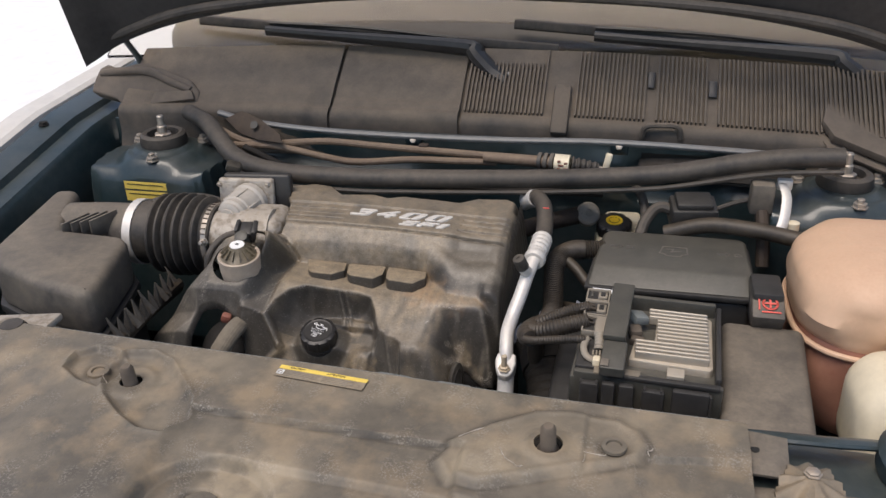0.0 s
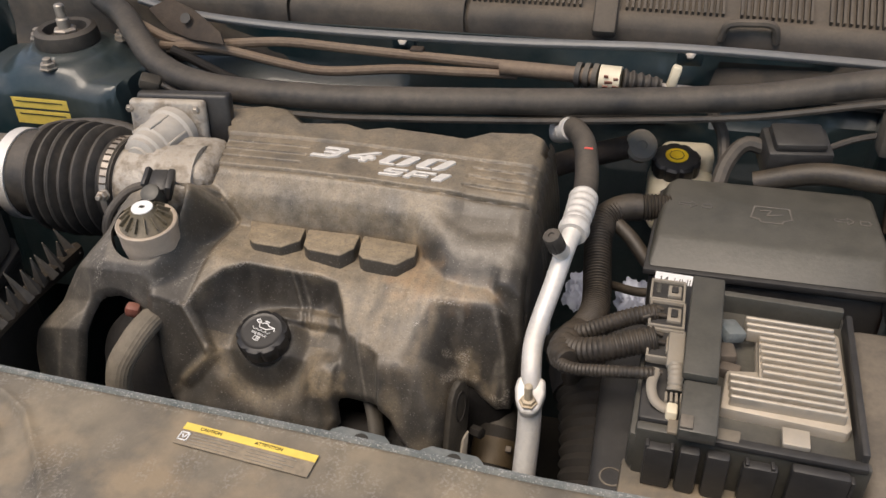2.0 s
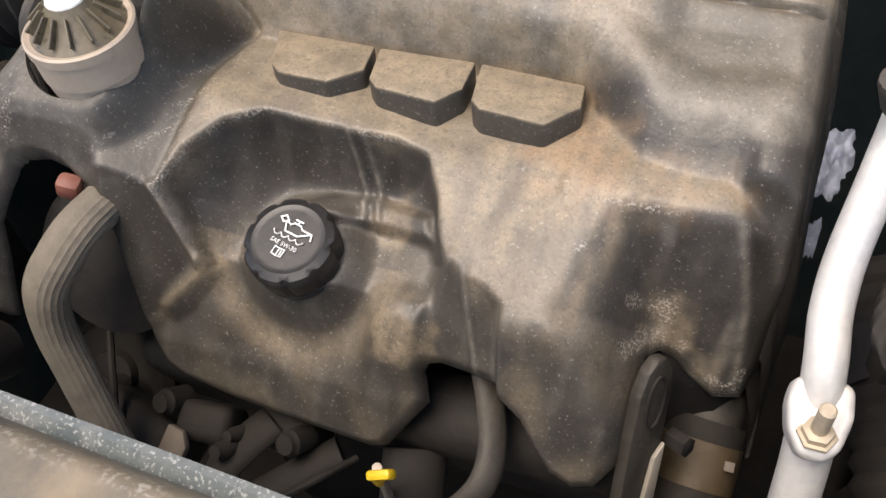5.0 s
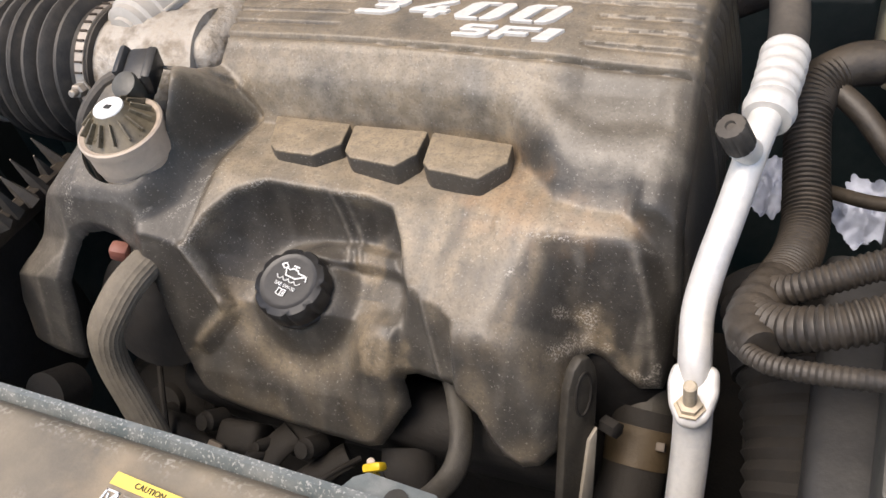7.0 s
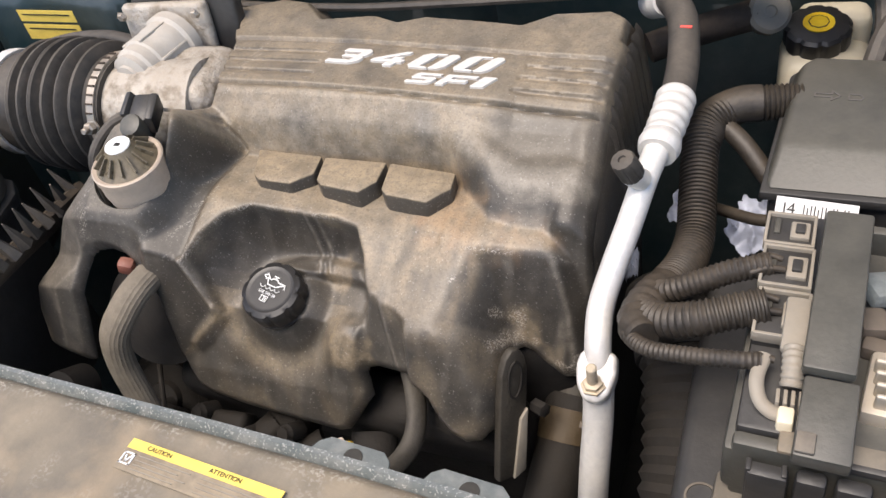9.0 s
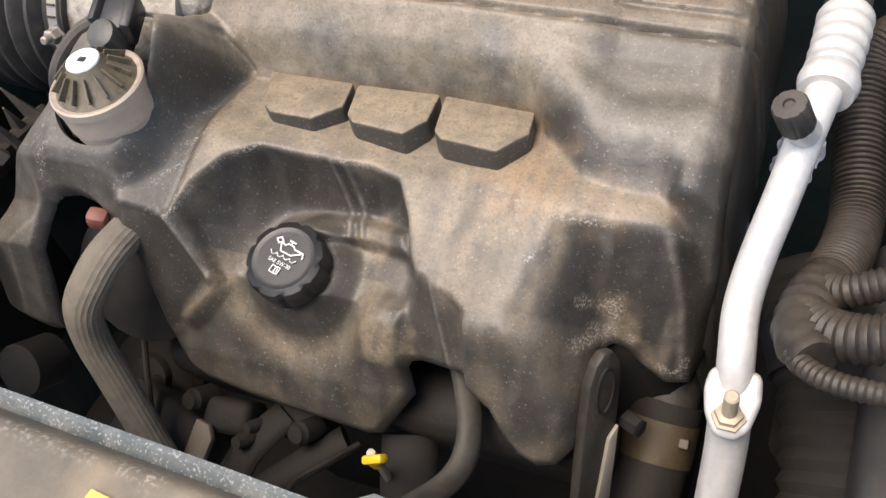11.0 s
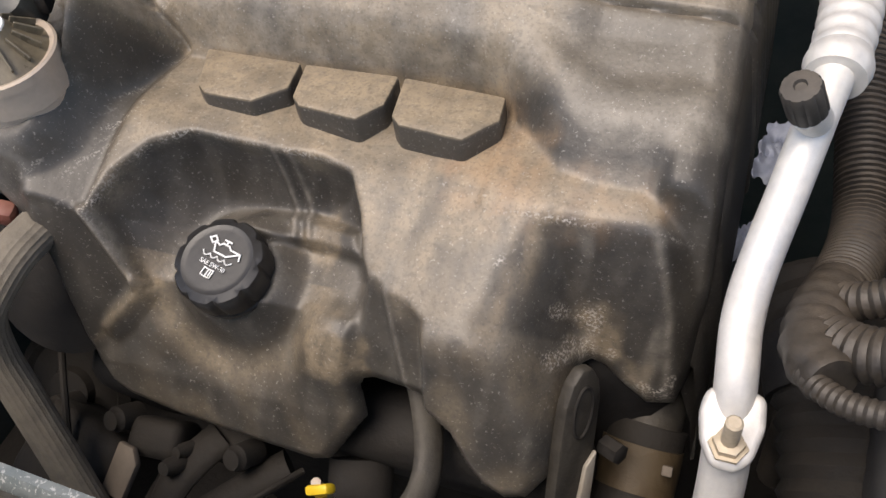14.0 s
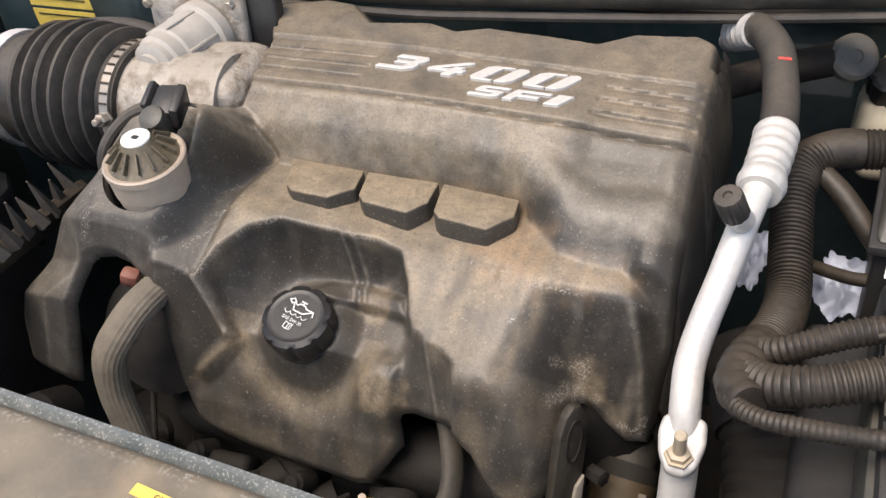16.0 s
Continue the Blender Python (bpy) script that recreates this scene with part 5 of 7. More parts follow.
def oil_cap():
    at = (-0.3665, 1.0080, 0.8955)
    way = Vector((0.03, -0.30, 0.95))
    t = thing("oil_filler_cap", tuple(at), "black scalloped oil filler cap with white printed symbols", "oil cap")
    part("cap", lathe([(0.0215, -0.016), (0.0230, -0.007), (0.0242, -0.0045), (0.0250, -0.0032), (0.0252, -0.0025), (0.0252, -0.0008), (0.0244, 0.0), (0.0238, 0.0090), (0.0234, 0.0160)], at, way, 120, caps=False), M_CAP, t)
    v, f = lathe([(0.0236, 0.0012), (0.0257, 0.0030), (0.0261, 0.0095), (0.0259, 0.0168), (0.0248, 0.0190), (0.0220, 0.0202)], at, way, 144, 9, 0.075, caps=False)
    part("grip", (v, f), M_CAP, t)
    part("top", lathe([(0.0223, 0.0198), (0.0204, 0.0206), (0.0184, 0.0201), (0.0168, 0.0201), (0.0008, 0.0202)], at, way, 60), M_CAP, t)
    m = axis_frame(at, way)
    # lay the print square to the car
    r = m.to_3x3()
    a = math.atan2((r.inverted() @ Vector((1, 0, 0))).y, (r.inverted() @ Vector((1, 0, 0))).x)
    m = m @ pose(0, 0, 0.0204, 0, 0, math.degrees(a) - 14) @ Matrix.Scale(0.80, 4) @ Matrix.Translation((0, 0.001, 0))
    can = [(-0.0105, 0.013), (-0.0135, 0.0105), (-0.010, 0.008), (-0.007, 0.0105), (-0.0105, 0.013)]
    part("symbol", strip(can, 0.0011, m), M_PRINT, t)
    part("symbol", strip([(-0.008, 0.009), (-0.005, 0.003), (0.005, 0.003), (0.0135, 0.0085), (0.0055, 0.0085), (0.003, 0.0105), (-0.002, 0.0105), (-0.004, 0.0085), (-0.008, 0.0098)], 0.0011, m), M_PRINT, t)
    part("symbol", strip([(0.0005, 0.0105), (0.0005, 0.013)], 0.0011, m), M_PRINT, t)
    part("symbol", strip([(-0.002, 0.0132), (0.003, 0.0132)], 0.0012, m), M_PRINT, t)
    part("symbol", strip([(0.0135, 0.0085), (0.015, 0.0045)], 0.0011, m), M_PRINT, t)
    wave = [(-0.0125 + 0.0003 * k, 0.0006 - 0.0022 * math.sin(math.pi * (k % 20) / 20.0)) for k in range(81)]
    part("symbol", strip(wave, 0.0009, m), M_PRINT, t)
    lettering("SAE 5W-30", 0.0044, m @ pose(0, -0.0060, 0.0007), 0.0003, "lettering", M_PRINT, t)
    part("symbol", strip([(-0.004, -0.009), (-0.0005, -0.0095), (0.0035, -0.009), (0.0035, -0.0145), (-0.0005, -0.015), (-0.004, -0.0145), (-0.004, -0.009)], 0.0008, m), M_PRINT, t)
    part("symbol", strip([(-0.0003, -0.0095), (-0.0003, -0.015)], 0.0008, m), M_PRINT, t)
    part("symbol", strip([(0.0018, -0.0105), (0.0018, -0.0135)], 0.0008, m), M_PRINT, t)


oil_cap()


def egr_valve():
    c = (-0.4910, 1.0450, 0.9660)
    t = thing("valve_head", c, "ribbed metal valve head with a white disc", "engine valve")
    way = (0.03, -0.10, 1)
    part("body", lathe([(0.0255, -0.05), (0.0268, 0.002), (0.0280, 0.008), (0.0280, 0.014), (0.0290, 0.015), (0.0290, 0.031), (0.0300, 0.0315), (0.0300, 0.0365), (0.0287, 0.0375), (0.0270, 0.0365), (0.024, 0.036)], c, way, 48), M_CANISTER, t, "dusty pale metal canister")
    part("cone", lathe([(0.0262, 0.036), (0.0185, 0.043), (0.0128, 0.049), (0.0106, 0.0535)], c, way, 40), M_SMOKY, t, "smoky translucent cone")
    m = axis_frame(c, way)
    for k in range(14):
        a = 2 * math.pi * k / 14
        b = box((0.0178, 0, 0.0440), (0.0075, 0.0012, 0.015), 0.0004, (0, -50, 0), 1)
        bmesh.ops.transform(b, matrix=m @ pose(0, 0, 0, 0, 0, math.degrees(a)), verts=b.verts)
        part("rib", b, M_SMOKY, t)
    part("disc", lathe([(0.0105, 0.050), (0.0108, 0.053), (0.0102, 0.0545), (0.001, 0.0547)], c, way, 30), M_PRINT, t, "white disc")
    part("mark", box((m @ Vector((0, 0, 0.0549)))[:], (0.005, 0.004, 0.0006), 0.0002), M_INK, t)
    k = (c[0] - 0.004, c[1] + 0.042, c[2] + 0.050)
    part("connector", box(k, (0.020, 0.028, 0.020), 0.004, (20, 0, 10)), M_BLACK, t)
    part("connector_neck", lathe([(0.0105, -0.012), (0.0108, 0.004), (0.0095, 0.009), (0.007, 0.010), (0.004, 0.0105)], (k[0] - 0.001, k[1] - 0.016, k[2] - 0.004), (0.0, -0.5, 0.8), 24), M_LID, t)
    part("connector_wing", box((k[0] + 0.013, k[1] - 0.004, k[2] + 0.004), (0.007, 0.026, 0.022), 0.002, (20, 14, 16)), M_BLACK, t)
    part("connector_wing", box((k[0] - 0.012, k[1] + 0.000, k[2] + 0.004), (0.006, 0.024, 0.018), 0.002, (20, -14, 4)), M_BLACK, t)
    part("lead", tube([(k[0] - 0.01, k[1] + 0.008, k[2] - 0.004), (k[0] - 0.040, k[1] - 0.002, k[2] - 0.012), (k[0] - 0.056, k[1] - 0.025, k[2] - 0.035), (k[0] - 0.058, k[1] - 0.03, k[2] - 0.08)], 0.005, 0.006, 10), M_RUBBER, t)


egr_valve()


# ---------------------------------------------------------------- intake side
def air_box():
    t = thing("air_filter_box", (-0.76, 1.0, 0.75), "dusty black plastic air filter box", "air box")
    out = [(-0.902, 1.215), (-0.862, 1.222), (-0.820, 1.120), (-0.796, 1.078), (-0.690, 1.072), (-0.672, 1.055), (-0.638, 0.915), (-0.650, 0.900), (-0.742, 0.924), (-0.832, 0.962), (-0.865, 1.01)]
    part("lid", prism(out, 0.93, 1.003, 0.014, None, 4), M_DUSTY, t, "black plastic lid with a film of dust")
    part("lower_body", prism([(-0.77 + (x + 0.77) * 1.02, 1.03 + (y - 1.03) * 1.02) for x, y in out], 0.72, 0.925, 0.006), M_BLACK, t)
    part("rim", prism([(-0.77 + (x + 0.77) * 1.05, 1.03 + (y - 1.03) * 1.05) for x, y in out], 0.922, 0.934, 0.002), M_BLACK, t)
    for k in range(4):
        part("rib", box((-0.780 + 0.012 * k, 1.090 + 0.006 * k, 1.0), (0.004, 0.05, 0.03), 0.001, (0, 0, -20)), M_DUSTY, t)
    part("outlet", tube([(-0.83, 1.145, 0.965), (-0.77, 1.150, 0.968), (-0.70, 1.150, 0.970)], 0.044, 0.01, 28), M_DUSTY, t)
    # toothed lower bracket with debris, in front of the box
    b = thing("toothed_bracket", (-0.57, 0.93, 0.9), "dirty toothed plastic clip rail beside the air box", "bracket")
    part("rail", tube([(-0.595, 0.875, 0.945), (-0.618, 0.98, 0.925), (-0.624, 1.09, 0.913)], 0.008, 0.008, 8, squash=1.5), M_CONDUIT, b)
    for k in range(13):
        s = k / 12
        p = (-0.597 - 0.028 * s, 0.885 + 0.195 * s, 0.957 - 0.032 * s)
        part("tooth", lathe([(0.0075, -0.012), (0.0045, 0.004), (0.0008, 0.028 - 0.008 * (k % 2))], p, (-0.25 + 0.2 * (k % 3), -0.2, 1), 5), M_DUSTY, b)


air_box()


def intake_duct():
    t = thing("intake_duct", (-0.62, 1.07, 1.0), "dusty black ribbed intake bellows with bright clamps", "air duct")
    a, b = Vector((-0.700, 1.150, 0.970)), Vector((-0.585, 1.150, 0.972))
    d = b - a
    part("cuff", tube([tuple(a + d * s) for s in (-0.1, 0.15, 0.3)], 0.050, 0.004, 36), M_RUBBER, t)
    line = [tuple(a + d * s) for s in (0.25, 0.5, 0.75, 1.0)]
    part("bellows", tube(line, lambda s: 0.060 - 0.008 * abs(s - 0.45), 0.002, 48, ribs=0.0150, rib_depth=0.10), M_RUBBER, t)
    part("end_cuff", tube([tuple(a + d * s) for s in (0.98, 1.12)], 0.050, 0.004, 36), M_RUBBER, t)
    part("clamp", tube([tuple(a + d * s) for s in (-0.12, -0.05, 0.0)], 0.0525, 0.003, 40), M_ALU, t, "bright metal band clamp")
    part("clamp", tube([tuple(a + d * s) for s in (1.03, 1.10)], 0.0525, 0.002, 40), M_STEEL, t, "bright metal band clamp")
    p = a + d * 1.06
    bolt(t, (p.x + 0.004, p.y - 0.052, p.z + 0.016), (0.1, -1, 0.3), 0.0055, 0.008, 0.006)
    for k in range(10):
        ang = radians(200 + 9 * k)
        q = p + Vector((0, math.cos(ang) * 0.0527, -math.sin(ang) * 0.0527))
        part("clamp_slot", box(tuple(q), (0.007, 0.0015, 0.0025), 0, (math.degrees(-ang) + 90, 0, 0)), M_RUST, t)


intake_duct()


def throttle_body():
    t = thing("throttle_body", (-0.5, 1.12, 1.0), "dusty cast aluminium throttle body with square plate", "throttle body")
    part("barrel", tube([(-0.585, 1.150, 0.972), (-0.545, 1.150, 0.974), (-0.485, 1.155, 0.975)], 0.044, 0.006, 36), M_CAST, t)
    part("casting", box((-0.510, 1.165, 0.975), (0.085, 0.085, 0.075), 0.018, (0, 0, 6), 3), M_CAST, t)
    part("plate", box((-0.553, 1.216, 1.000), (0.090, 0.012, 0.085), 0.005, (-8, 0, 6), 3), M_CAST, t)
    part("plate_gasket", box((-0.540, 1.232, 0.998), (0.110, 0.018, 0.094), 0.005, (-8, 0, 6), 3), M_BLACK, t)
    way = Vector((-0.12, -1.0, 0.02))
    o = Vector((-0.545, 1.212, 1.008))
    part("motor", lathe([(0.030, 0.0), (0.030, 0.010), (0.0265, 0.013), (0.0265, 0.026), (0.0255, 0.028), (0.0255, 0.046), (0.0235, 0.048), (0.0235, 0.058), (0.0205, 0.0605), (0.0205, 0.066), (0.0150, 0.0685), (0.0135, 0.0685), (0.0130, 0.0715), (0.002, 0.072)], o, way, 40), M_MOTOR, t, "dusty translucent grey motor housing")
    m = axis_frame(tuple(o), way)
    for k in range(6):
        ang = radians(20 + 60 * k)
        b = box((0.0262 * math.cos(ang), 0.0262 * math.sin(ang), 0.030), (0.003, 0.003, 0.034), 0.001, (0, 0, math.degrees(ang)))
        bmesh.ops.transform(b, matrix=m, verts=b.verts)
        part("rib", b, M_MOTOR, t)
    for dx, dz in ((-0.043, 0.036), (0.043, 0.036), (0.043, -0.036), (-0.043, -0.036)):
        bolt(t, (-0.553 + dx * 0.9, 1.209 + 0.1 * dx, 1.000 + dz), (0, -1, -0.1), 0.004, 0.003)
    part("link", box((-0.585, 1.245, 1.050), (0.024, 0.02, 0.014), 0.004, (10, 20, 20)), M_WORN, t)


throttle_body()

vac = thing("vacuum_hose", (-0.6, 1.2, 1.03), "thin black hose behind the intake bellows", "hose")
part("hose", tube([(-0.76, 1.20, 0.965), (-0.715, 1.215, 0.992), (-0.65, 1.22, 1.002), (-0.60, 1.215, 0.998), (-0.57, 1.20, 0.985)], 0.008, 0.006, 12), M_RUBBER, vac)


# ---------------------------------------------------------------- firewall lines
def seal():
    t = thing("rubber_seal", (-0.2, 1.33, 1.0), "long fat black rubber seal across the back of the bay", "rubber seal")
    line = [(-0.760, 1.44, 1.070), (-0.705, 1.40, 1.066), (-0.665, 1.36, 1.055), (-0.62, 1.326, 1.034), (-0.54, 1.300, 1.024), (-0.40, 1.291, 1.025), (-0.30, 1.299, 1.026), (-0.20, 1.313, 1.026), (-0.12, 1.326, 1.026), (-0.02, 1.342, 1.028), (0.08, 1.350, 1.036), (0.15, 1.350, 1.050), (0.21, 1.345, 1.066), (0.27, 1.335, 1.080), (0.345, 1.330, 1.088)]
    part("bulb", tube(line, 0.0165, 0.008, 16, squash=0.9), M_RUBBER, t)
    part("lip", tube([(x, y - 0.013, z - 0.018) for x, y, z in line[3:]], 0.004, 0.008, 8), M_RUBBER, t)


seal()
brace = thing("cowl_brace", (-0.2, 1.43, 1.05), "bluish painted steel brace along the firewall", "brace bar")
part("bar", tube([(-0.70, 1.44, 1.072), (-0.62, 1.43, 1.060), (-0.45, 1.425, 1.052), (-0.2, 1.42, 1.054), (0.0, 1.42, 1.060), (0.2, 1.425, 1.054), (0.34, 1.43, 1.046)], 0.008, 0.01, 12, squash=0.7), material("grey_blue_paint", (0.15, 0.16, 0.165), 0.35, 0, (0.24, 0.21, 0.18), 0.3, 10, 220, 0.06, 0.4), brace)

for x, y, z in ((-0.66, 1.436, 1.064), (-0.33, 1.422, 1.050), (0.02, 1.420, 1.058), (0.30, 1.428, 1.046)):
    part("bracket", box((x, y + 0.004, z - 0.008), (0.030, 0.014, 0.022), 0.003, (20, 0, 0)), M_TEAL, brace)
    part("bolt_head", lathe([(0.006, 0.0), (0.006, 0.004), (0.004, 0.005)], (x, y - 0.003, z - 0.004), (0, -0.7, 0.6), 6), M_STEEL, brace)

ln = thing("refrigerant_lines", (-0.2, 1.41, 1.03), "dusty metal pipes along the firewall with a paper tag", "pipes")
part("pipe", tube([(-0.68, 1.39, 1.060), (-0.634, 1.39, 1.040), (-0.583, 1.40, 1.034), (-0.486, 1.40, 1.043), (-0.394, 1.40, 1.040), (-0.317, 1.40, 1.037), (-0.22, 1.395, 1.036), (-0.105, 1.385, 1.035)], 0.006, 0.008, 10), M_PIPE, ln)
part("pipe", tube([(-0.65, 1.385, 1.034), (-0.571, 1.39, 1.032), (-0.485, 1.39, 1.018), (-0.425, 1.39, 1.012), (-0.327, 1.39, 1.022), (-0.25, 1.39, 1.024), (-0.18, 1.39, 1.026)], 0.006, 0.008, 10), M_PIPE, ln)
part("pipe", tube([(-0.62, 1.36, 1.04), (-0.50, 1.36, 0.995), (-0.30, 1.37, 0.985), (0.0, 1.38, 0.985)], 0.006, 0.01, 10), M_DARK, ln)
part("sleeve", tube([(-0.20, 1.39, 1.034), (-0.084, 1.378, 1.036)], 0.0095, 0.006, 14), M_PIPE, ln)
for x in (-0.108, -0.098, -0.088):
    part("collar", tube([(x, 1.381, 1.036), (x + 0.006, 1.380, 1.036)], 0.0145, 0.003, 16), M_DUSTY, ln)
part("tag", tube([(-0.080, 1.377, 1.036), (-0.056, 1.375, 1.036)], 0.0165, 0.004, 18, squash=0.9), M_WHITE, ln, "cream paper tag with printed marks")
for dx, dz, w in ((0.003, 0.008, 0.005), (0.004, 0.001, 0.009), (0.002, -0.005, 0.006), (0.014, 0.005, 0.005), (0.013, -0.004, 0.007)):
    part("print", box((-0.078 + dx + w / 2, 1.3600, 1.037 + dz), (w, 0.0018, 0.0034), 0, (25, 0, 0)), M_REDCLIP, ln)
part("bellows", tube([(-0.054, 1.375, 1.035), (-0.010, 1.380, 1.030)], lambda s: 0.013 - 0.005 * s, 0.002, 14, ribs=0.009, rib_depth=0.15), M_RUBBER, ln)
part("rod", tube([(-0.010, 1.380, 1.030), (0.03, 1.385, 1.026), (0.06, 1.40, 1.012)], 0.003, 0.01, 8), M_STEEL, ln)
part("clip", box((0.003, 1.382, 1.038), (0.011, 0.012, 0.034), 0.003, (0, 12, 0)), M_WHITE, ln)
part("saddle", box((-0.308, 1.405, 1.040), (0.018, 0.014, 0.012), 0.003), M_RUST, ln)

stay = thing("firewall_bracket", (-0.6, 1.41, 1.05), "dusty pressed bracket with a round hole by the firewall", "bracket")
part("plate", prism([(-0.07, 0.012), (-0.04, 0.03), (0.0, 0.02), (0.05, -0.005), (0.06, -0.02), (0.01, -0.02), (-0.03, -0.012)], 0, 0.004, 0.001, pose(-0.61, 1.40, 1.058, 50, 0, -10)), M_RUST, stay)
part("hole", lathe([(0.007, 0), (0.007, 0.002), (0.001, 0.002)], (-0.612, 1.395, 1.068), (0, -0.77, 0.64), 16), M_INK, stay)


# ---------------------------------------------------------------- air-conditioning line
def ac_line():
    t = thing("air_conditioning_line", (-0.1, 1.0, 0.9), "bright aluminium air-conditioning pipe with crimped hose", "pipe")
    part("hose", tube([(-0.112, 1.322, 0.996), (-0.100, 1.305, 1.004), (-0.086, 1.275, 1.004), (-0.079, 1.235, 1.000), (-0.076, 1.200, 0.997), (-0.076, 1.160, 0.994)], 0.0125, 0.005, 20), M_RUBBER, t, "black rubber hose with a red mark")
    part("red_mark", box((-0.079, 1.246, 1.0135), (0.009, 0.003, 0.0008), 0), M_RED, t)
    part("top_fitting", tube([(-0.119, 1.332, 0.986), (-0.103, 1.306, 1.003)], 0.0138, 0.002, 20, ribs=0.009, rib_depth=0.06), M_ALU, t)
    part("top_pipe", tube([(-0.126, 1.365, 0.962), (-0.117, 1.33, 0.988)], 0.009, 0.006, 14), M_ALU, t)
    part("crimp", tube([(-0.0760, 1.176, 0.995), (-0.0770, 1.155, 0.994), (-0.0795, 1.128, 0.992)], lambda s: 0.0145 - 0.001 * s, 0.0016, 28, ribs=0.0105, rib_depth=0.045), M_ALU, t, "crimped aluminium ferrule")
    part("collar", tube([(-0.0788, 1.131, 0.992), (-0.0805, 1.116, 0.990)], lambda s: 0.0158 - 0.002 * abs(2 * s - 1), 0.002, 28), M_ALU, t)
    part("pipe", tube([(-0.080, 1.122, 0.992), (-0.0855, 1.096, 0.981), (-0.092, 1.066, 0.962), (-0.0985, 1.036, 0.945), (-0.1010, 1.012, 0.936), (-0.0995, 0.993, 0.925), (-0.0975, 0.980, 0.906)], 0.0092, 0.004, 26), M_ALU, t)
    part("port_stub", tube([(-0.0865, 1.088, 0.988), (-0.0915, 1.080, 0.9985)], 0.0080, 0.003, 18), M_ALU, t)
    part("port_cap", lathe([(0.0076, 0.0), (0.0088, 0.002), (0.0088, 0.018), (0.0080, 0.0200), (0.0030, 0.0206), (0.0024, 0.0190)], (-0.0905, 1.0815, 0.9965), (-0.30, -0.30, 0.90), 60, 10, 0.06), M_RUBBER, t, "black ribbed service port cap")
    out = [(-0.015, 0.012), (0.0, 0.017), (0.015, 0.012), (0.0165, -0.004), (0.012, -0.022), (0.004, -0.029), (-0.008, -0.028), (-0.015, -0.016), (-0.0175, 0.0)]
    bm = pose(-0.0975, 0.980, 0.910, 30, 0, 2) @ Matrix.Scale(0.82, 4)
    part("block", prism(out, -0.012, 0.008, 0.004, bm, 3), M_ALU, t, "cast connector block")
    part("lower_block", prism([(x * 0.86, y * 0.9) for x, y in out], -0.030, -0.014, 0.003, bm, 3), M_ALU, t)
    bolt(t, tuple(bm @ Vector((-0.001, -0.016, 0.008))), (0, -0.05, 1.0), 0.0068, 0.005, 0.016, M_STUD, "bolt", "corroded brass-coloured nut on a stud")
    part("lower_pipe", tube([(-0.0975, 0.979, 0.900), (-0.0965, 0.966, 0.870), (-0.0975, 0.944, 0.82), (-0.100, 0.93, 0.74), (-0.10, 0.92, 0.55)], 0.0108, 0.006, 22), M_ALU, t)


ac_line()


# ---------------------------------------------------------------- harness
def harness():
    t = thing("wiring_harness", (-0.03, 1.05, 0.9), "dusty corrugated black wiring harness", "wiring harness")

    def run(name, pts, r, ribs=0.0036, label=""):
        part(name, tube(pts, r, 0.003, 22, ribs=ribs, rib_depth=0.07) if ribs else tube(pts, r, 0.003, 18), M_CONDUIT, t, label)

    run("conduit", [(0.012, 1.236, 0.955), (-0.010, 1.232, 0.956), (-0.038, 1.224, 0.955), (-0.056, 1.204, 0.949), (-0.0575, 1.180, 0.941), (-0.0545, 1.145, 0.928), (-0.0515, 1.110, 0.918), (-0.054, 1.080, 0.919), (-0.061, 1.050, 0.927), (-0.068, 1.025, 0.936)], 0.0138)
    run("tape", [(-0.057, 1.062, 0.924), (-0.066, 1.034, 0.935), (-0.072, 1.010, 0.942), (-0.073, 0.992, 0.947), (-0.066, 0.978, 0.952)], lambda s: 0.0105 + 0.0034 * math.sin(3.1 * s) + 0.0007 * math.sin(60 * s), None, "dusty wrapped tape")
    run("conduit", [(-0.066, 1.030, 0.940), (-0.055, 1.022, 0.952), (-0.036, 1.024, 0.962), (-0.018, 1.030, 0.968), (0.004, 1.036, 0.972)], 0.0078)
    run("conduit", [(-0.072, 1.006, 0.944), (-0.056, 0.992, 0.955), (-0.036, 0.989, 0.964), (-0.016, 0.994, 0.969), (0.004, 1.000, 0.972)], 0.0110, 0.0042)
    run("conduit", [(-0.076, 1.000, 0.943), (-0.076, 0.982, 0.949), (-0.062, 0.966, 0.957), (-0.038, 0.958, 0.966), (-0.012, 0.955, 0.972), (0.004, 0.957, 0.972)], 0.0052, 0.0034)
    run("wrap", [(-0.058, 1.190, 0.943), (-0.052, 1.214, 0.951), (-0.034, 1.226, 0.956), (-0.018, 1.230, 0.956)], 0.0150, None)
    run("branch", [(-0.044, 1.210, 0.948), (-0.026, 1.196, 0.940), (-0.008, 1.180, 0.926), (0.010, 1.168, 0.91)], 0.0078, None)
    run("lead", [(0.030, 1.165, 0.925), (0.0, 1.150, 0.905), (-0.045, 1.175, 0.89)], 0.0048, None)
    for k, (x, y, z) in enumerate(((0.000, 1.043, 0.972), (0.002, 1.030, 0.974), (0.000, 1.006, 0.974), (0.002, 0.994, 0.974), (0.001, 0.960, 0.973))):
        run("wire", [(x - 0.010, y - 0.004, z - 0.002), (x, y, z), (x + 0.010, y + 0.002 * (k % 2), z - 0.002)], 0.0022, None)
    part("drop", tube([(-0.066, 1.02, 0.930), (-0.064, 1.03, 0.88), (-0.06, 1.05, 0.75)], 0.011, 0.006, 12), M_CONDUIT, t)


harness()


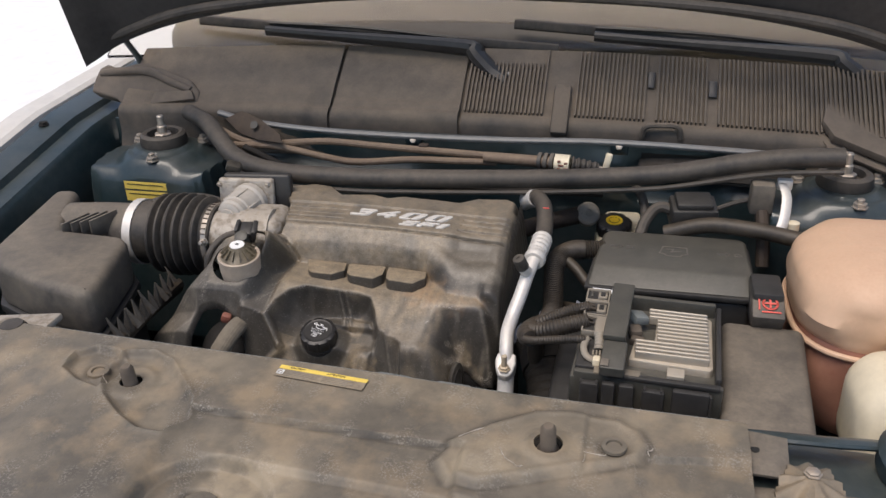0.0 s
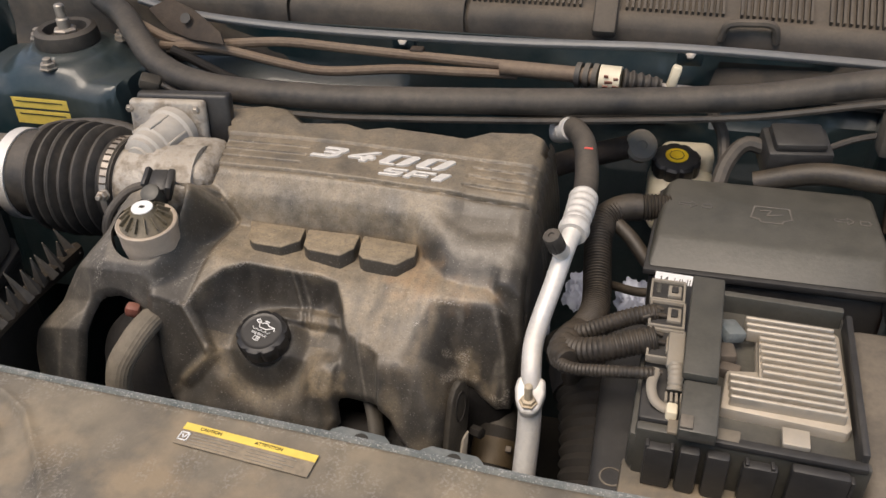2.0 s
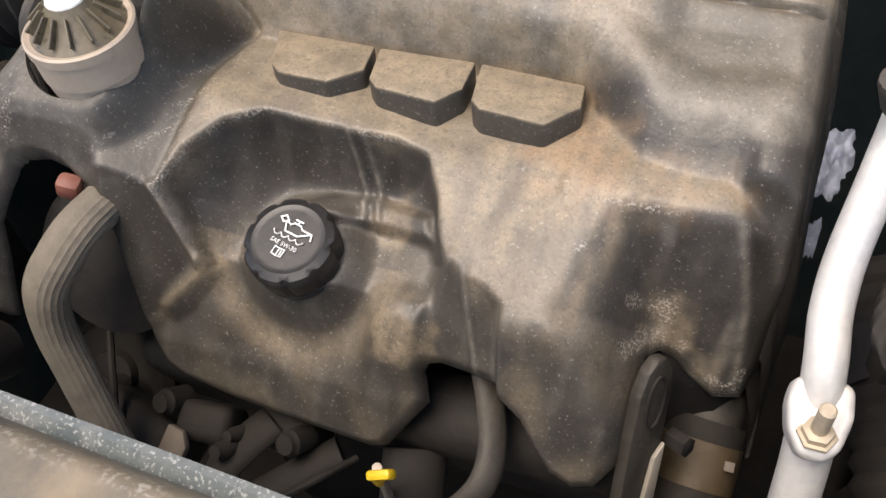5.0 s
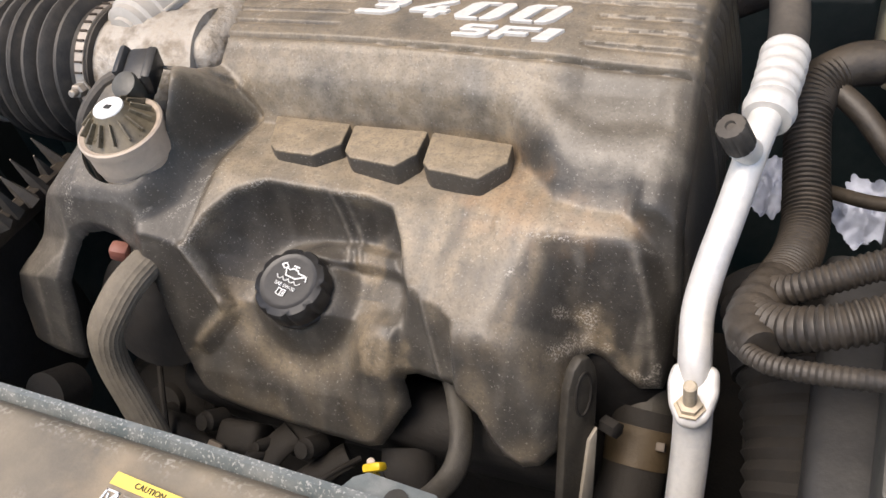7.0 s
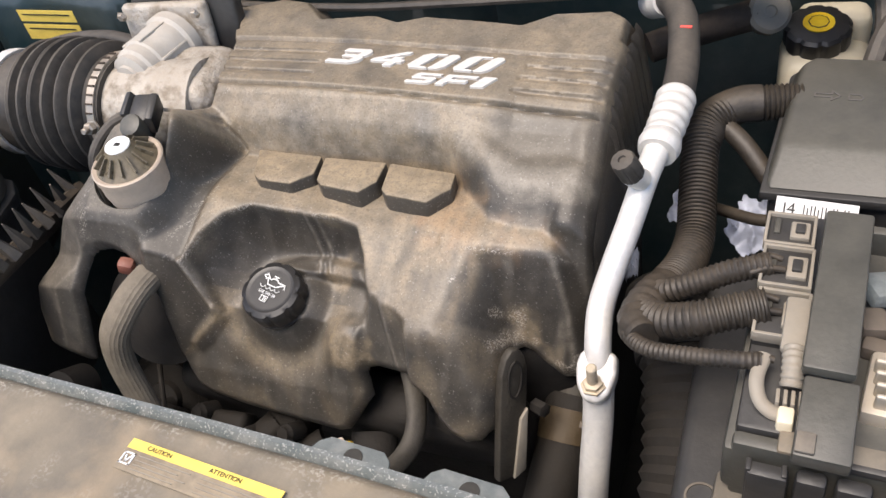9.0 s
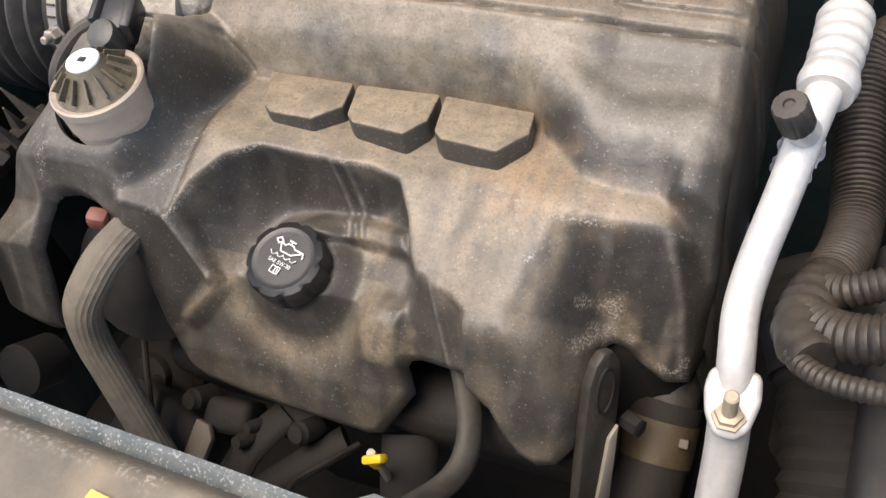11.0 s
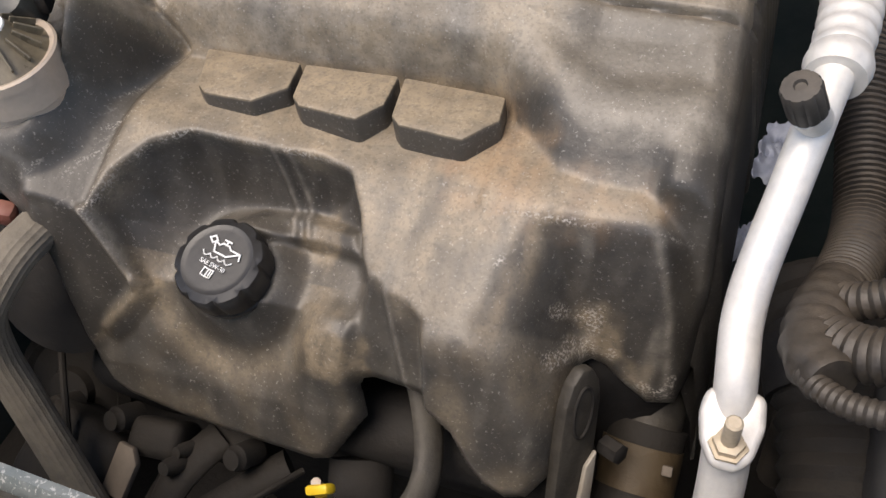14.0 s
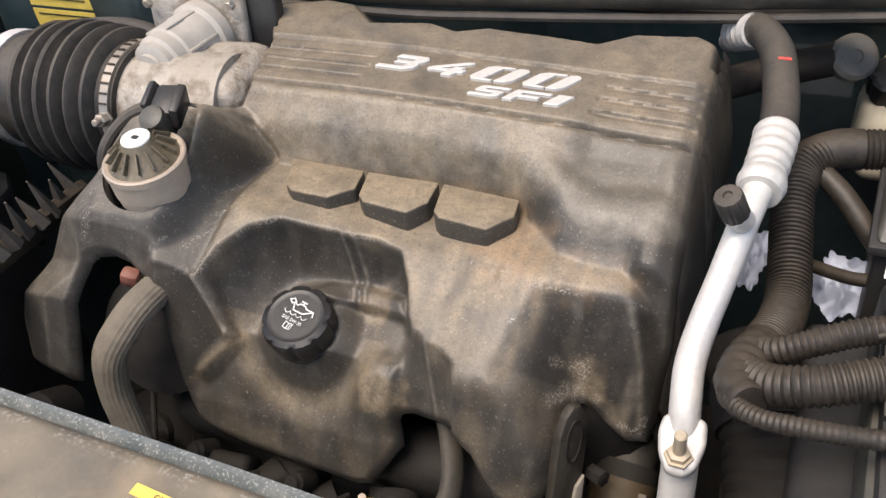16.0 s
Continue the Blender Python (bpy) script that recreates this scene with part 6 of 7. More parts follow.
# ---------------------------------------------------------------- battery, control unit, fuse box
def battery_side():
    bat = thing("battery_tray", (0.12, 0.97, 0.75), "dusty black plastic battery cover box", "battery box")
    part("shell", box((0.108, 0.985, 0.808), (0.292, 0.25, 0.184), 0.010, (0, 0, 0), 3), M_BLACK, bat)
    part("rear_cover", box((0.222, 0.975, 0.912), (0.105, 0.235, 0.040), 0.012, (3, 0, -3), 4), M_DUSTY, bat, "flat dust-caked lid")
    part("roundel", lathe([(0.010, 0.0), (0.010, 0.0012), (0.0085, 0.0015), (0.0084, 0.0004), (0.001, 0.0004)], (-0.020, 0.905, 0.8995), (0, 0, 1), 24), M_DUSTY, bat)
    part("ledge", box((0.085, 0.888, 0.901), (0.20, 0.06, 0.012), 0.004, (2, 0, -3), 2), M_SUPPORT, bat, "ledge caked in sand")
    fr = thing("control_unit_tray", (0.08, 0.99, 0.93), "black plastic tray holding the engine control unit", "tray")
    part("frame", box((0.080, 1.000, 0.930), (0.172, 0.190, 0.040), 0.004, (0, 0, -3)), M_LID, fr)
    part("front_wall", box((0.080, 0.909, 0.930), (0.172, 0.010, 0.056), 0.003, (0, 0, -3)), M_LID, fr)
    part("right_wall", box((0.164, 0.988, 0.950), (0.006, 0.165, 0.036), 0.002, (0, 0, -3)), M_BLACK, fr)
    part("rear_wall", box((0.110, 1.078, 0.952), (0.110, 0.008, 0.034), 0.002, (0, 0, -3)), M_LID, fr)
    part("front_lip", box((0.098, 0.906, 0.957), (0.130, 0.009, 0.006), 0.002, (0, 0, -3)), M_BLACK, fr)
    part("sand", box((0.045, 0.913, 0.9585), (0.055, 0.014, 0.004), 0.0018, (6, 0, -3)), M_SUPPORT, fr, "sand caught on the rim")
    for k in range(9):
        x = 0.004 + 0.0185 * k
        part("rib", box((x, 0.9015 - 0.0009 * k, 0.928), (0.0030, 0.008, 0.048), 0.0008), M_BLACK, fr)
    for x, w, hgt in ((0.130, 0.042, 0.050), (0.014, 0.022, 0.042), (0.036, 0.016, 0.046), (0.057, 0.018, 0.046), (0.088, 0.026, 0.040)):
        part("clip", box((x, 0.8985 - 0.04 * (x - 0.05), 0.930), (w, 0.010, hgt), 0.003, (0, 0, -3)), M_BLACK, fr)
    part("tab", box((0.112, 0.917, 0.962), (0.020, 0.018, 0.005), 0.001, (0, 0, -3)), M_ECU, fr, "pale metal tab")
    ecu = thing("engine_control_unit", (0.11, 0.98, 0.945), "dull aluminium control unit with cooling fins", "control unit")
    part("case", prism([(-0.052, -0.056), (0.043, -0.060), (0.047, -0.054), (0.045, 0.056), (0.040, 0.061), (-0.020, 0.062), (-0.024, 0.054), (-0.024, -0.006), (-0.048, -0.010)], -0.018, 0.004, 0.003, pose(0.112, 0.995, 0.956, 0, 0, -3)), M_ECU, ecu)
    for k in range(13):
        y = 0.9465 + 0.0084 * k
        x0 = 0.064 if k < 4 else (0.090 if k < 10 else 0.080)
        x1 = 0.151 + 0.002 * (k / 13)
        part("fin", box(((x0 + x1) / 2, y - 0.0018 * (x1 - x0) / 0.09, 0.9640), (x1 - x0, 0.0036, 0.013), 0.0016, (0, 0, -3), 3), M_ECU, ecu)
    part("spine", box((0.0905, 1.000, 0.961), (0.0026, 0.090, 0.009), 0.001, (0, 0, -3)), M_ECU, ecu)
    con = thing("wiring_connectors", (0.0, 0.97, 0.94), "grey and black wiring plugs on the control unit", "connectors")
    part("rail", box((0.020, 1.008, 0.945), (0.044, 0.180, 0.030), 0.003, (0, 0, -2)), M_BLACK, con)
    for y, w in ((1.070, 0.028), (1.036, 0.034), (0.996, 0.036)):
        pl = part("plug", box((0.013, y, 0.9600), (0.030, w, 0.020), 0.0025, (0, 0, -2)), M_BLACK, con)
        for dx, dy, sx, sy in ((-0.0145, 0, 0.0022, w), (0.0145, 0, 0.0022, w), (0, -w / 2, 0.030, 0.0024), (0, w / 2, 0.030, 0.0024)):
            part("rim", box((0.013 + dx, y + dy, 0.9685), (sx, sy, 0.0080), 0.0007, (0, 0, -2)), M_CLEAR, pl, "dusty clear plastic rim")
        part("socket", box((0.019, y - 0.001, 0.9705), (0.012, w * 0.55, 0.0050), 0.0012, (0, 0, -2)), M_CLEAR, pl)
        part("latch", box((0.019, y - 0.001, 0.9735), (0.006, w * 0.30, 0.0030), 0.0008, (0, 0, -2)), M_BLACK, pl)
        part("key", box((0.005, y + 0.003, 0.9700), (0.0040, w * 0.5, 0.0030), 0.0008, (0, 0, -2)), M_LID, pl)
    lev = part("lever", box((0.021, 0.985, 0.9745), (0.014, 0.040, 0.006), 0.0022, (4, 0, -2)), M_CLEAR, con, "grey dusty locking lever")
    part("lever_grip", tube([(0.021, 0.968, 0.974), (0.0215, 0.956, 0.972), (0.0215, 0.946, 0.966)], 0.0062, 0.0014, 18, ribs=0.0042, rib_depth=0.07), M_CLEAR, lev)
    part("hook", tube([(0.006, 0.962, 0.972), (0.003, 0.946, 0.970), (0.006, 0.934, 0.966), (0.014, 0.929, 0.963), (0.021, 0.931, 0.962)], 0.0042, 0.002, 12, squash=0.7), M_CLEAR, con, "cream plastic hook")
    part("peg", box((0.020, 0.926, 0.958), (0.009, 0.012, 0.020), 0.002, (0, 0, -2)), M_WHITE, con)
    for k in range(4):
        part("contact_pin", box((0.015 + 0.0040 * k, 0.938, 0.963), (0.0022, 0.010, 0.010), 0.0005), M_CLEAR, con)
    part("plug", box((0.067, 1.030, 0.966), (0.020, 0.022, 0.012), 0.003, (0, 14, 28)), M_FLANGE, con, "blue-grey lever plug")
    part("plug", box((0.064, 1.008, 0.958), (0.016, 0.020, 0.014), 0.004, (0, 0, 8)), M_BROWN, con)
    part("plug", box((0.067, 0.992, 0.954), (0.018, 0.012, 0.012), 0.003, (0, 0, -12)), M_BROWN, con)
    st = thing("battery_strap", (0.045, 0.985, 0.97), "wide flat black hold-down strap", "strap")
    part("strap", prism([(-0.0140, -0.062), (0.0135, -0.062), (0.0145, 0.062), (-0.0130, 0.062)], -0.005, 0.003, 0.002, pose(0.0420, 1.004, 0.990, 2, 0, -3)), M_LID, st)
    part("strap_end", prism([(-0.0150, -0.024), (0.0140, -0.024), (0.0138, 0.024), (-0.0142, 0.024)], -0.012, 0.002, 0.002, pose(0.0400, 0.919, 0.978, 10, 0, -3)), M_LID, st)
    part("buckle", box((0.030, 0.903, 0.9775), (0.010, 0.012, 0.004), 0.001, (10, 0, -3)), M_DUSTY, st)
    fb = thing("fuse_box", (0.1, 1.19, 0.9), "black plastic fuse box with an embossed lid", "fuse box")
    lid = [(-0.106, -0.052), (0.106, -0.050), (0.112, -0.04), (0.104, 0.058), (0.095, 0.066), (-0.092, 0.064), (-0.100, 0.054)]
    rim = [(-0.112, -0.086), (0.112, -0.082), (0.118, -0.07), (0.110, 0.068), (0.100, 0.076), (-0.098, 0.074), (-0.108, 0.06)]
    fm = pose(0.108, 1.212, 0.9700, 0, -1, -3)
    part("base", prism([(x * 0.97, y * 0.96) for x, y in rim], -0.11, -0.030, 0.004, fm), M_BLACK, fb)
    b = bmesh.new()
    low, up = [b.verts.new(fm @ Vector((x, y, -0.018))) for x, y in rim], [b.verts.new(fm @ Vector((x, y, 0.0))) for x, y in lid]
    b.faces.new(up)
    b.faces.new(low[::-1])
    for k in range(len(low)):
        b.faces.new((low[k], low[(k + 1) % len(low)], up[(k + 1) % len(low)], up[k]))
    bmesh.ops.recalc_face_normals(b, faces=b.faces)
    bmesh.ops.bevel(b, geom=b.edges[:], offset=0.0045, segments=3, affect="EDGES", profile=0.5)
    part("lid", b, M_LID, fb)
    part("lid_rim", prism([(x * 1.02, y * 1.03) for x, y in rim], -0.026, -0.018, 0.002, fm), M_BLACK, fb)
    m = fm @ pose(0, 0, 0.0003)
    emb = material("embossed_edge", (0.10, 0.095, 0.09), 0.5, 0, (0.3, 0.26, 0.2), 0.3, 20, 300, 0.05, 0.2)
    part("emblem", strip([(-0.012, 0.020), (0.022, 0.020), (0.024, 0.0), (0.016, -0.004), (0.014, -0.009), (-0.006, -0.009), (-0.008, -0.004), (-0.016, -0.002), (-0.012, 0.020)], 0.0016, m, -0.0001), emb, fb)
    part("emblem", strip([(-0.006, 0.012), (0.004, 0.014), (0.0, 0.004), (0.014, 0.008)], 0.0016, m, -0.0001), emb, fb)
    for x0 in (-0.088, 0.065):
        part("arrow", strip([(x0, 0.012), (x0 + 0.012, 0.012), (x0 + 0.012, 0.016), (x0 + 0.018, 0.010), (x0 + 0.012, 0.004), (x0 + 0.012, 0.008), (x0, 0.008), (x0, 0.012)], 0.0010, m, -0.0001), emb, fb)
        part("lock_mark", strip([(x0 + 0.024, 0.013), (x0 + 0.032, 0.013), (x0 + 0.034, 0.009), (x0 + 0.032, 0.006), (x0 + 0.024, 0.006), (x0 + 0.024, 0.013)], 0.0010, m, -0.0001), emb, fb)
    lm = pose(0.0290, 1.1205, 0.9430, 52, 0, -4)
    lab = part("label_plate", prism([(-0.027, -0.0085), (0.027, -0.0085), (0.027, 0.0085), (-0.027, 0.0085)], 0, 0.0008, 0, lm), M_PRINT, fb, "white printed label")
    lettering("J4", 0.012, lm @ pose(-0.018, 0, 0.0010), 0.0002, "print", M_INK, lab)
    for k in range(13):
        part("bar", strip([(-0.008 + 0.0024 * k, -0.004), (-0.008 + 0.0024 * k, 0.004 - 0.002 * (k % 3 == 1))], 0.0008, lm, 0.0008, 0.0003), M_INK, lab)
    part("lug", box((0.232, 1.125, 0.955), (0.04, 0.06, 0.05), 0.005), M_BLACK, fb)
    rc = thing("terminal_cover", (0.232, 1.098, 0.95), "black terminal cover with a red plus sign", "terminal cover")
    part("cover", box((0.232, 1.094, 0.955), (0.042, 0.04, 0.026), 0.004, (25, 0, 0)), M_DUSTY, rc)
    m = pose(0.234, 1.0905, 0.9685, 25, 0, 0)
    part("ring", strip([(0.009 * math.cos(a), 0.009 * math.sin(a)) for a in np.linspace(0, 2 * math.pi, 25)], 0.0026, m, 0.0006), M_RED, rc)
    part("plus", strip([(-0.006, 0), (0.006, 0)], 0.0024, m, 0.0009), M_RED, rc)
    part("plus", strip([(0, -0.006), (0, 0.006)], 0.0024, m, 0.0011), M_RED, rc)
    part("bracket_mark", strip([(-0.014, -0.010), (-0.014, 0.009)], 0.002, m, 0.0006), M_RED, rc)
    part("bracket_mark", strip([(-0.010, -0.0135), (0.012, -0.0135)], 0.002, m, 0.0006), M_RED, rc)


battery_side()


# ---------------------------------------------------------------- fluid tanks
def brake_reservoir():
    t = thing("brake_fluid_reservoir", (0.02, 1.36, 0.92), "yellowed white brake fluid reservoir with black scalloped cap", "reservoir")
    part("tank", box((0.030, 1.405, 0.868), (0.080, 0.08, 0.075), 0.018, (0, 0, 4), 4), M_WHITE, t)
    part("neck_block", box((0.034, 1.427, 0.905), (0.066, 0.036, 0.05), 0.012, (0, 0, 4), 3), M_WHITE, t)
    c = (0.0205, 1.405, 0.906)
    part("cap", lathe([(0.029, 0), (0.030, 0.004), (0.030, 0.018), (0.027, 0.021), (0.021, 0.022), (0.001, 0.022)], c, (0, -0.15, 1), 108, 9, 0.07), M_CAP, t)
    part("disc", lathe([(0.014, 0.0222), (0.014, 0.0232), (0.001, 0.0234)], c, (0, -0.15, 1), 24), M_YELLOWP, t, "yellow printed disc")
    part("disc_ring", lathe([(0.0095, 0.0234), (0.0095, 0.0238), (0.0085, 0.0239)], c, (0, -0.15, 1), 8, caps=False), M_INK, t)
    b = thing("booster_pipe", (-0.03, 1.33, 0.95), "rusty pipe with a round white end", "pipe")
    part("pipe", tube([(-0.13, 1.37, 0.915), (-0.09, 1.39, 0.922), (-0.036, 1.408, 0.932)], 0.015, 0.006, 14), M_RUST, b)
    part("end", lathe([(0.018, -0.010), (0.0205, -0.004), (0.0205, 0.006), (0.017, 0.009), (0.006, 0.0095), (0.005, 0.008), (0.001, 0.008)], (-0.025, 1.407, 0.934), (0.30, -0.7, 0.6), 26), M_CLEAR, b)


brake_reservoir()


def tank_mesh(cx, cy, cz, sx, sy, sz, squareness=3.2, n=40, seam=0.0):
    """A blow-moulded tank: a rounded box whose flanks swell."""
    verts, faces = [], []
    rows = n // 2

    def sg(c, p):
        return math.copysign(abs(c) ** p, c)

    e = 2 / squareness
    for j in range(rows + 1):
        ph = -math.pi / 2 + math.pi * j / rows
        for i in range(n):
            th = 2 * math.pi * i / n
            x = sx * sg(math.cos(ph), e) * sg(math.cos(th), e)
            y = sy * sg(math.cos(ph), e) * sg(math.sin(th), e)
            z = sz * sg(math.sin(ph), e)
            k = 1 + 0.03 * math.sin(9 * x / sx + 2) * math.cos(5 * z / sz) + seam * math.exp(-((z / (0.06 * sz)) ** 2))
            verts.append((cx + x * k, cy + y * k, cz + z))
    for j in range(rows):
        for i in range(n):
            faces.append((j * n + i, j * n + (i + 1) % n, (j + 1) * n + (i + 1) % n, (j + 1) * n + i))
    return verts, faces


def coolant_tank():
    t = thing("coolant_tank", (0.36, 1.15, 0.85), "stained translucent coolant tank, amber above and red-brown below", "coolant tank")
    part("upper_half", tank_mesh(0.388, 1.17, 0.965, 0.120, 0.130, 0.068, 2.9, 64, 0.03), M_TAN, t)
    part("lower_half", tank_mesh(0.388, 1.165, 0.875, 0.116, 0.126, 0.11, 3.0, 64), material("coolant_stained", (0.30, 0.13, 0.09), 0.4, 0, (0.35, 0.22, 0.15), 0.4, 9, 220, 0.05, 0.3), t)
    part("seam", tube([(0.388 + 0.119 * math.copysign(abs(math.cos(a)) ** 0.68, math.cos(a)), 1.168 + 0.129 * math.copysign(abs(math.sin(a)) ** 0.68, math.sin(a)), 0.925) for a in np.linspace(0, 2 * math.pi, 49)], 0.004, 0.01, 8), M_TAN, t)
    w = thing("washer_bottle", (0.39, 0.95, 0.85), "yellowed white washer bottle neck with a dark cap", "washer bottle")
    part("bottle", tank_mesh(0.395, 0.965, 0.895, 0.080, 0.072, 0.072, 3.6, 40), M_WHITE, w)
    part("spout", lathe([(0.034, -0.02), (0.030, 0.02), (0.026, 0.035)], (0.385, 0.975, 0.965), (0.1, 0.1, 1), 30), M_WHITE, w)
    part("cap", lathe([(0.040, 0.0), (0.042, 0.006), (0.038, 0.016), (0.015, 0.022)], (0.405, 0.985, 0.992), (0.3, 0.0, 1), 30), M_BLACK, w)


coolant_tank()


# ---------------------------------------------------------------- right rear and front right
def right_bits():
    t = thing("pipe_bracket", (0.26, 1.31, 0.98), "bright bracket and grey clip beside the strut tower", "bracket")
    part("strap", tube([(0.268, 1.335, 1.040), (0.272, 1.310, 1.025), (0.268, 1.285, 1.000), (0.262, 1.275, 0.985)], 0.008, 0.005, 8, squash=0.4), M_ALU, t)
    part("head", box((0.270, 1.338, 1.038), (0.022, 0.012, 0.016), 0.002), M_ALU, t)
    part("clip", box((0.238, 1.325, 1.020), (0.035, 0.03, 0.05), 0.006), M_DUSTY, t)
    part("stem", tube([(0.24, 1.315, 1.0), (0.243, 1.29, 0.97), (0.245, 1.27, 0.93)], 0.010, 0.006, 10), M_RUST, t)
    part("stub", lathe([(0.009, 0), (0.009, 0.012), (0.005, 0.013)], (0.283, 1.29, 0.985), (0, 0, 1), 12), M_WHITE, t)
    h = thing("coolant_hose", (0.2, 1.27, 0.98), "dusty grey hose running to the coolant tank", "hose")
    part("hose", tube([(0.10, 1.29, 0.965), (0.16, 1.285, 0.985), (0.22, 1.27, 0.99), (0.28, 1.26, 0.985), (0.32, 1.24, 0.985)], 0.012, 0.006, 14), M_CONDUIT, h)
    d = thing("brake_pipe_block", (0.14, 1.33, 0.97), "black plastic relay with cables behind the fuse box", "relay")
    part("relay", box((0.140, 1.325, 0.985), (0.07, 0.05, 0.04), 0.005, (10, 0, 8)), M_BLACK, d)
    part("relay_top", box((0.140, 1.320, 1.008), (0.055, 0.04, 0.012), 0.004, (10, 0, 8)), M_BLACK, d)
    part("cable", tube([(0.12, 1.325, 0.985), (0.09, 1.33, 0.99), (0.07, 1.31, 0.975), (0.06, 1.28, 0.95)], 0.009, 0.006, 10), M_RUBBER, d)
    part("cable", tube([(0.05, 1.39, 1.0), (0.065, 1.36, 0.985), (0.07, 1.33, 0.96)], 0.007, 0.006, 10), M_RUBBER, d)
    part("cable", tube([(0.17, 1.33, 0.99), (0.20, 1.34, 1.0), (0.23, 1.34, 1.01)], 0.004, 0.006, 8), M_RUBBER, d)
    # front right corner metalwork
    f = thing("headlamp_bracket", (0.25, 0.78, 0.94), "teal painted bracket with a hole beside the radiator support", "bracket")
    part("plate", prism([(-0.022, -0.028), (0.022, -0.03), (0.024, 0.024), (-0.022, 0.03)], -0.002, 0.002, 0.001, pose(0.196, 0.778, 0.972, 8, 0, 0)), M_DUSTY, f)
    part("hole", lathe([(0.0045, 0), (0.0045, 0.0024), (0.001, 0.0025)], (0.187, 0.781, 0.9725), (0, 0, 1), 16), M_INK, f)
    part("rail", tube([(0.18, 0.812, 0.968), (0.26, 0.812, 0.970), (0.33, 0.835, 0.955), (0.42, 0.86, 0.93)], 0.010, 0.008, 10, squash=0.5), M_TEAL, f)
    part("rail", tube([(0.17, 0.735, 0.952), (0.27, 0.735, 0.955), (0.36, 0.74, 0.95), (0.5, 0.76, 0.92)], 0.016, 0.01, 12, squash=0.5), M_DUSTY, f)
    part("panel", box((0.34, 0.77, 0.925), (0.34, 0.16, 0.02), 0.006, (0, 6, 6)), M_TEAL, f)
    part("ring", lathe([(0.045, -0.02), (0.050, 0.0), (0.046, 0.008), (0.038, 0.004), (0.036, -0.02)], (0.36, 0.815, 0.955), (0.2, -0.2, 1), 36, caps=False), M_TEAL, f)
    part("lens", lathe([(0.036, -0.004), (0.02, 0.0), (0.001, 0.002)], (0.362, 0.812, 0.955), (0.2, -0.2, 1), 30), M_CAST, f)
    r = thing("rubber_stop", (0.235, 0.70, 0.96), "dusty folded rubber bonnet stop with a screw", "bonnet stop")
    us, vs = np.linspace(-0.055, 0.055, 45), np.linspace(-0.075, 0.045, 45)
    X, Y = np.meshgrid(us, vs)
    ang = np.arctan2(X, Y + 0.0)
    rad = np.hypot(X, Y)
    hh = 0.030 * np.clip(1 - rad / 0.085, 0, 1) + 0.005 * np.cos(ang * 9) * np.clip(rad / 0.05, 0, 1) * np.clip((0.085 - rad) / 0.03, 0, 1)
    keep = inside(X, Y, [(-0.018, 0.03), (0.018, 0.03), (0.03, 0.0), (0.05, -0.07), (-0.05, -0.07), (-0.032, 0.0)]) > 0
    part("boot", sheet(us, vs, hh, keep, lambda u, v, w: np.stack([0.235 + u, 0.738 + v, 0.955 + w], 1), 0.004), M_SUPPORT, r)
    bolt(r, (0.235, 0.742, 0.984), (0, 0, 1), 0.007, 0.004, 0, M_STEEL)
    lf = thing("left_bonnet_stop", (-0.72, 0.84, 0.97), "black rubber stop on the pale wing bracket", "bonnet stop")
    part("plate", box((-0.735, 0.85, 0.965), (0.12, 0.08, 0.01), 0.003, (0, -8, 0)), M_CAST, lf)
    part("stop", lathe([(0.018, 0), (0.019, 0.006), (0.014, 0.014), (0.004, 0.015)], (-0.715, 0.842, 0.972), (0, 0, 1), 24), M_RUBBER, lf)


right_bits()


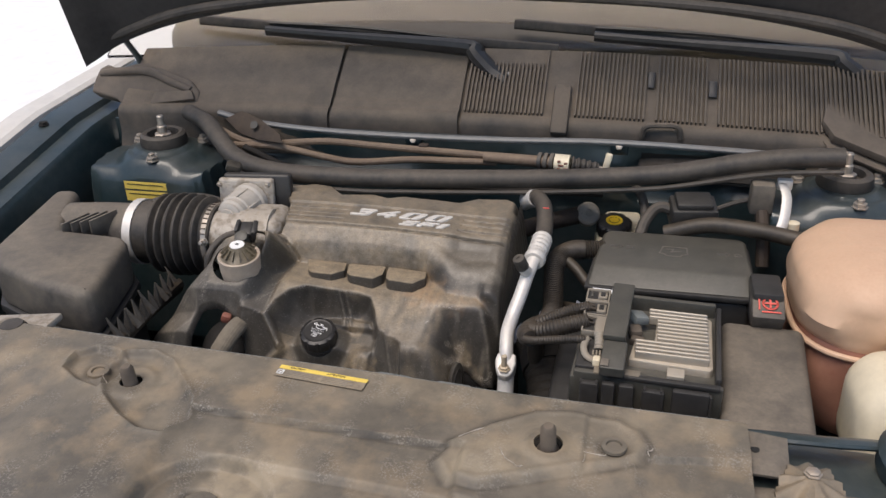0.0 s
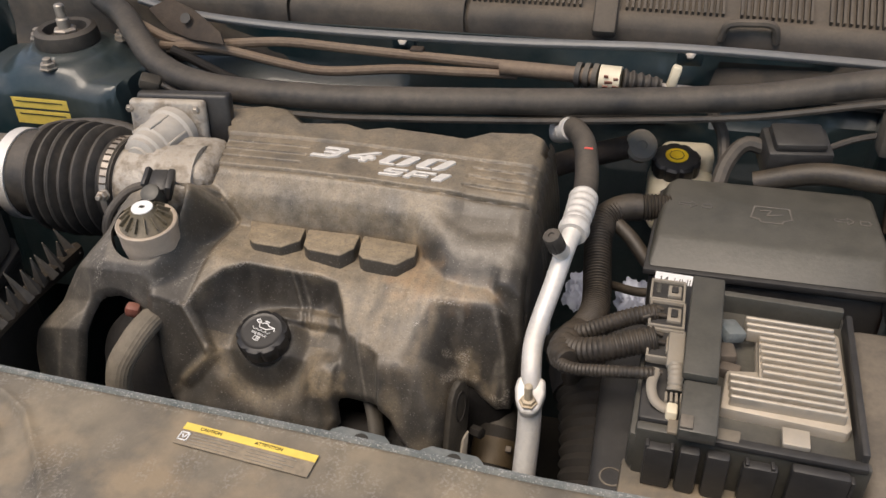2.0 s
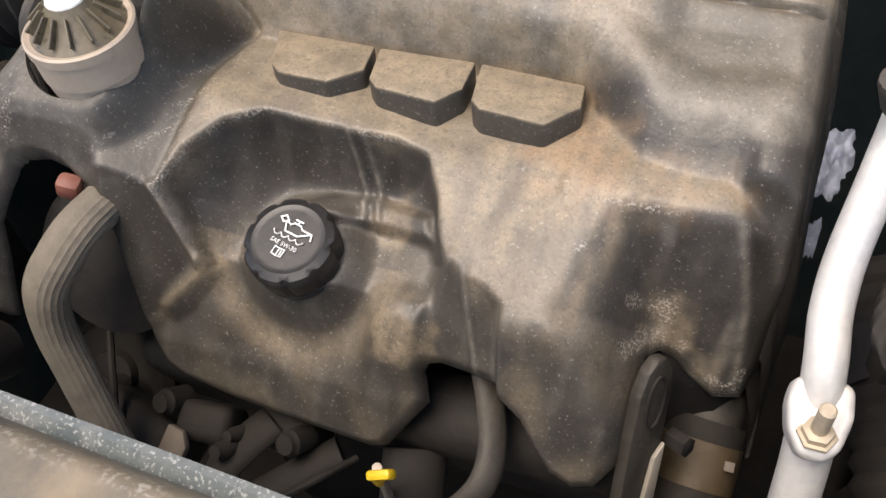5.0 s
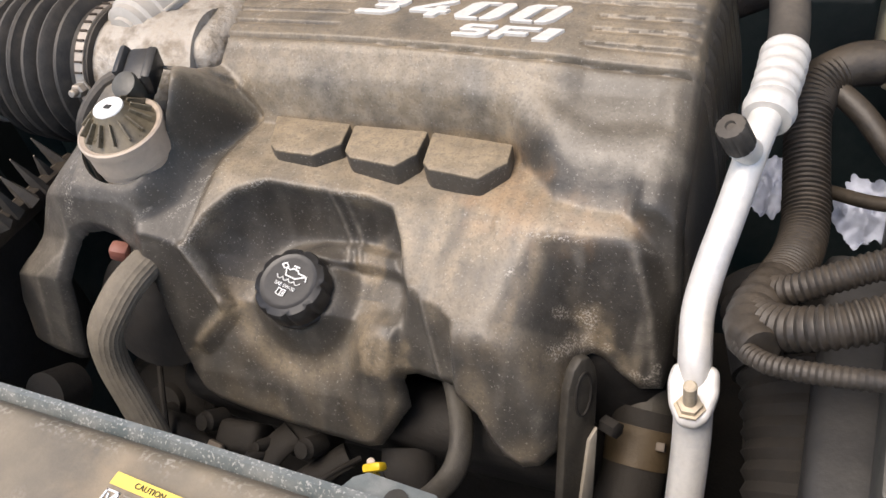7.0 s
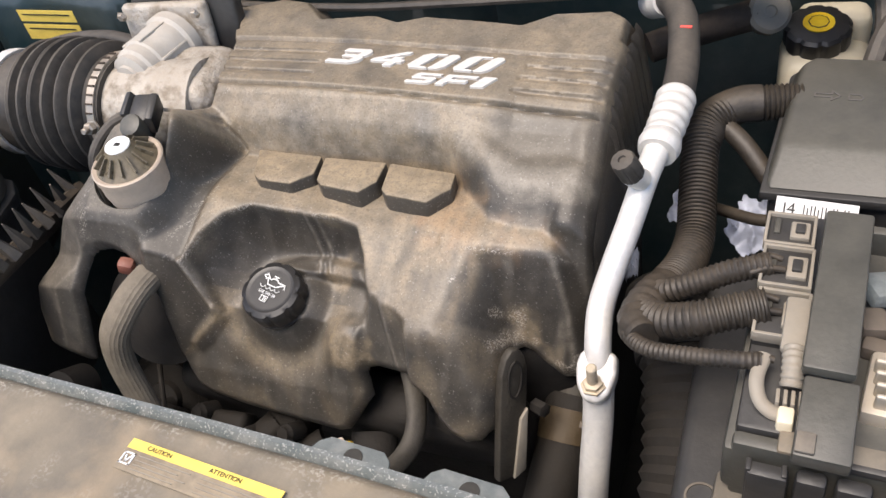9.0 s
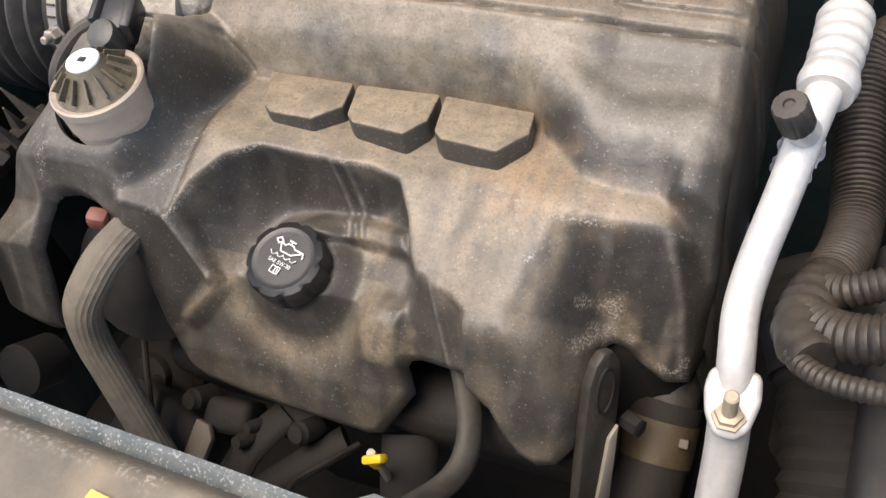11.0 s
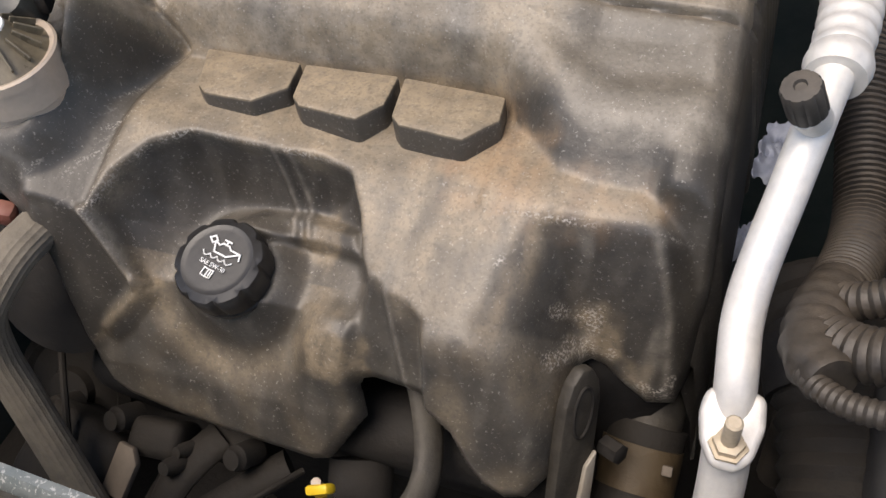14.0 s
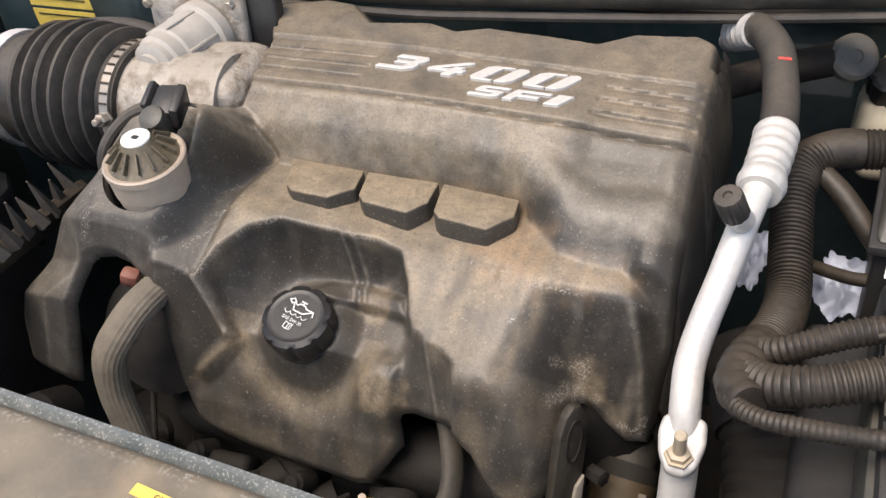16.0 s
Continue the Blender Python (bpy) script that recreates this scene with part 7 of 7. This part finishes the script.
# ---------------------------------------------------------------- lower engine seen below the cover
def lower_engine():
    e = thing("engine_block", (-0.28, 1.1, 0.4), "grimy dark engine block under the cover", "engine")
    part("block", box((-0.30, 1.16, 0.68), (0.36, 0.26, 0.36), 0.03, (0, 0, 0), 3), M_DARK, e)
    part("valve_cover", box((-0.31, 1.10, 0.84), (0.30, 0.13, 0.05), 0.02, (25, 0, 0), 3), M_DARK, e)
    part("front_casting", box((-0.33, 1.01, 0.76), (0.34, 0.05, 0.10), 0.02, (20, 0, 0), 3), M_DARK, e)
    part("pump_block", box((-0.495, 0.943, 0.735), (0.075, 0.06, 0.06), 0.010, (25, 6, -14), 3), M_OLIVE, e)
    part("pump_lug", box((-0.437, 0.962, 0.760), (0.038, 0.026, 0.034), 0.007, (30, 0, 4), 3), M_OLIVE, e)
    part("casting_lug", box((-0.385, 0.975, 0.755), (0.045, 0.030, 0.035), 0.008, (30, 0, -8), 3), M_OLIVE, e)
    part("tab", prism([(-0.011, -0.020), (0.007, -0.021), (0.010, 0.004), (0.004, 0.013), (-0.008, 0.014)], -0.003, 0.003, 0.0015, pose(-0.447, 0.934, 0.768, 35, 0, -6)), M_BROWN, e, "worn metal tab")
    part("strut", tube([(-0.394, 0.970, 0.770), (-0.406, 0.950, 0.766), (-0.416, 0.929, 0.755), (-0.425, 0.89, 0.72)], 0.013, 0.006, 14, squash=0.5), M_OLIVE, e)
    part("strut", tube([(-0.345, 0.966, 0.764), (-0.367, 0.946, 0.758), (-0.400, 0.915, 0.745), (-0.43, 0.88, 0.72)], 0.012, 0.006, 14, squash=0.6), M_OLIVE, e)
    part("strut", tube([(-0.30, 0.98, 0.77), (-0.29, 0.94, 0.74), (-0.27, 0.90, 0.69)], 0.02, 0.008, 14, squash=0.6), M_DARK, e)
    for x, y, z, r in ((-0.462, 0.958, 0.780, 0.0085), (-0.371, 0.955, 0.780, 0.0085), (-0.413, 0.940, 0.774, 0.006), (-0.411, 0.952, 0.774, 0.005), (-0.52, 0.96, 0.765, 0.009)):
        part("bolt_head", lathe([(r, -0.016), (r, 0.002), (r * 0.8, 0.004), (r * 0.75, 0.007), (0.001, 0.0072)], (x, y, z), (-0.2, -0.72, 0.66), 20), M_OLIVE, e)
    part("neck", lathe([(0.018, -0.07), (0.018, -0.014)], (-0.3660, 1.010, 0.890), (0.03, -0.3, 0.95), 30), M_CAP, e)
    hook = thing("lifting_eye", (-0.16, 1.0, 0.87), "worn steel lifting eye by the corner of the cover", "lifting eye")
    out = [(-0.013, -0.085), (0.012, -0.085), (0.0135, -0.02), (0.013, 0.006), (0.010, 0.017), (0.004, 0.0245), (-0.003, 0.025), (-0.009, 0.018), (-0.0125, 0.006), (-0.0135, -0.02)]
    up, nrm = Vector((0.0, 0.45, 0.89)).normalized(), Vector((0.84, -0.46, 0.25)).normalized()
    nrm = (nrm - up * nrm.dot(up)).normalized()
    em = Matrix.Translation((-0.168, 0.994, 0.862)) @ Matrix((up.cross(nrm), up, nrm)).transposed().to_4x4()
    part("plate", prism(out, -0.005, 0.003, 0.0022, em), M_WORN, hook)
    part("eye_rim", tube([tuple(em @ Vector((0.0065 * math.cos(a), 0.000 + 0.015 * math.sin(a), 0.0032))) for a in np.linspace(0, 2 * math.pi, 21)], 0.0010, 0.002, 8), M_DARK, hook)
    part("flap", prism([(0.000, -0.085), (0.012, -0.080), (0.012, -0.026), (0.005, -0.034)], 0.003, 0.006, 0.001, em), M_CLEAR, hook, "pale chipped flange")
    part("stud", lathe([(0.006, 0), (0.006, 0.012), (0.004, 0.013)], tuple(em @ Vector((0.024, -0.030, 0.0))), tuple(nrm), 6), M_DARK, hook)
    rh = thing("radiator_hose", (-0.1, 1.0, 0.8), "dusty brown radiator hose with a band clamp", "hose")
    part("neck", tube([(-0.134, 1.066, 0.803), (-0.135, 1.052, 0.796), (-0.137, 1.034, 0.785)], 0.0190, 0.006, 24), M_WORN, rh, "grey metal hose neck")
    part("hose", tube([(-0.136, 1.040, 0.789), (-0.139, 1.005, 0.765), (-0.144, 0.95, 0.73), (-0.150, 0.86, 0.69)], 0.0225, 0.006, 26), M_OLIVE, rh)
    part("clamp", tube([(-0.1372, 1.030, 0.7825), (-0.1385, 1.008, 0.767)], 0.0238, 0.003, 28), M_CLAMP, rh, "brown band clamp")
    part("clamp_ear", box((-0.121, 1.012, 0.789), (0.006, 0.006, 0.018), 0.001, (30, 0, 0)), M_BROWN, rh)
    fat = thing("corrugated_duct", (-0.04, 1.0, 0.8), "dusty brown corrugated duct", "duct")
    part("duct", tube([(-0.07, 1.09, 0.88), (-0.045, 1.02, 0.86), (-0.035, 0.94, 0.82), (-0.04, 0.86, 0.76), (-0.05, 0.82, 0.6)], 0.030, 0.004, 26, ribs=0.012, rib_depth=0.05), M_OLIVE, fat)
    part("cuff", tube([(-0.058, 1.06, 0.873), (-0.050, 1.035, 0.865)], 0.033, 0.003, 26), M_DARK, fat)
    br = thing("braided_hose", (-0.49, 0.95, 0.85), "grey braided hose through the arch of the cover", "hose")
    part("hose", tube([(-0.480, 1.005, 0.915), (-0.482, 0.978, 0.916), (-0.487, 0.961, 0.908), (-0.494, 0.948, 0.893), (-0.498, 0.942, 0.865), (-0.492, 0.935, 0.835), (-0.475, 0.920, 0.790), (-0.445, 0.895, 0.73)], 0.0135, 0.004, 44, squash=0.85, flutes=0.04), M_BRAID, br)
    part("red_clip", box((-0.500, 0.997, 0.924), (0.014, 0.012, 0.014), 0.004, (10, 20, 15)), M_REDCLIP, br, "faded red clip")
    yh = thing("dipstick", (-0.30, 0.94, 0.81), "yellow dipstick handle behind the radiator support", "dipstick")
    part("handle", tube([(-0.306, 0.944, 0.790), (-0.305, 0.941, 0.800), (-0.301, 0.938, 0.808)], 0.0040, 0.003, 12), M_YELLOWP, yh)
    part("handle_end", box((-0.299, 0.937, 0.812), (0.015, 0.006, 0.010), 0.002, (30, -20, 10)), M_YELLOWP, yh)
    part("stick", tube([(-0.302, 0.939, 0.815), (-0.305, 0.946, 0.78), (-0.305, 0.955, 0.7)], 0.003, 0.01, 8), M_STEEL, yh)
    pl = thing("pipe_strap", (-0.23, 0.98, 0.85), "dark bent pipe under the cover's notch", "pipe")
    part("pipe", tube([(-0.262, 1.005, 0.846), (-0.254, 0.992, 0.836), (-0.245, 0.970, 0.824), (-0.243, 0.950, 0.817), (-0.252, 0.936, 0.806), (-0.275, 0.925, 0.785)], 0.0085, 0.004, 14, squash=0.6), M_WORN, pl)
    part("wire", tube([(-0.33, 0.960, 0.775), (-0.345, 0.935, 0.783), (-0.365, 0.920, 0.770), (-0.375, 0.90, 0.73)], 0.0022, 0.004, 8), M_OLIVE, e)
    part("wire", tube([(-0.525, 0.995, 0.80), (-0.510, 0.970, 0.790), (-0.495, 0.945, 0.778), (-0.49, 0.91, 0.73)], 0.0025, 0.004, 8), M_OLIVE, e)
    part("pulley_face", lathe([(0.045, -0.02), (0.047, 0.0), (0.040, 0.004), (0.036, 0.0), (0.018, 0.0), (0.016, 0.006), (0.002, 0.007)], (-0.535, 0.985, 0.745), (0.05, -0.8, 0.6), 36), M_OLIVE, e)
    pl2 = thing("pulley_guard", (-0.55, 1.0, 0.8), "dark pump housing beneath the side of the cover", "pump")
    part("housing", lathe([(0.05, 0), (0.055, 0.02), (0.05, 0.05), (0.02, 0.06)], (-0.50, 1.04, 0.84), (0.1, -0.8, 0.5), 30), M_DARK, pl2)
    part("boss", lathe([(0.02, 0), (0.02, 0.03), (0.012, 0.032)], (-0.58, 0.95, 0.80), (0, -0.8, 0.6), 20), M_DARK, pl2)
    fo = thing("crumpled_foil", (-0.01, 1.16, 0.86), "crumpled pale blue-white foil in the gap by the harness", "foil")
    us, vs = np.linspace(-0.05, 0.05, 40), np.linspace(-0.05, 0.05, 40)
    X, Y = np.meshgrid(us, vs)
    rng = np.random.RandomState(4)
    px, py, ph = rng.uniform(-0.055, 0.055, 46), rng.uniform(-0.055, 0.055, 46), rng.uniform(-0.006, 0.006, 46)
    # crumples: flat facets round scattered peaks
    wgt = 1.0 / (np.hypot(X[..., None] - px, Y[..., None] - py) + 0.0015) ** 3
    hh = (wgt * (ph + 0.5 * (X[..., None] - px) * np.sin(px * 900) + 0.5 * (Y[..., None] - py) * np.cos(py * 900))).sum(-1) / wgt.sum(-1)
    for cx, cy, cz, sx, sy, outl in ((-0.082, 1.330, 0.755, 0.42, 0.60, [(-0.05, -0.03), (0.02, -0.05), (0.05, 0.0), (0.04, 0.045), (-0.03, 0.04)]), (-0.014, 1.180, 0.870, 0.46, 0.52, [(-0.048, -0.01), (-0.01, -0.045), (0.048, -0.03), (0.045, 0.03), (-0.02, 0.045)]), (-0.104, 1.130, 0.860, 0.12, 0.10, [(-0.05, -0.045), (0.05, -0.03), (0.05, 0.045), (-0.05, 0.03)])):
        part("sheet", sheet(us, vs, hh, None, lambda u, v, w: np.stack([cx + u * sx, cy + v * sy, cz + v * 0.3 + w * 0.7], 1), 0.0008, None, inside(X, Y, outl) + 0.004 * np.sin(X * 260) * np.sin(Y * 310)), M_FOIL, fo, smooth=12)


lower_engine()
cowl_slats()
